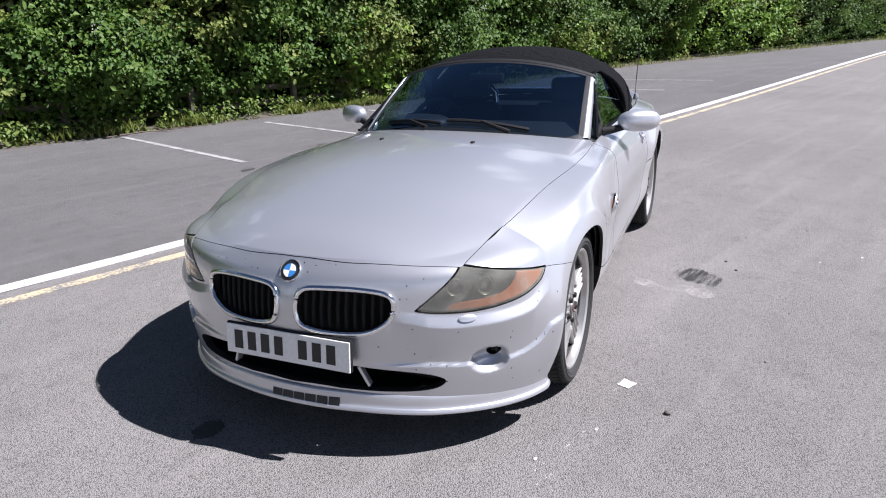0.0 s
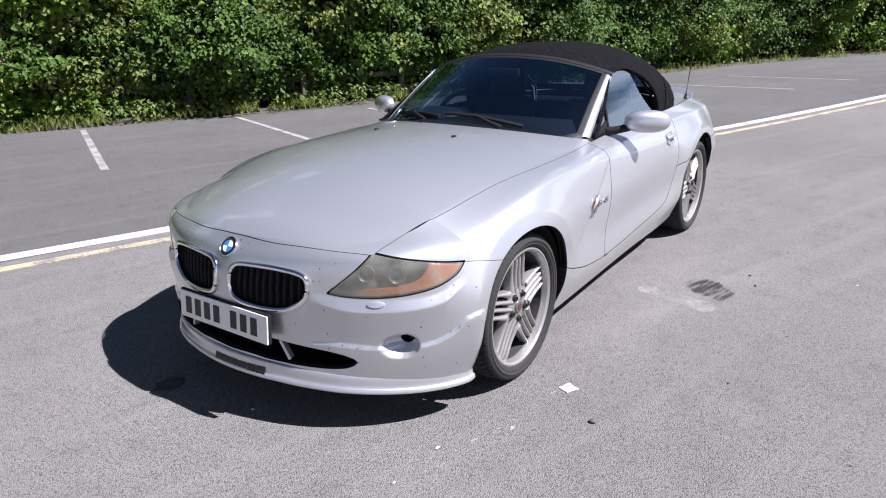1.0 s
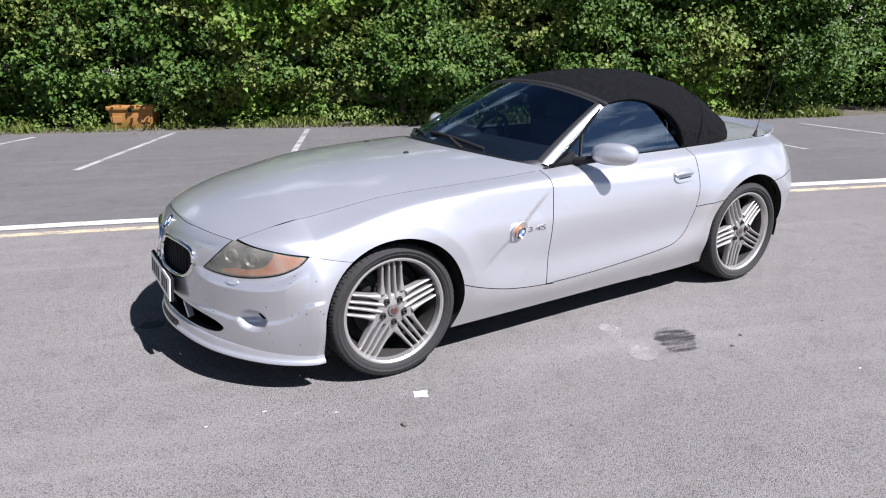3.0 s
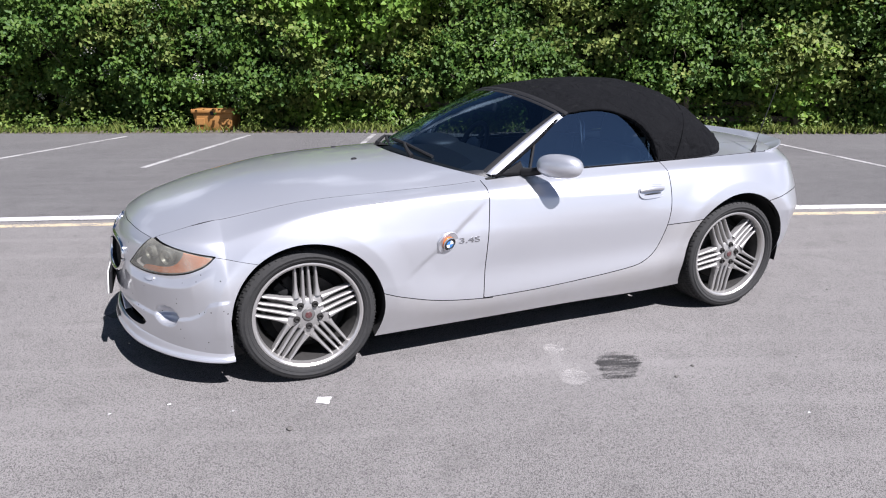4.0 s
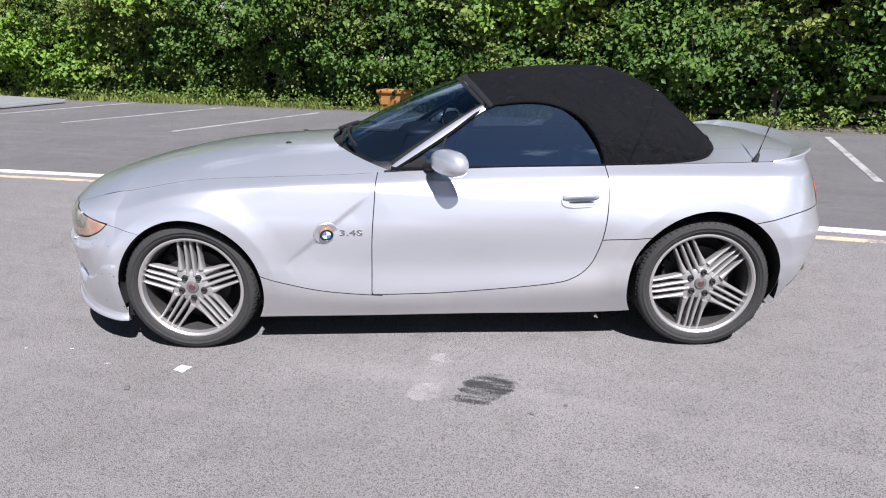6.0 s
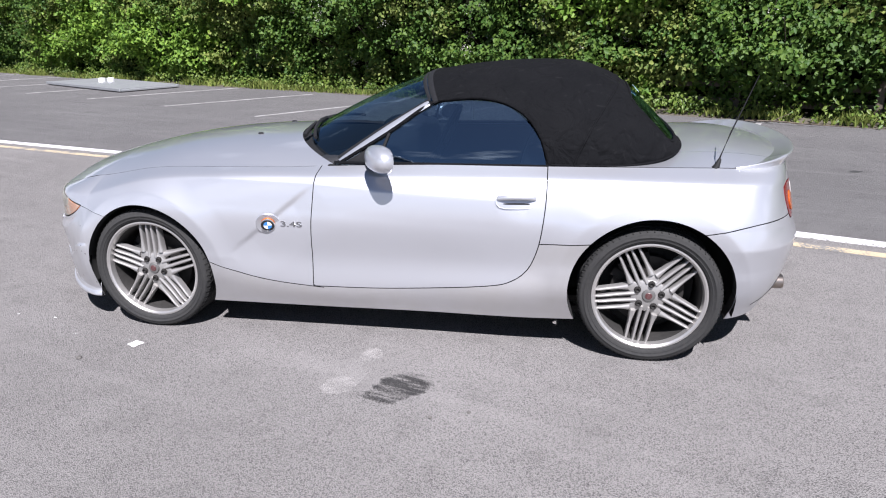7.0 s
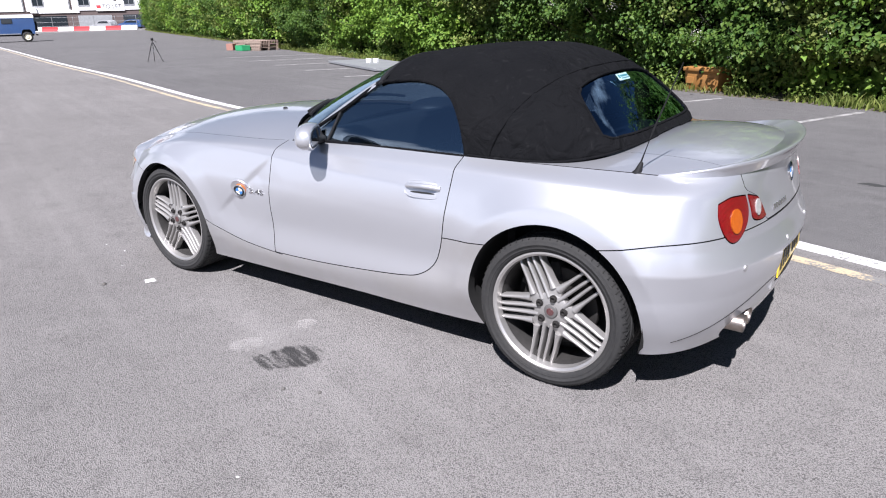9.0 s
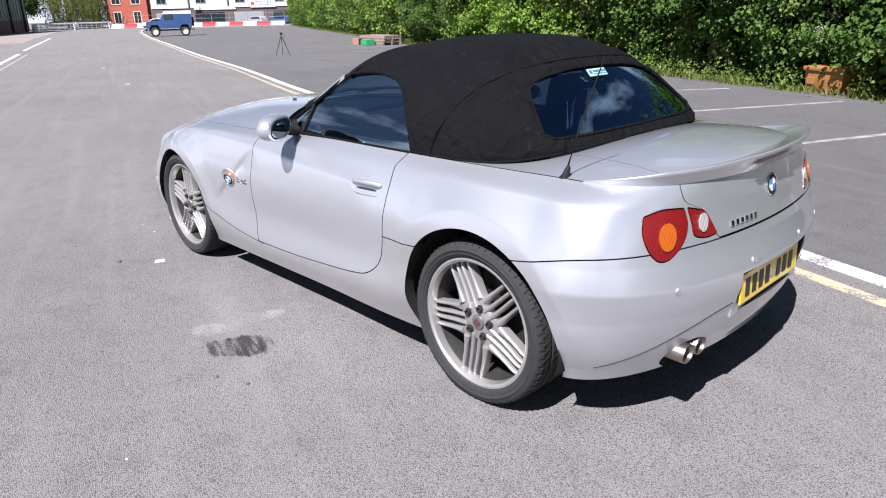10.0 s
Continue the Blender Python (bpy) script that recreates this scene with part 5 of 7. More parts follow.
# ---- ground ----
def asphalt(name, base, pale, dark):
    m = bpy.data.materials.new(name)
    m.use_nodes = True
    n, l = m.node_tree.nodes, m.node_tree.links
    p = n["Principled BSDF"]
    p.inputs["Roughness"].default_value = 0.85
    p.inputs["Specular IOR Level"].default_value = 0.12
    co = n.new("ShaderNodeTexCoord")

    def tex(kind, scale, detail=5.0):
        t = n.new(kind)
        t.inputs["Scale"].default_value = scale
        if "Detail" in t.inputs:
            t.inputs["Detail"].default_value = detail
        l.new(co.outputs["Object"], t.inputs["Vector"])
        return t.outputs[0]

    def mix(a, b, fac, lo, hi, amount=1.0):
        r = n.new("ShaderNodeMapRange")
        r.inputs[1].default_value, r.inputs[2].default_value, r.inputs[4].default_value = lo, hi, amount
        l.new(fac, r.inputs[0])
        x = n.new("ShaderNodeMix"); x.data_type = "RGBA"
        l.new(r.outputs[0], x.inputs[0])
        for k, c in ((6, a), (7, b)):
            if isinstance(c, tuple):
                x.inputs[k].default_value = (*c, 1)
            else:
                l.new(c, x.inputs[k])
        return x.outputs[2]
    c = mix(base, pale, tex("ShaderNodeTexNoise", 0.9, 7), 0.38, 0.68, 0.75)
    c = mix(c, dark, tex("ShaderNodeTexNoise", 0.23, 6), 0.5, 0.75, 0.6)
    c = mix(c, dark, tex("ShaderNodeTexNoise", 5.0, 6), 0.54, 0.72, 0.6)
    c = mix(c, pale, tex("ShaderNodeTexNoise", 2.3, 9), 0.55, 0.68, 0.3)
    stones = n.new("ShaderNodeTexVoronoi"); stones.inputs["Scale"].default_value = 215
    l.new(co.outputs["Object"], stones.inputs["Vector"])
    c = mix(c, tuple(v * 0.45 for v in dark), stones.outputs["Distance"], 0.43, 0.75, 0.85)
    c = mix(c, tuple(min(1, v * 1.5) for v in pale), stones.outputs["Color"], 0.70, 0.93, 0.28)
    c = mix(c, tuple(v * 0.6 for v in dark), tex("ShaderNodeTexNoise", 190, 3), 0.56, 0.70, 0.5)
    c = mix(c, tuple(v * 0.3 for v in dark), tex("ShaderNodeTexNoise", 75, 7), 0.63, 0.69, 0.85)
    # long faint streaks along the yard
    mp = n.new("ShaderNodeMapping"); mp.vector_type = "TEXTURE"; mp.inputs["Rotation"].default_value = (0, 0, radians(-19)); mp.inputs["Scale"].default_value = (6.2, 0.31, 1)
    l.new(co.outputs["Object"], mp.inputs[0])
    st = n.new("ShaderNodeTexNoise"); st.inputs["Scale"].default_value, st.inputs["Detail"].default_value = 1.6, 8
    l.new(mp.outputs[0], st.inputs["Vector"])
    c = mix(c, pale, st.outputs[0], 0.50, 0.70, 0.25)
    l.new(c, p.inputs["Base Color"])
    b = n.new("ShaderNodeBump"); b.inputs["Strength"].default_value, b.inputs["Distance"].default_value = 1.0, 0.004
    l.new(stones.outputs["Distance"], b.inputs["Height"])
    b2 = n.new("ShaderNodeBump"); b2.inputs["Strength"].default_value, b2.inputs["Distance"].default_value = 0.35, 0.02
    l.new(tex("ShaderNodeTexNoise", 6.0, 8), b2.inputs["Height"]); l.new(b.outputs[0], b2.inputs["Normal"])
    l.new(b2.outputs[0], p.inputs["Normal"])
    return m


ROAD = asphalt("aged_asphalt", (0.221, 0.210, 0.203), (0.266, 0.253, 0.245), (0.159, 0.151, 0.146))
BAY = asphalt("bay_asphalt", (0.146, 0.141, 0.140), (0.180, 0.174, 0.172), (0.108, 0.104, 0.104))
ground = part("ground", box(1600, 1600, 0.5, pose(0, 0, -0.25)), ROAD, None, "grey aged asphalt yard with fine stones")
tagged(ground, category="ground", kind="structure")


def along(points, step):
    """Points at even steps along a smooth line, with their sideways direction."""
    c = dense(points, 24, False)
    d = np.concatenate([[0], np.cumsum(np.linalg.norm(np.diff(c, axis=0), axis=1))])
    a = np.arange(0, d[-1], step)
    q = np.stack([np.interp(a, d, c[:, 0]), np.interp(a, d, c[:, 1])], 1)
    t = np.gradient(q, axis=0)
    t /= np.linalg.norm(t, axis=1)[:, None]
    return q, np.stack([-t[:, 1], t[:, 0]], 1)


def ribbon(name, points, width, shift, mat, label, z=0.004, step=0.5):
    q, side = along(points, step)
    rows, fs = [], []
    for i in range(len(q)):
        for o in (-width / 2, width / 2):
            e = q[i] + side[i] * (shift + o)
            rows.append((e[0], e[1], z))
    for i in range(len(q) - 1):
        fs.append((2 * i, 2 * i + 2, 2 * i + 3, 2 * i + 1))
    n = len(rows)
    rows += [(a, b, 0.0005) for a, b, c in rows]
    fs += [(2 * i, 2 * i + 2, n + 2 * i + 2, n + 2 * i) for i in range(len(q) - 1)] + [(2 * i + 1, 2 * i + 3, n + 2 * i + 3, n + 2 * i + 1) for i in range(len(q) - 1)]
    return tagged(obj(name, rows, fs, mat, None, label, False), category="road marking", kind="structure")


def worn_paint(name, colour, under, worn):
    m = material(name, colour, 0.7)
    n, l = m.node_tree.nodes, m.node_tree.links
    co = n.new("ShaderNodeTexCoord")
    mix = n.new("ShaderNodeMix"); mix.data_type = "RGBA"
    mix.inputs[6].default_value, mix.inputs[7].default_value = (*colour, 1), (*under, 1)
    t1, t2 = n.new("ShaderNodeTexNoise"), n.new("ShaderNodeTexNoise")
    t1.inputs["Scale"].default_value, t2.inputs["Scale"].default_value = 60, 4
    t1.inputs["Detail"].default_value = t2.inputs["Detail"].default_value = 6
    add = n.new("ShaderNodeMath"); add.operation = "ADD"
    for t in (t1, t2):
        l.new(co.outputs["Object"], t.inputs["Vector"])
    l.new(t1.outputs[0], add.inputs[0]); l.new(t2.outputs[0], add.inputs[1])
    r = n.new("ShaderNodeMapRange")
    r.inputs[1].default_value, r.inputs[2].default_value = 1.25 - worn, 1.40 - worn
    l.new(add.outputs[0], r.inputs[0]); l.new(r.outputs[0], mix.inputs[0])
    l.new(mix.outputs[2], m.node_tree.nodes["Principled BSDF"].inputs["Base Color"])
    return m


LINE_WHITE = worn_paint("line_white", (0.58, 0.57, 0.565), (0.18, 0.175, 0.17), 0.17)
LINE_YELLOW = worn_paint("line_yellow", (0.44, 0.36, 0.24), (0.17, 0.165, 0.16), 0.27)
LINE_BAY = worn_paint("line_bay", (0.32, 0.31, 0.305), (0.14, 0.135, 0.13), 0.27)
KERBLINE = [(60, -17.0), (27.9, -6.45), (10.25, -0.95), (5.05, 0.88), (0.9, 2.33), (-2.06, 3.4), (-7.3, 4.85), (-14.4, 7.26), (-23.0, 9.95), (-35.2, 14.0), (-54.7, 20.5), (-79.0, 29.2), (-96, 36.0)]
HEDGE = [(62, -19.0), (35.8, -6.1), (19.4, 2.2), (12, 4.1), (7.9, 5.95), (4.4, 7.65), (2.45, 8.65), (-0.1, 9.75), (-4.3, 11.6), (-11.2, 14.5), (-20.3, 18.9), (-45, 32.0), (-72, 46.0), (-92, 57.0)]
# the bays' darker surface lies between the white line and the hedge
qa, sa = along(KERBLINE, 2.0)
qb, sb = along(HEDGE, 2.0)
ia, ib = np.linspace(0, len(qa) - 1, 60).astype(int), np.linspace(0, len(qb) - 1, 60).astype(int)
rows = [(*(qa[i] + 0.05 * sa[i]), 0.002) for i in ia] + [(*(qb[i] + 1.2 * sb[i] * (1 if sb[i][1] > 0 else -1)), 0.002) for i in ib]
tagged(obj("bay_surface", rows, [(k, k + 1, 61 + k, 60 + k) for k in range(59)], BAY, None, "darker grey asphalt of the parking bays", False), category="ground", kind="structure")
ribbon("edge_line", KERBLINE, 0.13, 0.0, LINE_WHITE, "white painted edge line, slightly worn", 0.006)
ribbon("yellow_line", KERBLINE, 0.09, 0.26, LINE_YELLOW, "faded yellow painted line beside the white one", 0.005)
ribbon("far_edge_line", [(-16, 0.55), (-25.2, 3.42), (-33.5, 6.0)], 0.16, 0.0, LINE_WHITE, "white painted line across the yard", 0.005)
ribbon("far_edge_line", [(-16, 0.95), (-25.2, 3.82), (-33.0, 6.25)], 0.10, 0.0, LINE_BAY, "thin white line beside the white one", 0.005)
ribbon("far_edge_line", [(-37.5, 7.15), (-50, 11.1), (-65, 15.85)], 0.15, 0.0, LINE_WHITE, "white painted line across the yard", 0.005)
STRIP = asphalt("kerbside_concrete", (0.30, 0.262, 0.240), (0.36, 0.315, 0.29), (0.24, 0.21, 0.19))
tagged(part("pavement", slab([(-52, 10.6), (-66, 14.9), (-78, 19.0), (-104, 27.5), (-111, 25.2), (-78, 7.4), (-62, -1.2)], 0.012), STRIP, None, "pinkish concrete strip in front of the shed"), category="pavement", kind="structure")
for a, b in (((-37.6, 10.85), (-36.7, 10.6)), ((-34.2, 9.75), (-33.4, 9.5)), ((-19.3, 5.05), (-18.6, 4.8)), ((-12.75, 3.4), (-12.25, 3.2))):
    tagged(ribbon("worn_dash", [a, ((a[0] + b[0]) / 2, (a[1] + b[1]) / 2), b], 0.09, 0.0, LINE_BAY, "short worn dash of white paint", 0.005, 0.2), group="worn dashes")
BAYS = [((15.2, -0.9), (15.4, 1.9)), ((12.76, 0.0), (12.82, 2.7)), ((10.26, 1.1), (10.70, 4.0)), ((7.95, 2.0), (8.62, 5.0)), ((5.69, 2.86), (6.9, 6.15)), ((3.72, 3.87), (4.98, 7.25)), ((1.45, 5.02), (2.95, 8.28)), ((-0.92, 5.98), (0.82, 9.07)), ((-3.27, 7.21), (-1.22, 9.89)), ((-5.82, 8.56), (-3.50, 11.1)),
        ((-8.4, 9.7), (-6.1, 12.4)), ((-10.9, 10.8), (-8.7, 13.6)), ((-13.4, 11.9), (-11.3, 14.8)), ((-16.0, 13.0), (-13.8, 16.0)), ((-18.6, 14.1), (-16.4, 17.2))]
for a, b in BAYS:
    tagged(ribbon("bay_line", [a, ((a[0] + b[0]) / 2, (a[1] + b[1]) / 2), b], 0.085, 0.0, LINE_BAY, "thin worn white line of a parking bay", 0.006, 0.25), group="parking bay lines")

# ---- hedge ----
rng = np.random.default_rng(7)


def leaf_material(name, a, b, shine=0.45):
    m = bpy.data.materials.new(name)
    m.use_nodes = True
    n, l = m.node_tree.nodes, m.node_tree.links
    p = n["Principled BSDF"]
    geo = n.new("ShaderNodeNewGeometry")
    mix = n.new("ShaderNodeMix"); mix.data_type = "RGBA"
    mix.inputs[6].default_value, mix.inputs[7].default_value = (*a, 1), (*b, 1)
    l.new(geo.outputs["Random Per Island"], mix.inputs[0])
    co, t = n.new("ShaderNodeTexCoord"), n.new("ShaderNodeTexNoise")
    t.inputs["Scale"].default_value = 0.9
    l.new(co.outputs["Object"], t.inputs["Vector"])
    mix2 = n.new("ShaderNodeMix"); mix2.data_type = "RGBA"
    r = n.new("ShaderNodeMapRange"); r.inputs[1].default_value, r.inputs[2].default_value, r.inputs[4].default_value = 0.4, 0.7, 0.5
    l.new(t.outputs[0], r.inputs[0]); l.new(r.outputs[0], mix2.inputs[0])
    l.new(mix.outputs[2], mix2.inputs[6]); mix2.inputs[7].default_value = (*[0.6 * c for c in a], 1)
    l.new(mix2.outputs[2], p.inputs["Base Color"])
    p.inputs["Roughness"].default_value = shine
    p.inputs["Specular IOR Level"].default_value = 0.28
    tr = n.new("ShaderNodeBsdfTranslucent")
    l.new(mix2.outputs[2], tr.inputs[0])
    ms = n.new("ShaderNodeMixShader"); ms.inputs[0].default_value = 0.35
    l.new(p.outputs[0], ms.inputs[1]); l.new(tr.outputs[0], ms.inputs[2])
    l.new(ms.outputs[0], n["Material Output"].inputs["Surface"])
    return m


def rosettes(name, centres, axes, length, width, mat, parent, label, droop=0.35):
    """Leaves at centres: each a blade folded along its rib, facing along its axis."""
    k = len(centres)
    ax = axes / (np.linalg.norm(axes, axis=1)[:, None] + 1e-9)
    r = rng.normal(size=(k, 3))
    d = r - ax * np.sum(r * ax, axis=1)[:, None]
    d[:, 2] -= droop
    d /= np.linalg.norm(d, axis=1)[:, None] + 1e-9
    w = np.cross(ax, d)
    L, W = length[:, None], width[:, None]
    fold = ax * W * 0.35
    v = np.stack([centres, centres + d * L * 0.5 - w * W * 0.5 + fold, centres + d * L, centres + d * L * 0.5 + w * W * 0.5 + fold], 1).reshape(-1, 3)
    i = np.arange(k)[:, None] * 4
    loops = (i + np.array([0, 1, 2, 0, 2, 3])).ravel()
    me = bpy.data.meshes.new(name)
    me.vertices.add(4 * k); me.vertices.foreach_set("co", v.astype(np.float32).ravel())
    me.loops.add(6 * k); me.loops.foreach_set("vertex_index", loops.astype(np.int32))
    me.polygons.add(2 * k); me.polygons.foreach_set("loop_start", (np.arange(2 * k) * 3).astype(np.int32))
    me.update(calc_edges=True); me.validate()
    me.materials.append(mat)
    ob = new(name, me)
    ob.parent = parent
    return tagged(ob, label, kind="stuff")


hedge = thing("hedge", "tall dense mixed green hedge with white blossom along the yard", "hedge", kind="stuff")
hq, hs = along(HEDGE, 0.1)
hs *= np.sign(hs[:, 1])[:, None]
LEN = len(hq)


def lump(a, h):
    """How far the hedge's face bulges towards the yard, at a metre along it and a height."""
    return np.array([0.55 * noise.noise((x * 0.55, y * 0.7, 3.1)) + 0.46 * noise.noise((x * 1.5, y * 2.0, 9.4)) + 0.30 * noise.noise((x * 3.4, y * 4.4, 5.5)) for x, y in zip(a, h)])


def hedge_place(a, h, depth):
    """A metre along, height and depth behind the face, as places and outward directions."""
    i = np.clip((a * 10).astype(int), 0, LEN - 1)
    lean = 0.28 * np.sin(np.clip(h / 4.8, 0, 1) * math.pi) - 0.08 - 0.42 * np.clip(1 - h / 0.95, 0, 1) + lump(a, h) * np.clip(h * 1.2, 0.15, 1)
    q = hq[i] - hs[i] * (lean - depth - 0.45)[:, None]
    return np.stack([q[:, 0], q[:, 1], h], 1), np.stack([-hs[i, 0], -hs[i, 1], 0 * h], 1)


NEAR = float(np.argmin(np.abs(hq[:, 0] - 0.0))) / 10
# near-black sheet behind the leaves; its colour stands in for the hedge's inner shade
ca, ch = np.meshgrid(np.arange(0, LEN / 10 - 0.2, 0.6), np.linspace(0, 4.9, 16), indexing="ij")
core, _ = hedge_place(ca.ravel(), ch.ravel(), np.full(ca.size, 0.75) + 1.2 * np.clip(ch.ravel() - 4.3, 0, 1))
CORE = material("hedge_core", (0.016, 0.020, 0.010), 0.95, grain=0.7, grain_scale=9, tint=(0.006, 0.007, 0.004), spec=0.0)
ii = np.clip((ca[:, 0] * 10).astype(int), 0, LEN - 1)
nb = len(core)
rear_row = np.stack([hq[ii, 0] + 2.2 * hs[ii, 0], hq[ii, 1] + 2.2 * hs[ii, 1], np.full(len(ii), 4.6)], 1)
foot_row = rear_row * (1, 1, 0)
fs = grid_faces(*ca.shape)
na, nh = ca.shape
fs += [(i * nh + nh - 1, (i + 1) * nh + nh - 1, nb + i + 1, nb + i) for i in range(na - 1)] + [(nb + i, nb + i + 1, nb + na + i + 1, nb + na + i) for i in range(na - 1)]
obj("hedge_core", np.vstack([core, rear_row, foot_row]), fs, CORE, hedge, "near-black sheet that stands in for the hedge's inner shade", True)

LEAF = {
    "bright": leaf_material("leaf_bright", (0.086, 0.180, 0.022), (0.240, 0.360, 0.052), 0.55),
    "dark": leaf_material("leaf_dark", (0.042, 0.102, 0.016), (0.125, 0.198, 0.033), 0.55),
    "dull": leaf_material("leaf_dull", (0.092, 0.145, 0.027), (0.250, 0.285, 0.070), 0.6)}


def foliage(count, per, low, high, a0, a1, size, tag):
    """Shoots spread over a stretch of the hedge's face, each with a tuft of leaves."""
    a = rng.uniform(a0, a1, count)
    h = low + (high - low) * rng.random(count) ** 0.95
    c, out = hedge_place(a, h, rng.gamma(1.6, 0.10, count) - 0.12)
    kind = np.array([noise.noise((x * 0.30, y * 0.45, 21.0)) + 0.25 * noise.noise((x * 1.3, y * 1.3, 2.0)) for x, y in zip(a, h)]) + rng.normal(0, 0.06, count)
    hx = hq[np.clip((a * 10).astype(int), 0, LEN - 1), 0]
    kind = kind * 0.8 + 0.27 * np.exp(-(((hx - 2.7) / 1.75) ** 4)) - 0.34 * np.exp(-(((hx - 7.2) / 2.5) ** 4)) - 0.10 * np.exp(-(((hx + 2.6) / 2.4) ** 4)) - 0.10 * np.exp(-(((hx - 13.0) / 5.0) ** 4)) - 0.06
    for name, sel, k in (("bright", kind > 0.03, 1.1), ("dull", (kind <= 0.03) & (kind > -0.10), 0.85), ("dark", kind <= -0.10, 0.85)):
        n = int(sel.sum())
        if not n:
            continue
        grow = out[sel] * 0.6 + rng.normal(0, 0.45, (n, 3)) + (0, 0, 0.35)
        t = rng.random((n, per, 1))
        pos = c[sel][:, None] + grow[:, None] * (t - 0.35) * 0.36 * size / 0.07 + rng.normal(0, 1.0, (n, per, 3)) * (0.070, 0.070, 0.034) * (size / 0.07)
        lean = rng.normal(0, 0.45, (n, 1, 3)) + out[sel][:, None] * 0.75 + np.array([0, 0, 0.75])
        axis = rng.normal(0, 0.30, (n, per, 3)) + lean
        pos, axis = pos.reshape(-1, 3), axis.reshape(-1, 3)
        pos[:, 2] = np.maximum(pos[:, 2], 0.05)
        free = ~((pos[:, 0] > -0.25) & (pos[:, 0] < 0.85) & (pos[:, 2] < 0.36) & (pos[:, 1] < 10.4))  # the grit bin shows
        pos, axis = pos[free], axis[free]
        L = size * k * rng.uniform(0.7, 1.4, len(pos))
        rosettes("leaves", pos, axis, L, L * rng.uniform(0.62, 0.95, len(pos)), LEAF[name], hedge, {"bright": "fresh bright green leaves", "dull": "dull olive green leaves", "dark": "small dark green leaves"}[name])


foliage(4600, 32, 0.12, 2.5, NEAR - 13, NEAR + 24, 0.092, "near")
foliage(2300, 26, 2.2, 5.0, NEAR - 14, NEAR + 26, 0.10, "high")
foliage(1300, 26, 0.1, 5.0, NEAR - 26, NEAR - 10, 0.10, "mid")
foliage(2600, 24, 0.1, 5.0, NEAR - 60, NEAR - 12, 0.11, "east")
foliage(3200, 24, 0.1, 5.0, NEAR + 23, LEN / 10 - 1, 0.15, "west")
# white blossom, bare twigs, grass at the foot
BLOSSOM = leaf_material("blossom", (0.55, 0.54, 0.46), (0.75, 0.74, 0.66), 0.6)
k = 170
a = rng.uniform(NEAR - 14, NEAR + 20, k)
h = rng.uniform(0.5, 3.2, k)
keep = np.array([noise.noise((x * 0.30, y * 0.45, 21.0)) for x, y in zip(a, h)]) < 0.05
c, out = hedge_place(a[keep], h[keep], np.full(int(keep.sum()), -0.10))
pos = (c[:, None] + rng.normal(0, 0.055, (len(c), 34, 3))).reshape(-1, 3)
L = rng.uniform(0.016, 0.032, len(pos))
rosettes("blossom", pos, rng.normal(0, 0.5, pos.shape) + np.repeat(out, 34, 0) + (0, 0, 0.3), L, L * 0.9, BLOSSOM, hedge, "small white hawthorn blossom")
TWIG = material("twig_bark", (0.12, 0.095, 0.07), 0.9, grain=0.6, grain_scale=40, tint=(0.05, 0.04, 0.03))
twigs = []
for k in range(150):
    a0, h0 = np.array([rng.uniform(NEAR - 12, NEAR + 18)]), np.array([rng.uniform(0.05, 1.4)])
    p0, o0 = hedge_place(a0, h0, np.array([0.25]))
    d = Vector((rng.normal(0, 0.4), rng.normal(0, 0.4), rng.uniform(0.2, 1.0))) + Vector(o0[0]) * 0.35
    q0 = Vector(p0[0])
    twigs.append(tube([q0, q0 + d * 0.4, q0 + d * 0.8 + Vector((rng.normal(0, 0.1), rng.normal(0, 0.1), 0.1))], 0.009, 4, 0.4))
tagged(part("twigs", merged(*twigs), TWIG, hedge, "thin brown twigs", True), kind="stuff")
GRASS = leaf_material("verge_grass", (0.10, 0.15, 0.025), (0.30, 0.33, 0.09), 0.6)


def blades(count, a0, a1, height):
    a = rng.uniform(a0, a1, count)
    i = np.clip((a * 10).astype(int), 0, LEN - 1)
    tuft = np.array([noise.noise((x * 0.8, 0.0, 50.0)) + 0.6 * noise.noise((x * 3.1, 0.0, 8.0)) for x in a])
    off = rng.gamma(1.5, 0.16, count) + 0.02 - 0.12 * tuft
    q = hq[i] + hs[i] * off[:, None]
    q[(q[:, 0] > -0.1) & (q[:, 0] < 0.7) & (rng.random(count) < 0.8)] += (0, 0.9)
    H = height * rng.uniform(0.35, 1.3, count) * np.clip(0.55 + tuft, 0.15, 1.6)
    lean = rng.normal(0, 0.35, (count, 2))
    w = rng.uniform(0.004, 0.011, count) * height / 0.16
    d = rng.normal(size=(count, 2)); d /= np.linalg.norm(d, axis=1)[:, None]
    z0 = np.zeros(count)
    base = np.stack([q[:, 0], q[:, 1], z0], 1)
    side = np.stack([d[:, 0] * w, d[:, 1] * w, z0], 1)
    mid = base + np.stack([lean[:, 0] * H * 0.35, lean[:, 1] * H * 0.35, H * 0.6], 1)
    tip = base + np.stack([lean[:, 0] * H, lean[:, 1] * H, H], 1)
    v = np.stack([base - side, base + side, mid + side * 0.8, tip, mid - side * 0.8], 1).reshape(-1, 3)
    me = bpy.data.meshes.new("verge_grass")
    me.vertices.add(5 * count); me.vertices.foreach_set("co", v.astype(np.float32).ravel())
    me.loops.add(5 * count); me.loops.foreach_set("vertex_index", np.arange(5 * count, dtype=np.int32))
    me.polygons.add(count); me.polygons.foreach_set("loop_start", (np.arange(count) * 5).astype(np.int32))
    me.update(calc_edges=True)
    me.materials.append(GRASS)
    return me


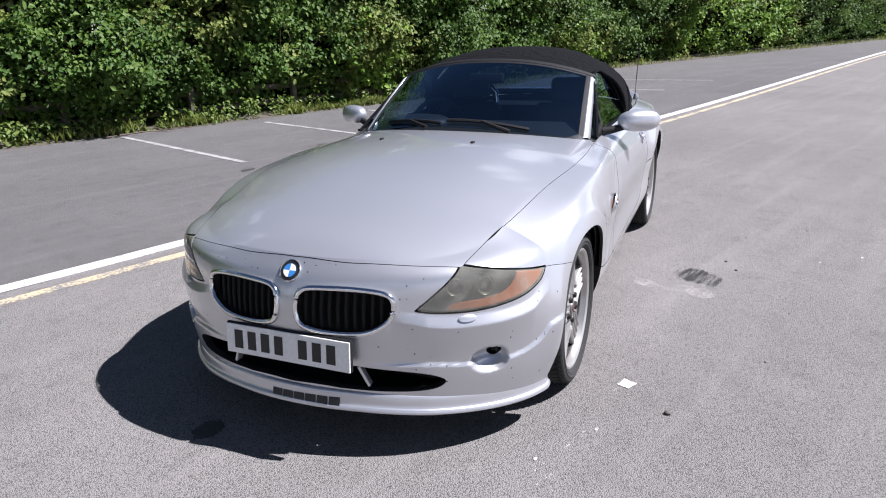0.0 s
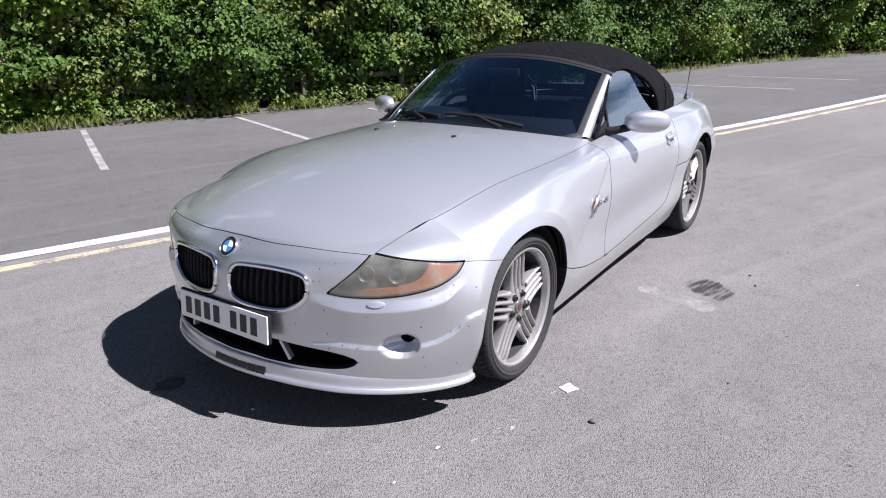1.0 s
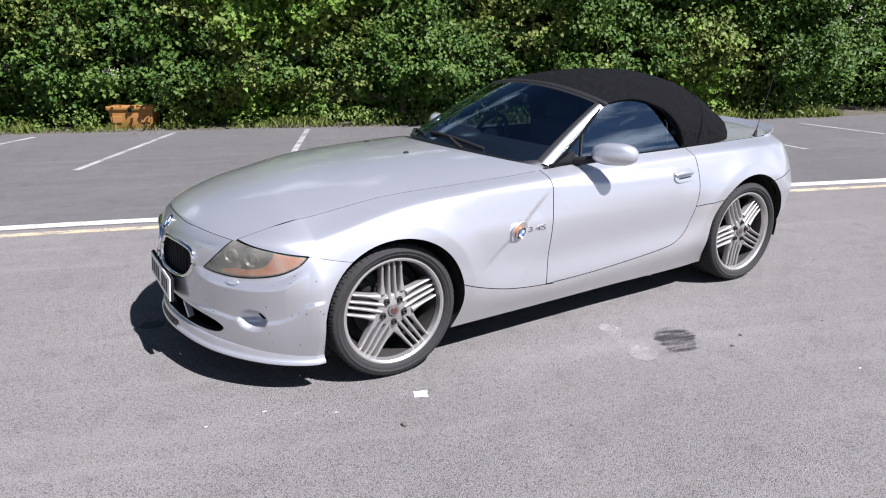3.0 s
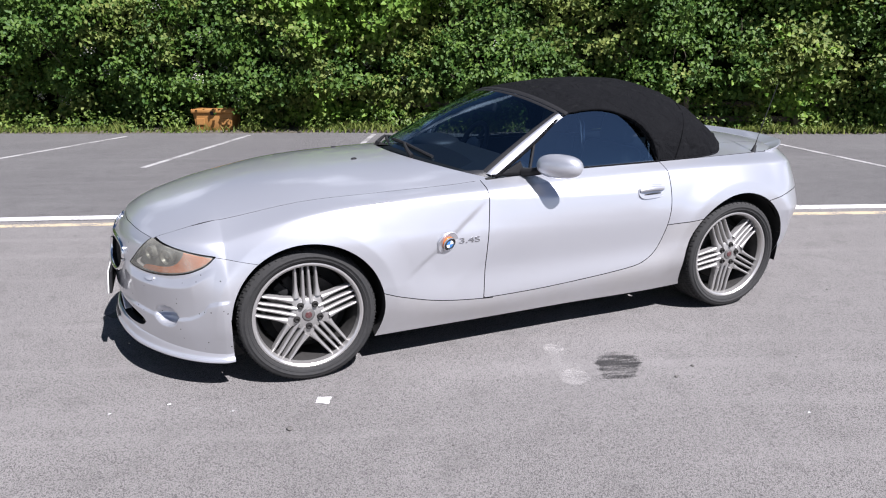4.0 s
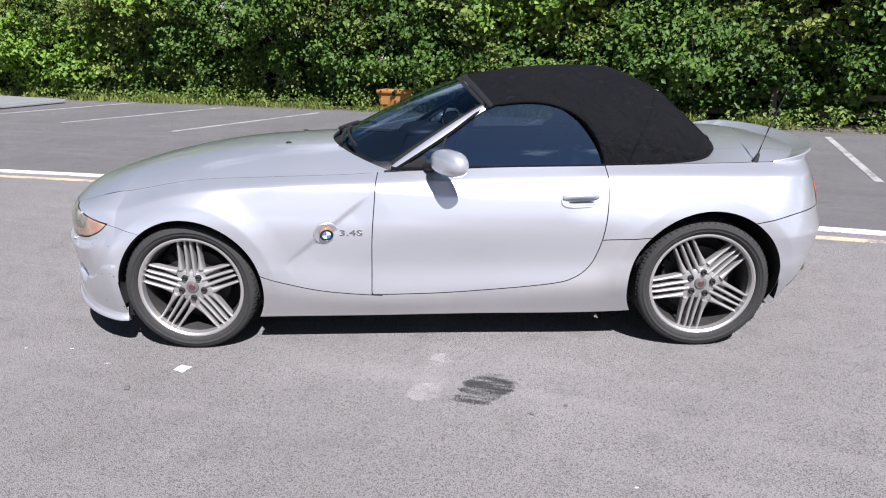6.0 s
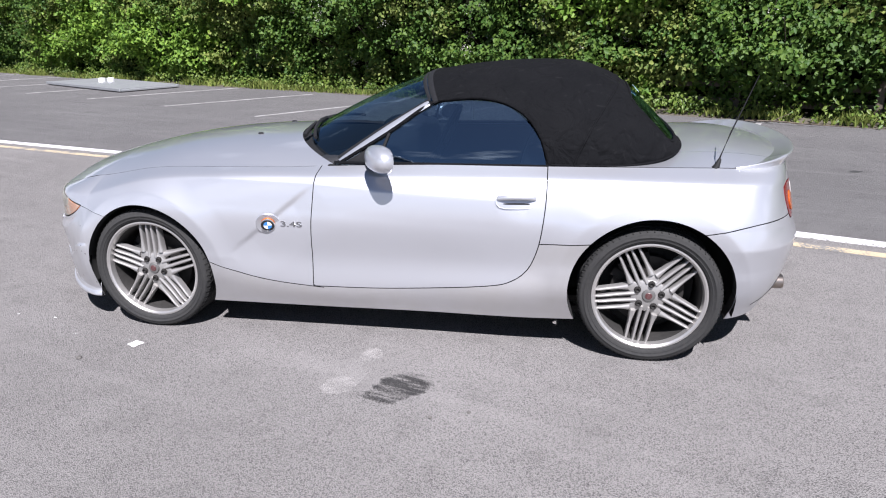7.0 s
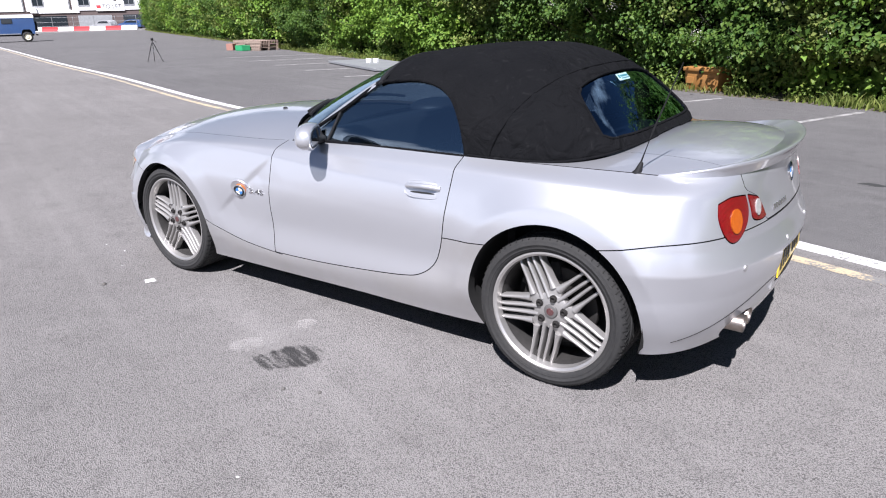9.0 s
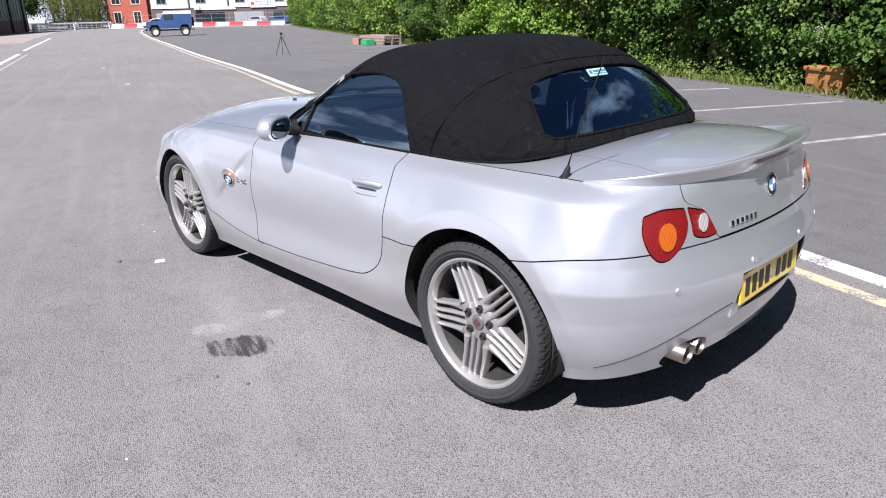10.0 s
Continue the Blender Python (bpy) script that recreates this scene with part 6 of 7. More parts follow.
verge = new("verge_grass", blades(18000, NEAR - 14, NEAR + 26, 0.21))
tagged(verge, "rough yellow-green grass and weeds at the hedge's foot", "grass", kind="stuff")
tagged(new("far_verge_grass", blades(9000, NEAR - 50, LEN / 10 - 2, 0.24)), "rough grass at the far hedge's foot", "grass", kind="stuff")
# broad-leaved weeds
a = rng.uniform(NEAR - 13, NEAR + 20, 420)
i = np.clip((a * 10).astype(int), 0, LEN - 1)
q = hq[i] + hs[i] * rng.uniform(0.05, 0.5, 420)[:, None]
q[(q[:, 0] > -0.2) & (q[:, 0] < 0.8)] += (0, 0.9)
cen = np.stack([q[:, 0], q[:, 1], rng.uniform(0.04, 0.30, 420)], 1)
pos = (cen[:, None] + rng.normal(0, 0.07, (420, 14, 3))).reshape(-1, 3)
pos[:, 2] = np.maximum(pos[:, 2], 0.02)
L = rng.uniform(0.05, 0.10, len(pos))
rosettes("verge_weeds", pos, rng.normal(0, 0.4, pos.shape) + (0, -0.4, 0.8), L, L * 0.6, leaf_material("weed", (0.07, 0.13, 0.02), (0.19, 0.25, 0.05)), None, "low leafy green weeds at the hedge's foot")
bpy.data.objects["verge_weeds"]["category"] = "weeds"

# soil strip under the hedge
SOIL = material("verge_soil", (0.10, 0.085, 0.065), 0.95, grain=0.7, grain_scale=30, wear=0.6, wear_scale=4, tint=(0.05, 0.045, 0.03), bump=0.8, bump_scale=60)
rows, fs = [], []
ks = range(0, LEN, 4)
for n, i in enumerate(ks):
    wob = 0.10 * noise.noise((i * 0.06, 3, 0)) + 0.06 * noise.noise((i * 0.3, 1, 0))
    e, b = hq[i] + hs[i] * (0.02 + wob), hq[i] + hs[i] * 2.4
    rows += [(e[0], e[1], 0.003), (*(hq[i] + hs[i] * (0.2 + wob)), 0.035), (b[0], b[1], 0.05)]
tagged(obj("verge", rows, grid_faces(len(rows) // 3, 3), SOIL, None, "bare earth verge along the hedge"), category="ground", kind="structure")

# old post-and-rail fence standing in the hedge
FENCE = material("old_fence_wood", (0.10, 0.08, 0.062), 0.9, grain=0.6, grain_scale=25, spread=0.4, tint=(0.09, 0.075, 0.06))
rail_fence = thing("rail_fence", "old brown wooden post-and-rail fence inside the hedge", "fence")
spots = [int(NEAR * 10) - k for k in range(130, 29, -20)]
for i, j in zip(spots, spots[1:]):
    a, b = hq[i] + hs[i] * 0.70, hq[j] + hs[j] * 0.70
    m = Matrix.Translation((a[0], a[1], 0)) @ pose(0, 0, 0, 0, 0, math.degrees(math.atan2(b[1] - a[1], b[0] - a[0])))
    ln = float(np.hypot(*(b - a)))
    part("post", box(0.1, 0.1, 0.62, m @ pose(0, 0.07, 0.31), 0.01), FENCE, rail_fence)
    for h in (0.20, 0.47):
        part("rail", box(ln, 0.035, 0.10, m @ pose(ln / 2, 0, h, 0, 0.4, 0), 0.006), FENCE, rail_fence)
# a dry branch on the bays' edge
branch = thing("dry_branch", "dry brown broken branch lying at the hedge's foot", "branch")
stem = part("stem", tube([(4.75, 7.30, 0.02), (5.15, 7.02, 0.05), (5.6, 6.86, 0.03), (6.1, 6.55, 0.04)], 0.014, 6, 0.5), TWIG, branch, "", True)
for p0, p1 in (((5.1, 7.05, 0.05), (5.35, 7.1, 0.16)), ((5.5, 6.9, 0.03), (5.75, 6.62, 0.08)), ((5.3, 6.97, 0.04), (5.45, 6.75, 0.03))):
    part("side_twig", tube([p0, p1], 0.007, 5, 0.5), TWIG, branch, "", True)

# ---- marks and litter on the asphalt ----
def blot(name, points, mat, label, z=0.005, category="mark"):
    o = np.array([p0 + (p1 - p0) * u for p0, p1 in zip(np.array(points), np.roll(np.array(points), -1, axis=0)) for u in np.arange(0, 1, 0.12)])
    rnd = random.Random(len(name) + int(100 * abs(o[0][0])))
    return tagged(part(name, slab([(x + rnd.uniform(-0.005, 0.005), y + rnd.uniform(-0.005, 0.005)) for x, y in o], z), mat, None, label), category=category, kind="structure")


def film_of(name, colour, lo, hi, amount, turn=0.0, stretch=(1, 1), scale=30.0, rough=0.8):
    """A thin film on the asphalt, broken up by grain and fading at its rim."""
    m = bpy.data.materials.new(name)
    m.use_nodes = True
    n, l = m.node_tree.nodes, m.node_tree.links
    p = n["Principled BSDF"]
    p.inputs["Base Color"].default_value, p.inputs["Roughness"].default_value = (*colour, 1), rough
    p.inputs["Specular IOR Level"].default_value = 0.15
    co, mp = n.new("ShaderNodeTexCoord"), n.new("ShaderNodeMapping")
    mp.vector_type = "TEXTURE"
    mp.inputs["Rotation"].default_value, mp.inputs["Scale"].default_value = (0, 0, radians(turn)), (*stretch, 1)
    l.new(co.outputs["Object"], mp.inputs[0])
    t, fine, rim = n.new("ShaderNodeTexNoise"), n.new("ShaderNodeTexNoise"), n.new("ShaderNodeAttribute")
    t.inputs["Scale"].default_value, t.inputs["Detail"].default_value = scale, 5
    fine.inputs["Scale"].default_value, fine.inputs["Detail"].default_value = 170, 3
    rim.attribute_name = "fade"
    l.new(mp.outputs[0], t.inputs["Vector"]); l.new(co.outputs["Object"], fine.inputs["Vector"])
    a1, a2 = n.new("ShaderNodeMath"), n.new("ShaderNodeMath")
    a1.operation = a2.operation = "MULTIPLY_ADD"
    a1.inputs[1].default_value, a2.inputs[1].default_value = 0.5, 0.4
    l.new(fine.outputs[0], a1.inputs[0]); l.new(t.outputs[0], a1.inputs[2])
    l.new(rim.outputs["Fac"], a2.inputs[0]); l.new(a1.outputs[0], a2.inputs[2])
    r = n.new("ShaderNodeMapRange")
    r.inputs[1].default_value, r.inputs[2].default_value, r.inputs[4].default_value = lo, hi, amount
    l.new(a2.outputs[0], r.inputs[0])
    tr, mx = n.new("ShaderNodeBsdfTransparent"), n.new("ShaderNodeMixShader")
    l.new(r.outputs[0], mx.inputs[0]); l.new(tr.outputs[0], mx.inputs[1]); l.new(p.outputs[0], mx.inputs[2])
    l.new(mx.outputs[0], n["Material Output"].inputs["Surface"])
    return m


def film_on(name, points, mat, label, z=0.0035, rim=0.35):
    """A film of an outline, full inside and thin towards its rim."""
    o = dense(points, 5)
    c = o.mean(axis=0)
    k = len(o)
    rows = [(*p0, z) for p0 in o] + [(*(c + (p0 - c) * (1 - rim)), z) for p0 in o] + [(*c, z)]
    fs = [(i, (i + 1) % k, k + (i + 1) % k, k + i) for i in range(k)] + [(k + i, k + (i + 1) % k, 2 * k) for i in range(k)]
    ob = obj(name, rows, fs, mat, None, label, False)
    ob.data.attributes.new("fade", "FLOAT", "POINT").data.foreach_set("value", [0.0] * k + [1.0] * (k + 1))
    return tagged(ob, category="mark", kind="structure")


OIL = material("oil_stain", (0.030, 0.030, 0.030), 0.6, grain=0.5, grain_scale=90, tint=(0.08, 0.08, 0.08))
STAIN = film_of("dark_stain", (0.035, 0.034, 0.034), 1.04, 1.18, 0.8, -16, (9.0, 1.0), 26.0)
PALE = film_of("pale_stain", (0.44, 0.42, 0.405), 0.93, 1.28, 0.36, 40, (2.0, 1.0), 14.0)
FAINT = film_of("faint_stain", (0.40, 0.385, 0.37), 1.0, 1.30, 0.16, 70, (3.0, 1.0), 14.0)
CHALK = film_of("chalk_white", (0.66, 0.65, 0.64), 0.80, 1.0, 0.95)
CHALK_WORN = film_of("chalk_worn", (0.62, 0.61, 0.60), 1.27, 1.40, 0.6, -20, (2.5, 1.0), 40.0)
film_on("white_mark", [(-0.044, -1.086), (-0.044, -1.086), (-0.017, -1.035), (-0.017, -1.035), (0.045, -1.058), (0.045, -1.058), (0.015, -1.118), (0.015, -1.118)], CHALK, "small worn patch of white paint on the asphalt", rim=0.2)
film_on("worn_mark", [(-0.16, -1.10), (-0.14, -1.02), (-0.04, -1.02), (-0.02, -1.10), (-0.08, -1.13)], CHALK_WORN, "nearly gone white paint beside the white patch")
film_on("worn_line", [(-0.95, -0.86), (-0.90, -0.80), (-0.60, -0.88), (-0.30, -0.97), (-0.14, -1.02), (-0.14, -1.10), (-0.32, -1.06), (-0.62, -0.97)], CHALK_WORN, "flecks of an old white line on the asphalt")
film_on("rubber_smear", [(1.35, -1.13), (1.46, -1.13), (1.56, -1.17), (1.60, -1.28), (1.53, -1.36), (1.42, -1.46), (1.30, -1.45), (1.23, -1.39), (1.28, -1.26)], STAIN, "dark streaky rubber smear on the asphalt", 0.0042)
film_on("pale_scuff", [(1.04, -1.34), (1.08, -1.24), (1.17, -1.20), (1.25, -1.28), (1.23, -1.38), (1.12, -1.405)], PALE, "pale patch scraped into the asphalt")
film_on("pale_scuff", [(1.15, -1.00), (1.19, -0.925), (1.29, -0.945), (1.275, -1.04), (1.20, -1.04)], PALE, "smaller pale patch scraped into the asphalt")
film_on("faint_scuff", [(1.09, -1.26), (1.12, -1.10), (1.16, -0.97), (1.28, -1.01), (1.27, -1.18), (1.23, -1.33)], FAINT, "faint pale scrape on the asphalt", 0.0028)
for x, y, q in ((1.90, -1.97, 0.008), (2.07, -2.22, 0.012), (-0.64, -0.85, 0.010), (-0.88, -0.84, 0.008)):
    film_on("white_fleck", [(x + q * math.cos(k * 1.05), y + 0.6 * q * math.sin(k * 1.05)) for k in range(6)], CHALK, "fleck of white paint on the asphalt", rim=0.2)
blot("oil_spot", [(-0.97, 0.40), (-0.93, 0.345), (-0.86, 0.345), (-0.83, 0.39), (-0.86, 0.44), (-0.93, 0.45)], OIL, "dark oil spot on the asphalt")
blot("oil_spot", [(4.95, 3.62), (5.03, 3.60), (5.10, 3.66), (5.02, 3.71)], OIL, "dark oil spot on the asphalt", 0.006)
blot("oil_spot", [(3.25, 3.55), (3.40, 3.50), (3.48, 3.56), (3.33, 3.62)], OIL, "dark oil spot on the asphalt", 0.006)
PEBBLE = material("pebble", (0.07, 0.065, 0.06), 0.9, grain=0.5, grain_scale=100, spread=0.6, tint=(0.16, 0.15, 0.14))


def pebble(x, y, r, seed):
    bm = bmesh.new()
    bmesh.ops.create_icosphere(bm, subdivisions=2, radius=r)
    for v in bm.verts:
        v.co *= 1 + 0.25 * noise.noise(v.co / r * 0.9 + Vector((seed * 3.1, 0, 0)))
        v.co.z *= 0.6
    bm.transform(Matrix.Translation((x, y, r * 0.45)))
    tagged(part("pebble", bm, PEBBLE, None, "small dark stone lying on the asphalt", True), category="stone", group="loose stones")


for n, (x, y, r) in enumerate([(-0.18, -1.257, 0.014), (1.60, -1.491, 0.009), (1.75, -1.431, 0.009), (2.3, -1.55, 0.006), (-0.72, -1.35, 0.007), (0.4, -1.62, 0.006), (1.0, -1.75, 0.005), (2.95, -1.2, 0.006), (3.3, -0.9, 0.006), (2.6, -1.95, 0.005), (0.05, -2.1, 0.005), (-1.3, -0.4, 0.006)]):
    pebble(x, y, r, n)

# ---- yellow grit bin under the hedge ----
YELLOW = material("faded_yellow", (0.27, 0.115, 0.018), 0.7, grain=0.4, grain_scale=30, wear=0.6, wear_scale=5, tint=(0.25, 0.13, 0.04))
m = pose(0.34, 10.02, 0, 0, 0, -25)
bin_ = thing("grit_bin", "faded yellow plastic grit bin half hidden under the hedge", "grit bin", m)
bm = bmesh.new()
bmesh.ops.create_cube(bm, size=1, matrix=Matrix.Diagonal((0.76, 0.5, 0.36, 1)) @ pose(0, 0, 0.5))
for v in bm.verts:
    if v.co.z < 0.1:
        v.co.x *= 0.9; v.co.y *= 0.88
bmesh.ops.bevel(bm, geom=bm.edges[:], offset=0.02, segments=2, affect="EDGES", profile=0.5)
part("body", bm, YELLOW, bin_, "", True)
part("lid", box(0.82, 0.56, 0.09, pose(0, 0, 0.395), 0.03, 3), YELLOW, bin_, "domed lid", True)
for xx in (-0.24, 0.24):
    part("foot_recess", box(0.16, 0.02, 0.12, pose(xx, -0.245, 0.2), 0.008), YELLOW, bin_)
part("hasp", box(0.06, 0.03, 0.07, pose(0.0, -0.27, 0.36), 0.006), BLACK, bin_)

# ---- stacked pallets, a green crate and a fallen fence panel ----
PALLET = material("grey_pallet_wood", (0.33, 0.245, 0.195), 0.85, grain=0.5, grain_scale=25, spread=0.4, tint=(0.15, 0.12, 0.10))


def pallet(m):
    t = thing("wooden_pallet", "weathered grey wooden pallet stacked by the hedge", "pallet", m, "stacked pallets")
    for k in range(7):
        part("deck_board", box(0.11, 1.0, 0.02, pose(-0.54 + 0.18 * k, 0, 0.134), 0.002), PALLET, t)
    for yy in (-0.45, 0, 0.45):
        part("bearer", box(1.2, 0.09, 0.085, pose(0, yy, 0.08), 0.003), PALLET, t)
        part("base_board", box(1.2, 0.1, 0.02, pose(0, yy, 0.012), 0.002), PALLET, t)


for px, py, turned in ((-23.1, 19.05, -12), (-21.9, 18.75, -10)):
    for k in range(3):
        pallet(pose(px, py, 0.145 * k, 0, 0, turned + 3 * k))
GREEN = material("green_plastic", (0.03, 0.30, 0.12), 0.5, grain=0.3, grain_scale=20)
t = thing("green_crate", "small green plastic crate beside the pallets", "crate", pose(-22.4, 18.05, 0, 0, 0, -10))
part("walls", merged(box(0.6, 0.02, 0.22, pose(0, -0.2, 0.13)), box(0.6, 0.02, 0.22, pose(0, 0.2, 0.13)), box(0.02, 0.4, 0.22, pose(-0.3, 0, 0.13)), box(0.02, 0.4, 0.22, pose(0.3, 0, 0.13)), box(0.6, 0.4, 0.02, pose(0, 0, 0.02))), GREEN, t)
t = thing("box", "small reddish-brown box on the ground beside the pallets", "box", pose(-23.4, 18.2, 0, 0, 0, 20))
part("box_body", box(0.35, 0.3, 0.3, pose(0, 0, 0.15), 0.01), material("box_brown", (0.30, 0.15, 0.115), 0.7, grain=0.3, grain_scale=20), t)
GALV = material("galvanised", (0.33, 0.34, 0.35), 0.55, 0.5, grain=0.4, grain_scale=30, wear=0.4, wear_scale=3)
t = thing("fallen_panel", "grey metal hoarding panel lying flat on the bays", "panel", pose(-10.0, 12.75, 0, 0, 0, -29))
part("sheet", box(4.1, 1.5, 0.03, pose(0, 0, 0.075)), GALV, t)
for yy in (-0.75, 0.75):
    part("long_rail", box(4.2, 0.06, 0.07, pose(0, yy, 0.06), 0.01), GALV, t)
for xx in (-2.07, 0, 2.07):
    part("cross_rail", box(0.06, 1.44, 0.05, pose(xx, 0, 0.045), 0.01), GALV, t)
for xx, yy in ((-0.3, 0.1), (-0.1, 0.2)):
    t2 = thing("white_block", "small white block lying on the fallen panel", "block", pose(-10.0 + xx, 12.75 + yy, 0.09))
    part("block_body", box(0.14, 0.1, 0.12, pose(0, 0, 0.06), 0.01), WHITE, t2)

# ---- tripod ----
t = thing("tripod", "small dark camera tripod standing on the asphalt", "tripod", pose(-19.45, 11.65, 0, 0, 0, 30))
for k in range(3):
    a = math.radians(120 * k)
    foot = Vector((0.30 * math.cos(a), 0.30 * math.sin(a), 0.005))
    top = Vector((0.03 * math.cos(a), 0.03 * math.sin(a), 0.66))
    leg = part("leg", tube([top, top.lerp(foot, 0.5)], 0.015, 8), GALV if k == 1 else BLACK, t, "", True)
    part("lower_leg", tube([top.lerp(foot, 0.5), foot], 0.010, 8), BLACK, leg, "", True)
part("column", tube([(0, 0, 0.45), (0, 0, 0.74)], 0.013, 8), BLACK, t, "", True)
part("head", box(0.07, 0.09, 0.08, pose(0, 0, 0.78), 0.012), BLACK, t)
part("pan_handle", tube([(0, 0, 0.77), (0.12, 0.08, 0.68)], 0.008, 8), BLACK, t, "", True)

# ---- blue off-road car ----
TRUCK_BLUE = material("truck_blue", (0.030, 0.075, 0.20), 0.4, 0.0, 0.5, grain=0.2, grain_scale=12, wear=0.3, wear_scale=2)
CREAM_RIM = material("cream_rim", (0.70, 0.66, 0.52), 0.5, grain=0.3, grain_scale=14)
fx, fy = -0.92 / 2.37, -2.18 / 2.37
m = Matrix.Translation((-55.1, 22.5, 0)) @ Matrix(((fx, -fy, 0, 0), (fy, fx, 0, 0), (0, 0, 1, 0), (0, 0, 0, 1)))
truck = thing("off_road_car", "blue boxy off-road car with white roof and cream wheels", "car", m)
STAND = Matrix(((1, 0, 0, 0), (0, 0, -1, 0), (0, 1, 0, 0), (0, 0, 0, 1)))
prof = [(-1.72, 0.58), (-1.55, 0.58), (-1.5, 0.80), (-1.40, 0.92), (-0.95, 0.92), (-0.85, 0.80), (-0.78, 0.55), (0.78, 0.55), (0.85, 0.80), (0.95, 0.92), (1.40, 0.92), (1.52, 0.80), (1.58, 0.62), (1.78, 0.62), (1.80, 1.10), (1.74, 1.20), (0.70, 1.27), (0.62, 1.30), (-1.78, 1.30), (-1.80, 1.2)]
part("body", slab(prof, 1.62, STAND @ pose(0, 0, -0.81), 0.02), TRUCK_BLUE, truck)
cab = [(0.66, 1.30), (0.42, 1.78), (-1.76, 1.80), (-1.80, 1.30)]
# black block added inside, so the open wheel arches look dark
part("chassis", box(3.3, 1.1, 0.55, pose(0, 0, 0.72), 0.02), SHADE, truck)
part("cabin", slab(cab, 1.54, STAND @ pose(0, 0, -0.77), 0.02), TRUCK_BLUE, truck)
part("roof", slab([(0.48, 1.76), (0.36, 1.96), (0.30, 1.99), (-1.72, 2.01), (-1.80, 1.97), (-1.80, 1.76)], 1.58, STAND @ pose(0, 0, -0.79), 0.04), WHITE, truck, "white roof")
DARK_GLASS = material("dark_glass", (0.02, 0.025, 0.03), 0.06, coat=0.3, grain=0.1, grain_scale=5)
for yy in (-0.786, 0.786):
    part("door_window", box(0.72, 0.02, 0.36, pose(0.02, yy * 0.995, 1.53), 0.02), DARK_GLASS, truck)
    part("sill_strip", box(1.5, 0.02, 0.06, pose(0, yy * 1.045, 0.60), 0.005), GALV, truck)
part("windscreen", box(0.02, 1.40, 0.40, pose(0.565, 0, 1.54, 0, -27, 0), 0.01), DARK_GLASS, truck)
part("front_bumper", box(0.12, 1.7, 0.16, pose(1.86, 0, 0.55), 0.02), BLACK, truck)
part("grille", box(0.04, 0.9, 0.4, pose(1.80, 0, 0.92), 0.02), BLACK, truck)
part("rear_step", box(0.14, 1.2, 0.1, pose(-1.86, 0, 0.5), 0.02), BLACK, truck)


def truck_wheel(mm):
    rim = part("wheel", lathe([(0.005, 0.04), (0.08, 0.05), (0.11, 0.01), (0.19, 0.0), (0.215, 0.05), (0.23, 0.05)], 28, mm), CREAM_RIM, truck, "cream steel wheel", True)
    part("tyre", lathe([(0.215, 0.04), (0.26, 0.075), (0.33, 0.07), (0.365, 0.04), (0.37, 0.0), (0.365, -0.12), (0.33, -0.15), (0.22, -0.14)], 36, mm), RUBBER, rim, "", True)


for xx in (1.18, -1.18):
    for yy in (-1, 1):
        truck_wheel(Matrix.Translation((xx, yy * 0.74, 0.37)) @ pose(0, 0, 0, 90 * yy * -1 if yy > 0 else 90))
truck_wheel(Matrix.Translation((-1.90, 0.1, 1.12)) @ pose(0, 0, 0, 0, -90, 0))


def small_car(name, label, paint, m):
    """A small hatchback, seen from far off."""
    t = thing(name, label, "car", m, "cars parked behind the fence")
    prof = dense([(-1.95, 0.30), (-1.95, 0.30), (-2.0, 0.62), (-1.9, 0.92), (-1.72, 1.20), (-1.3, 1.42), (-0.3, 1.46), (0.35, 1.36), (0.98, 0.98), (1.6, 0.86), (1.98, 0.66), (2.02, 0.34), (2.02, 0.34)], 5)
    part("body", slab([tuple(a) for a in prof], 1.66, STAND @ pose(0, 0, -0.83), 0.10), paint, t, "", True)
    for yy in (-0.832, 0.832):
        part("side_glass", slab([(-1.5, 0.95), (-1.25, 1.32), (-0.3, 1.37), (0.30, 1.28), (0.75, 0.98)], 0.012, STAND @ pose(0, 0, yy - 0.006)), DARK_GLASS, t)
    part("windscreen", box(0.02, 1.3, 0.52, pose(0.66, 0, 1.17, 0, -58, 0), 0.01), DARK_GLASS, t)
    for xx in (-1.25, 1.28):
        for yy in (-1, 1):
            w = part("wheel", lathe([(0.005, 0.02), (0.17, 0.02), (0.20, 0.03)], 20, Matrix.Translation((xx, 0.76 * yy, 0.31)) @ pose(0, 0, 0, -90 * yy)), GALV, t, "", True)
            part("tyre", lathe([(0.19, 0.03), (0.24, 0.05), (0.31, 0.03), (0.31, -0.14), (0.2, -0.14)], 24, Matrix.Translation((xx, 0.76 * yy, 0.31)) @ pose(0, 0, 0, -90 * yy)), RUBBER, w, "", True)
    return t


SILVER_FAR = material("plain_silver", (0.45, 0.46, 0.48), 0.4, 0.5, 0.5, grain=0.1, grain_scale=10)
small_car("hatchback", "white hatchback parked behind the barrier", WHITE, pose(-117.5, 46.3, 0, 0, 0, 250))
small_car("hatchback", "silver hatchback parked behind the barrier", SILVER_FAR, pose(-110.0, 61.5, 0, 0, 0, 200))
small_car("hatchback", "dark hatchback parked behind the barrier", TRUCK_BLUE, pose(-108.0, 65.0, 0, 0, 0, 215))
small_car("hatchback", "dark hatchback parked beyond the gate", DARK_GLASS, pose(-127.0, 37.5, 0, 0, 0, 250))

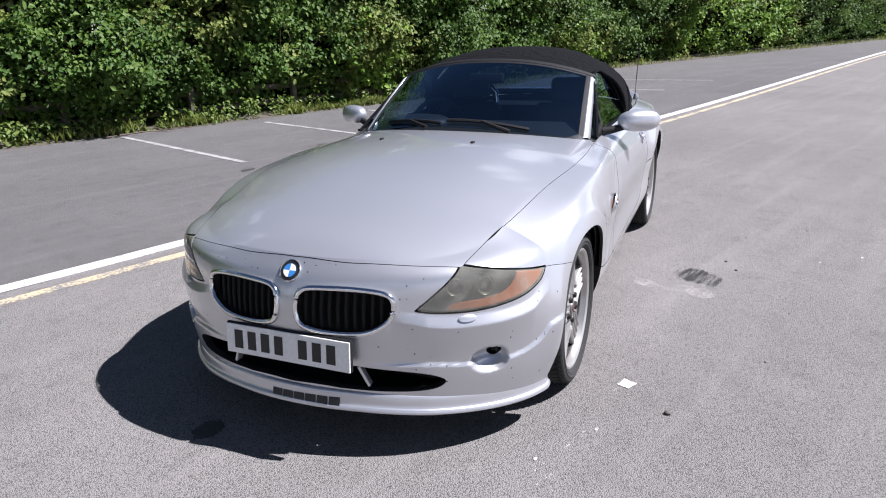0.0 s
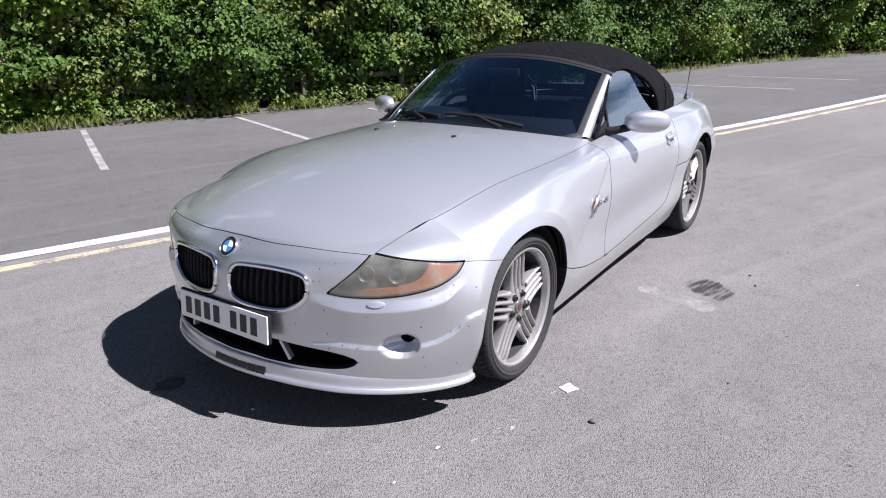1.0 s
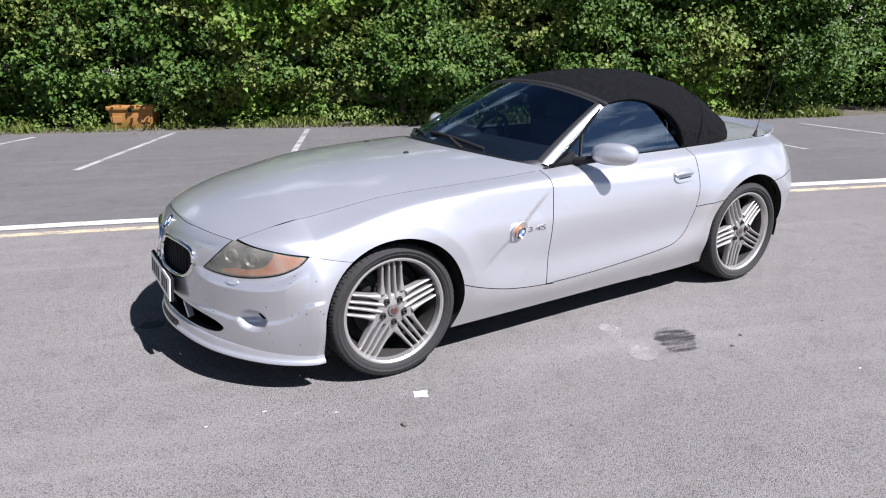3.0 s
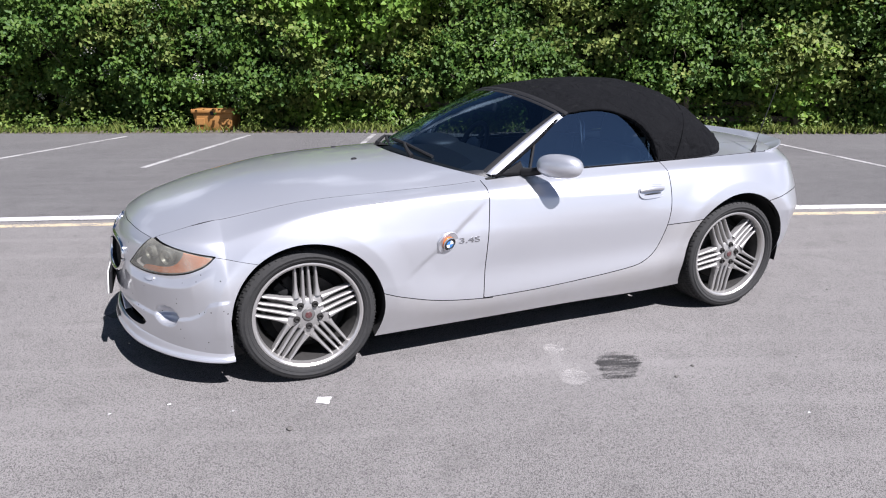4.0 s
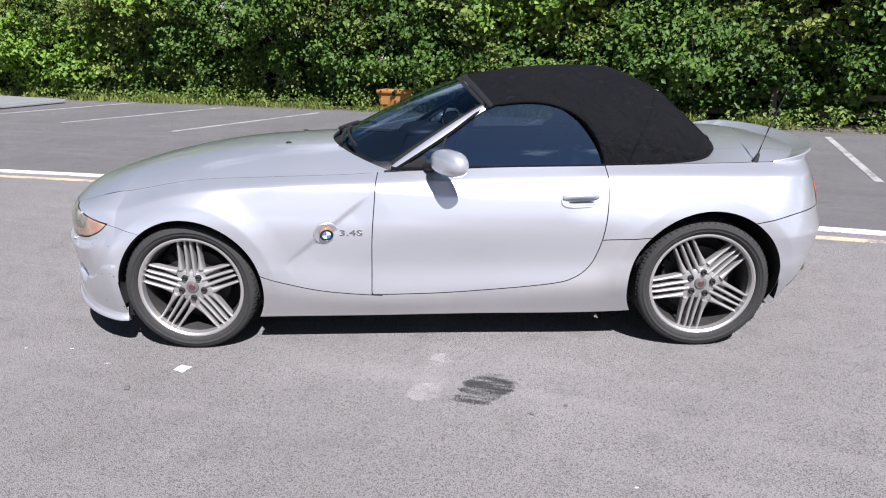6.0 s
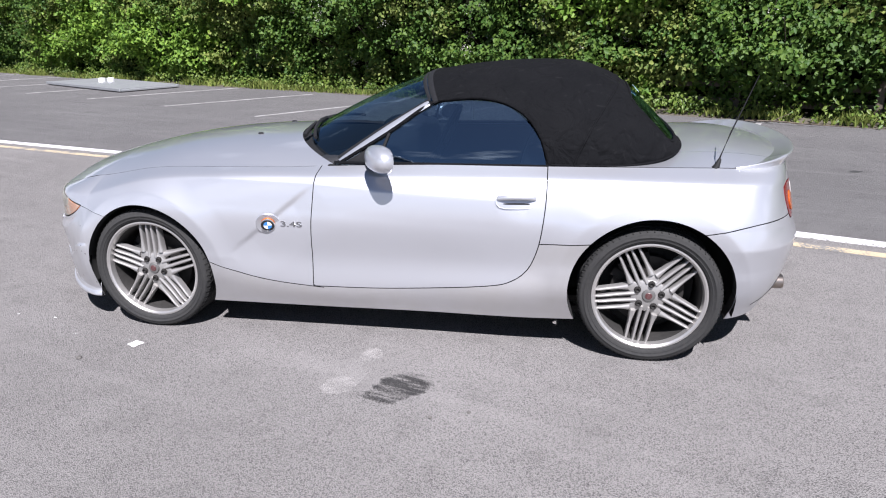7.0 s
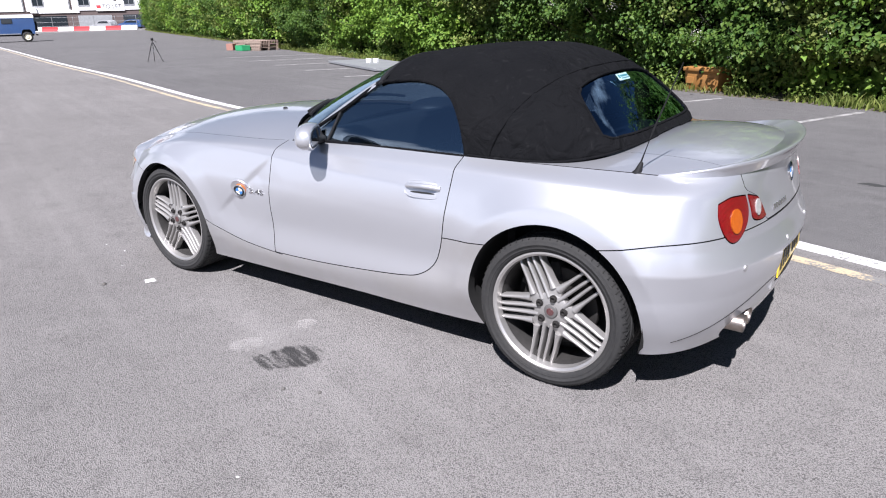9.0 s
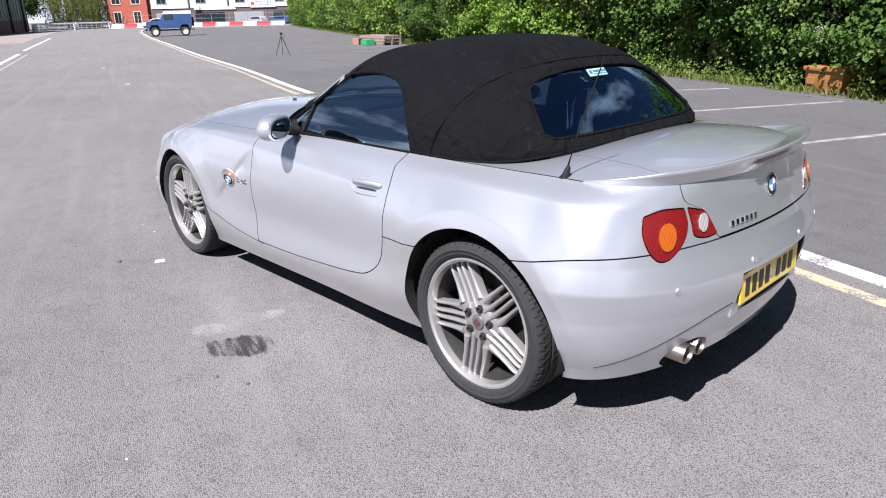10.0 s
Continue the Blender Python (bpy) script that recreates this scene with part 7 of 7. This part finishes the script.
# ---- red and white barrier, mesh fence ----
RED = material("barrier_red", (0.50, 0.045, 0.05), 0.5, grain=0.2, grain_scale=5, wear=0.3, wear_scale=1)
BWHITE = material("barrier_white", (0.78, 0.77, 0.75), 0.5, grain=0.2, grain_scale=5, wear=0.2, wear_scale=1)
A, B = Vector((-97.5, 59.6, 0)), Vector((-124, 41.5, 0))
N = 13
for k in range(N):
    c = A.lerp(B, (k + 0.5) / N)
    ang = math.degrees(math.atan2(B.y - A.y, B.x - A.x))
    b = thing("barrier_block", "red plastic road barrier block in a row" if k % 2 else "white plastic road barrier block in a row", "barrier", Matrix.Translation(c) @ pose(0, 0, 0, 0, 0, ang), "row of barrier blocks")
    ln = (B - A).length / N - 0.05
    part("body", merged(slab([(-0.28, 0), (0.28, 0), (0.24, 0.18), (0.10, 0.30), (0.08, 0.62), (-0.08, 0.62), (-0.10, 0.30), (-0.24, 0.18)], ln, pose(-ln / 2, 0, 0, 90, 0, 90), 0.0)), RED if k % 2 else BWHITE, b)
fence = thing("mesh_fence", "grey wire mesh fence behind the barrier", "fence")
A2, B2 = A + Vector((-2.5, 1.5, 0)), B + Vector((-1.5, 3.0, 0))
for k in range(10):
    c = A2.lerp(B2, k / 9)
    part("post", tube([c, c + Vector((0, 0, 2.1))], 0.04, 8), GALV, fence, "", True)
for h in (0.12, 0.7, 1.3, 2.0):
    part("rail", tube([A2 + Vector((0, 0, h)), B2 + Vector((0, 0, h))], 0.016, 6), GALV, fence)
gate = thing("yard_gate", "low pale metal gate across the yard's entrance", "gate")
A3, B3 = Vector((-112, 26.5, 0)), Vector((-126, 42.0, 0))
for h in (0.25, 0.6, 1.0):
    part("gate_rail", tube([A3 + Vector((0, 0, h)), B3 + Vector((0, 0, h))], 0.15 if h > 0.9 else 0.07, 6), BWHITE, gate)
for k in range(15):
    c = A3.lerp(B3, k / 14)
    part("gate_bar", tube([c, c + Vector((0, 0, 1.05))], 0.06 if k % 7 else 0.42, 6), BWHITE, gate)

# ---- buildings ----
def place(a, b):
    """A pose at a, its x axis running towards b."""
    d = (Vector(b) - Vector(a)).normalized()
    return Matrix.Translation(a) @ Matrix(((d.x, -d.y, 0, 0), (d.y, d.x, 0, 0), (0, 0, 1, 0), (0, 0, 0, 1)))


BRICK = material("red_brick_far", (0.34, 0.085, 0.055), 0.9, grain=0.5, grain_scale=12, wear=0.4, wear_scale=1, tint=(0.22, 0.07, 0.05))
STONE = material("cream_stone", (0.52, 0.45, 0.33), 0.8, grain=0.3, grain_scale=6)
CLAD = material("green_cladding", (0.13, 0.19, 0.15), 0.6, 0.1, grain=0.2, grain_scale=3, wear=0.4, wear_scale=0.5)
DARKB = material("dark_brick", (0.10, 0.075, 0.07), 0.85, grain=0.4, grain_scale=6)
ROOFING = material("slate", (0.07, 0.07, 0.08), 0.8, grain=0.4, grain_scale=3)


def house(name, label, a, b, depth, height, mat):
    t = thing(name, label, "building", place(a, b))
    w = (Vector(b) - Vector(a)).length
    part("wall", box(w, depth, height, pose(w / 2, depth / 2, height / 2)), mat, t)
    part("roof", slab([(-0.4, height), (depth + 0.4, height), (depth / 2, height + 2.2)], w + 0.6, pose(-0.3, 0, 0, 90, 0, 90)), ROOFING, t)
    return t, w


def window(t, x, z, w, h, surround, proud=0.0):
    f = part("window", merged(box(w + 0.3, 0.12, 0.15, pose(x, -0.04 - proud, z - h / 2 - 0.07)), box(w + 0.3, 0.12, 0.15, pose(x, -0.04 - proud, z + h / 2 + 0.07)), box(0.15, 0.12, h, pose(x - w / 2 - 0.07, -0.04 - proud, z)), box(0.15, 0.12, h, pose(x + w / 2 + 0.07, -0.04 - proud, z))), surround, t)
    part("pane", box(w, 0.04, h, pose(x, -0.01 - proud, z)), DARK_GLASS, f)
    part("glazing_bar", box(0.06, 0.06, h, pose(x, -0.03 - proud, z)), surround, f)


t, w = house("brick_building", "red brick building with cream window surrounds", (-134.5, 45.0, 0), (-128.5, 49.8, 0), 9, 8, BRICK)
for xx in (1.7, 5.6):
    window(t, xx, 1.7, 1.3, 1.9, STONE)
    window(t, xx, 4.9, 1.6, 1.6, STONE)
t, w = house("panel_building", "long building with white panels over dark shopfronts", (-128.0, 50.2, 0), (-108.0, 71.0, 0), 9, 7.6, DARKB)
for k in range(4):
    xx = w * (k + 0.5) / 4
    part("white_panel", box(w / 4 - 0.5, 0.16, 3.6, pose(xx, -0.07, 4.9)), WHITE, t)
    part("panel_rib", box(0.1, 0.2, 3.6, pose(xx + w / 8 - 0.1, -0.08, 4.9)), GALV, t)
    window(t, xx - 1.4, 4.6, 1.6, 1.3, GALV, 0.14)
    part("shopfront", box(w / 4 - 1.8, 0.1, 2.2, pose(xx, -0.03, 1.2)), DARK_GLASS if k % 2 else GALV, t)
part("canopy", slab([(-3.6, 2.75), (3.6, 2.75), (3.6, 2.95), (0, 3.75), (-3.6, 2.95)], 0.3, pose(w * 0.42, 0.1, 0, 90, 0, 0)), WHITE, t)
sign = part("sign_board", box(4.6, 0.1, 1.5, pose(w * 0.72, -0.22, 3.7), 0.02), WHITE, t, "white sign with red mark and letters")
txt = bpy.data.curves.new("letting_words", "FONT")
txt.body, txt.size, txt.extrude = "TO LET", 0.95, 0.01
tmp = new("letting_words", txt)
me = bpy.data.meshes.new_from_object(tmp.evaluated_get(bpy.context.evaluated_depsgraph_get()))
bpy.data.objects.remove(tmp)
me.materials.clear(); me.materials.append(INK)
words = new("sign_words", me)
words.parent = sign
words.matrix_local = pose(w * 0.72 - 1.3, -0.29, 3.35, 90, 0, 0)
part("sign_mark", box(0.7, 0.02, 0.5, pose(w * 0.72 - 1.85, -0.28, 3.65)), RED, sign)
part("air_unit", box(1.0, 0.5, 0.8, pose(w * 0.30, -0.3, 3.2), 0.05), WHITE, t)
t, w = house("dark_building", "dark-fronted building at the yard's end", (-107.5, 71.6, 0), (-103, 76.5, 0), 8, 7.0, DARKB)
window(t, 2.0, 4.5, 1.4, 1.4, GALV)
window(t, 4.6, 4.5, 1.4, 1.4, GALV)
# green clad shed
A, B = (-78.0, 7.5, 0), (-111.5, 25.5, 0)
t = thing("metal_shed", "green ribbed metal shed on a dark brick base", "building", place(A, B))
w = (Vector(B) - Vector(A)).length
part("base_wall", box(w, 14.1, 1.6, pose(w / 2, 7.0, 0.8)), DARKB, t)
part("clad_wall", box(w + 0.06, 14.2, 6.4, pose(w / 2, 7.0, 4.8)), CLAD, t)
for k in range(int(w / 1.2)):
    part("rib", box(0.09, 0.10, 6.4, pose(0.6 + 1.2 * k, -0.13, 4.8)), CLAD, t)
for k in range(3):
    part("downpipe", box(0.25, 0.22, 8.0, pose(w - 1.6 - 6.0 * k, -0.2, 4.0)), BLACK, t)
part("roof", slab([(-0.5, 8.0), (14.6, 8.0), (7, 10.0)], w + 0.6, pose(-0.3, 0, 0, 90, 0, 90)), ROOFING, t)


# ---- trees at the yard's end ----
BARK = material("bark", (0.10, 0.08, 0.06), 0.95, grain=0.6, grain_scale=8, tint=(0.05, 0.04, 0.03), bump=0.6, bump_scale=20)


def tree(name, label, x, y, height, spread, droop, leaf, seed):
    """A tapered trunk with limbs, and leaves in uneven tufts; with droop, hanging strands."""
    r = np.random.default_rng(seed)
    t = thing(name, label, "tree", pose(x, y, 0))
    part("trunk", tube([(0, 0, 0), (0.1, 0.05, height * 0.25), (0.0, 0.15, height * 0.5), (0.1, 0.1, height * 0.8)], height * 0.035, 10, 0.3), BARK, t, "", True)
    tips = []
    for k in range(16):
        a = r.uniform(0, 2 * math.pi)
        z0 = height * r.uniform(0.3, 0.75)
        e = Vector((math.cos(a) * spread * r.uniform(0.4, 1), math.sin(a) * spread * r.uniform(0.4, 1), height * r.uniform(0.6, 1.0)))
        part("limb", tube([(0, 0.1, z0), Vector((0, 0.1, z0)).lerp(e, 0.5) + Vector((0, 0, 0.4)), e], height * 0.010, 6, 0.3), BARK, t, "", True)
        tips.append(np.array(e))
    tips = np.array(tips)
    n = 420
    c = tips[r.integers(0, len(tips), n)] * r.uniform(0.6, 1.05, (n, 1)) + r.normal(0, spread * 0.16, (n, 3))
    per = 36
    if droop:
        u = r.random((n, per, 1))
        pos = c[:, None] + np.concatenate([r.normal(0, 0.12, (n, per, 2)), -u * np.minimum(c[:, None, 2:] - 0.7, height * 0.6)], 2)
        axis = r.normal(0, 0.6, (n, per, 3))
    else:
        pos = c[:, None] + r.normal(0, 0.35, (n, per, 3))
        axis = r.normal(0, 0.5, (n, per, 3)) + (0, 0, 0.8)
    pos, axis = pos.reshape(-1, 3), axis.reshape(-1, 3)
    L = r.uniform(0.2, 0.4, len(pos))
    ob = rosettes("crown", pos, axis, L, L * (0.35 if droop else 0.8), leaf, t, "", 2.0 if droop else 0.35)


WILLOW = leaf_material("willow_leaf", (0.10, 0.13, 0.03), (0.24, 0.26, 0.08))
tree("willow_tree", "weeping willow with long hanging strands", -131, 37.5, 11, 4.2, True, WILLOW, 3)
tree("willow_tree", "weeping willow with long hanging strands", -137, 44.0, 10, 3.0, True, WILLOW, 4)
tree("broadleaf_tree", "green broadleaf tree beside the shed", -135, 31.0, 12, 4.5, False, LEAF["dark"], 5)
tree("broadleaf_tree", "green broadleaf tree behind the buildings", -101, 82.0, 11, 5.0, False, LEAF["bright"], 6)
tree("broadleaf_tree", "green broadleaf tree behind the buildings", -142, 40.0, 13, 5.0, False, LEAF["dull"], 7)
tree("broadleaf_tree", "low dark green tree beside the shed", -127, 28.6, 7.5, 3.6, False, LEAF["dark"], 31)
for k, (x, y, hgt) in enumerate([(-146, 20, 14), (-150, 31, 15), (-149, 47, 14), (-147, 55, 15), (-133, 24, 12), (-126, 78, 13)]):
    tree("broadleaf_tree", "tall green broadleaf tree behind the yard's end", x, y, hgt, 5.5, False, LEAF["dark" if k % 2 else "dull"], 20 + k)
